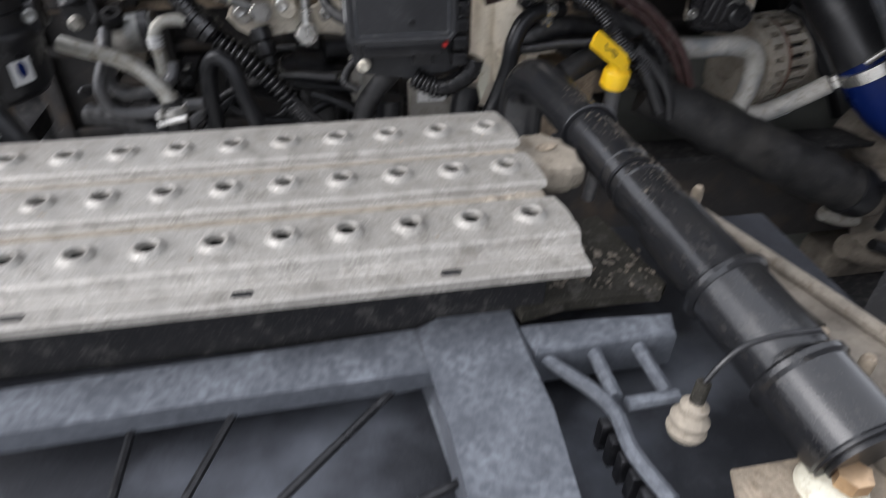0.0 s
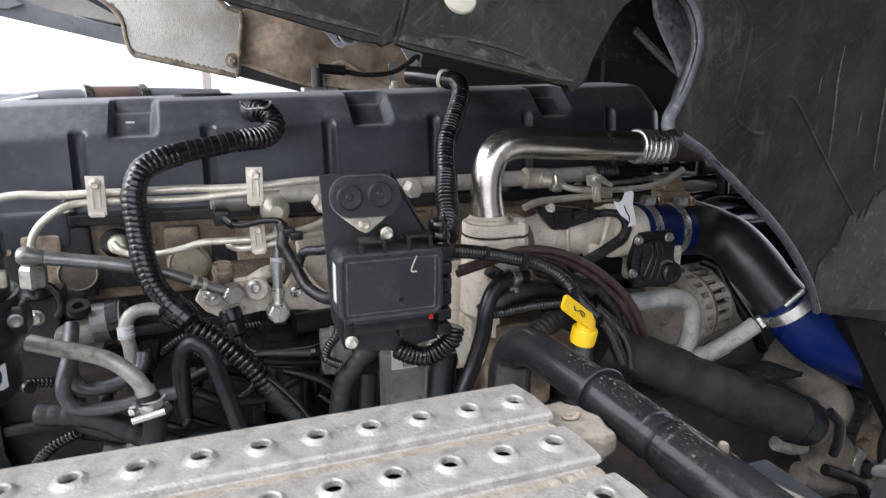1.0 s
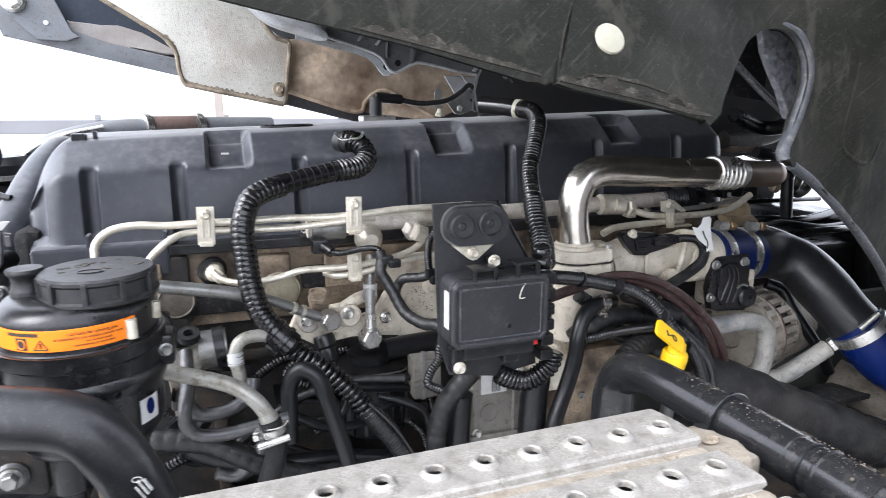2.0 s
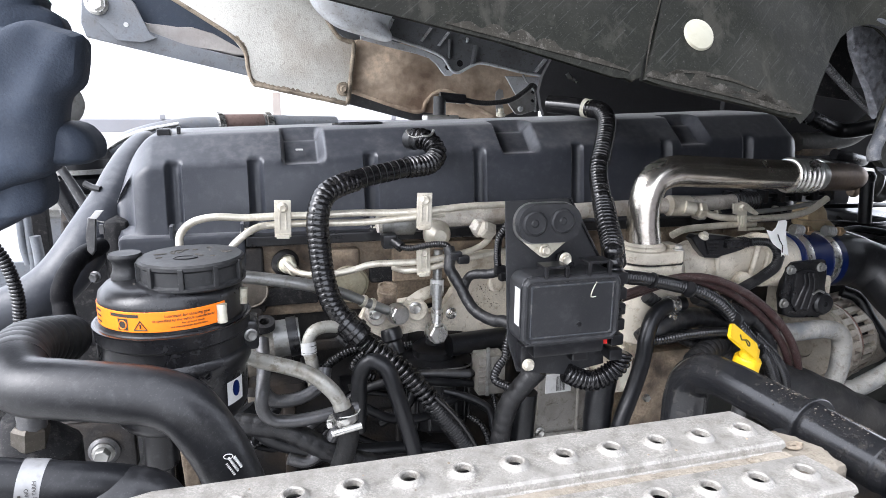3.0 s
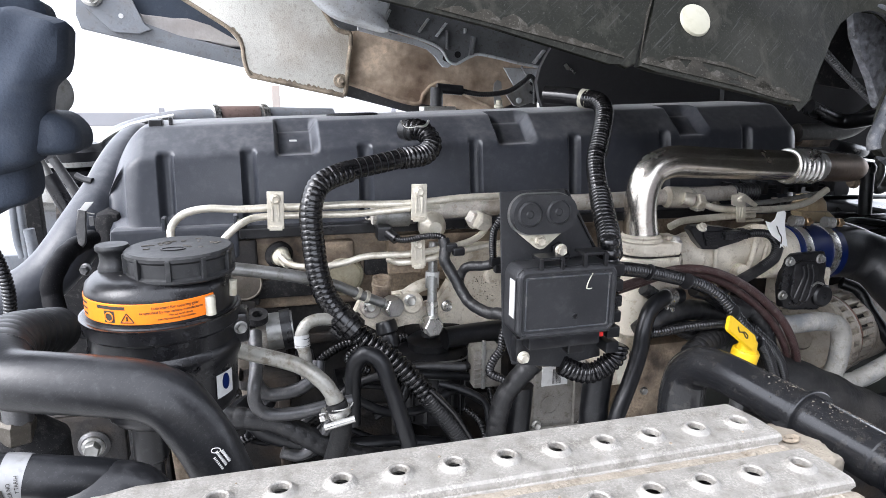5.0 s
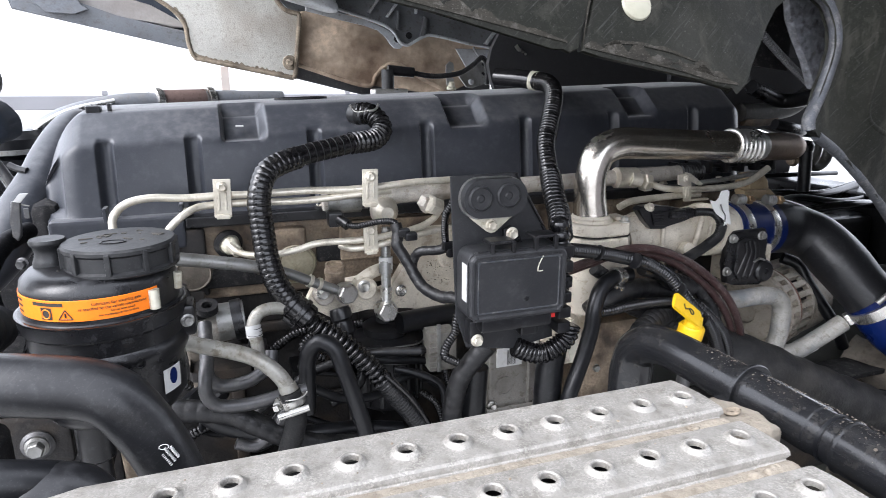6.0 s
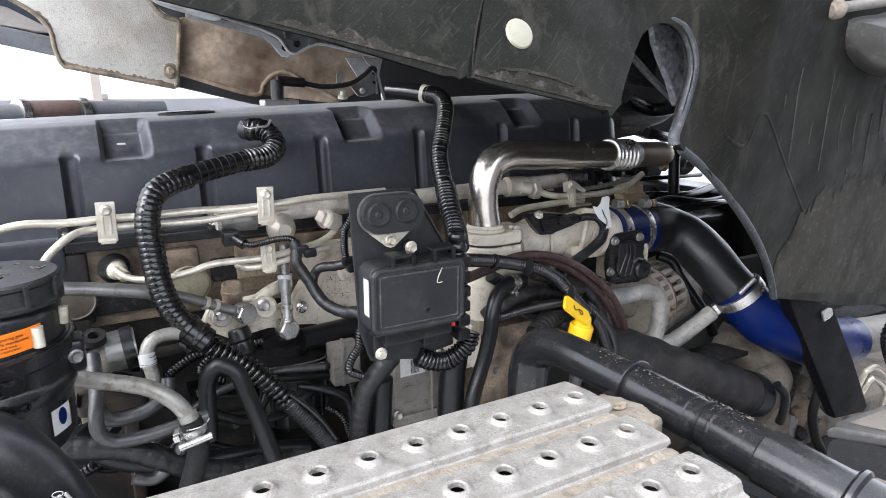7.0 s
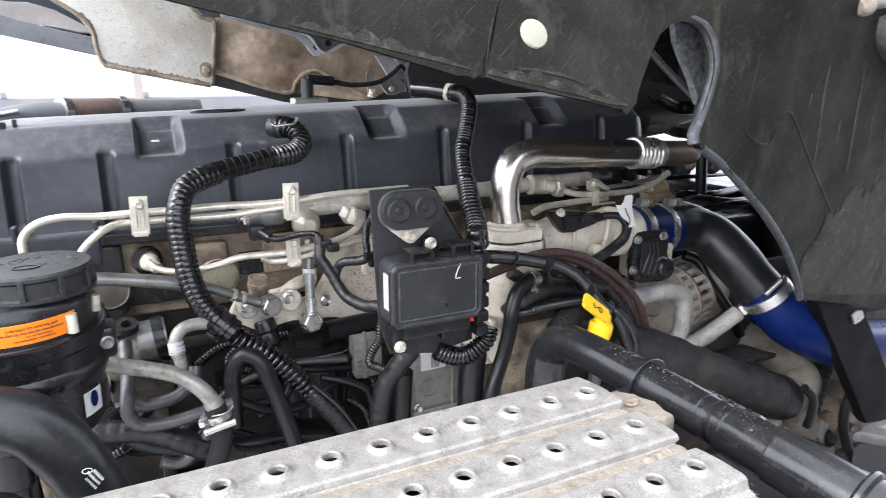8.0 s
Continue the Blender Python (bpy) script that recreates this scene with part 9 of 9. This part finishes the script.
kn = thing("wing_nut", "dusty cream nut on a threaded bolt with cable", "nut", (0.078, -0.322, 1.2))
part("nut", lathe([(0.0, 0.0), (0.013, 0.0), (0.015, 0.005), (0.013, 0.009), (0.0135, 0.010), (0.0145, 0.015), (0.011, 0.020), (0.010, 0.021), (0.0105, 0.027), (0.006, 0.031), (0, 0.031)], (0.08, -0.32, 1.2), (0.1, 0.1, 1), 20), TAN, kn)
part("thread", tube([(0.083, -0.317, 1.229), (0.086, -0.314, 1.247)], 0.0055, 12, wave=(0.003, 0.0008)), SMEAR, kn)
part("cable", tube([(0.085, -0.314, 1.242), (0.096, -0.312, 1.262), (0.112, -0.309, 1.274), (0.135, -0.310, 1.281), (0.165, -0.311, 1.282)], 0.002, 8), BLACK, kn)
lg = thing("fender_ledge", "dusty grey-brown body ledge beside the intake pipe", "ledge", (0.285, -0.163, 1.2))
part("ledge", sheet([(0.206, -0.023), (0.215, -0.071), (0.252, -0.183), (0.281, -0.289), (0.288, -0.337), (0.213, -0.416), (0.197, -0.367), (0.187, -0.315), (0.187, -0.241), (0.181, -0.136), (0.177, -0.042)], 0.03, flat(1.22), 0.008), DIRTCAST, lg)
part("ridge", tube([(0.204, -0.062, 1.225), (0.23, -0.14, 1.225), (0.262, -0.24, 1.225), (0.285, -0.32, 1.225)], 0.007, 10), DIRTCAST, lg)
part("inner_strip", tube([(0.190, -0.06, 1.224), (0.205, -0.16, 1.224), (0.225, -0.26, 1.224)], 0.006, 10), SMEAR, lg)
for p in [(0.213, -0.069, 1.225), (0.204, -0.281, 1.225), (0.22, -0.312, 1.225)]:
    part("stud", lathe([(0.006, 0), (0.006, 0.018), (0.004, 0.022), (0, 0.022)], p, (0, 0, 1), 10), MUD, lg)
bpz = thing("mounting_plate", "beige bracket plate with a rusty nut", "bracket", (0.153, -0.373, 1.2))
part("plate", sheet([(0.098, -0.354), (0.18, -0.354), (0.244, -0.356), (0.202, -0.441), (0.074, -0.418)], 0.006, flat(1.20), 0.002), MUD, bpz)
part("washer", lathe([(0.024, 0), (0.022, 0.005), (0.015, 0.009), (0, 0.009)], (0.157, -0.38, 1.2), (0, 0, 1), 28), CREAM, bpz)
part("rusty_nut", lathe([(0.012, 0.008), (0.012, 0.02), (0, 0.022)], (0.161, -0.385, 1.205), (0, 0, 1), 6), BRASS, bpz)

rng = random.Random(31)
crumbs = bmesh.new()
for k in range(160):
    p = Vector((0.007, -0.137, 1.222)).lerp(Vector((0.125, -0.165, 1.222)), rng.random()) + Vector((0, rng.uniform(-0.03, 0.035), 0))
    r = abs(rng.gauss(0.0008, 0.0012)) + 0.0004
    lathe([(r * rng.uniform(0.6, 1.5), 0), (r * 0.8, r * 0.4), (0, r * 0.5)], p, (rng.uniform(-0.6, 0.6), rng.uniform(-0.6, 0.6), 1), 5, crumbs)
tagged(part("debris", crumbs, GRIT, fr_, "dry leaf crumbs and grit"), kind="stuff")
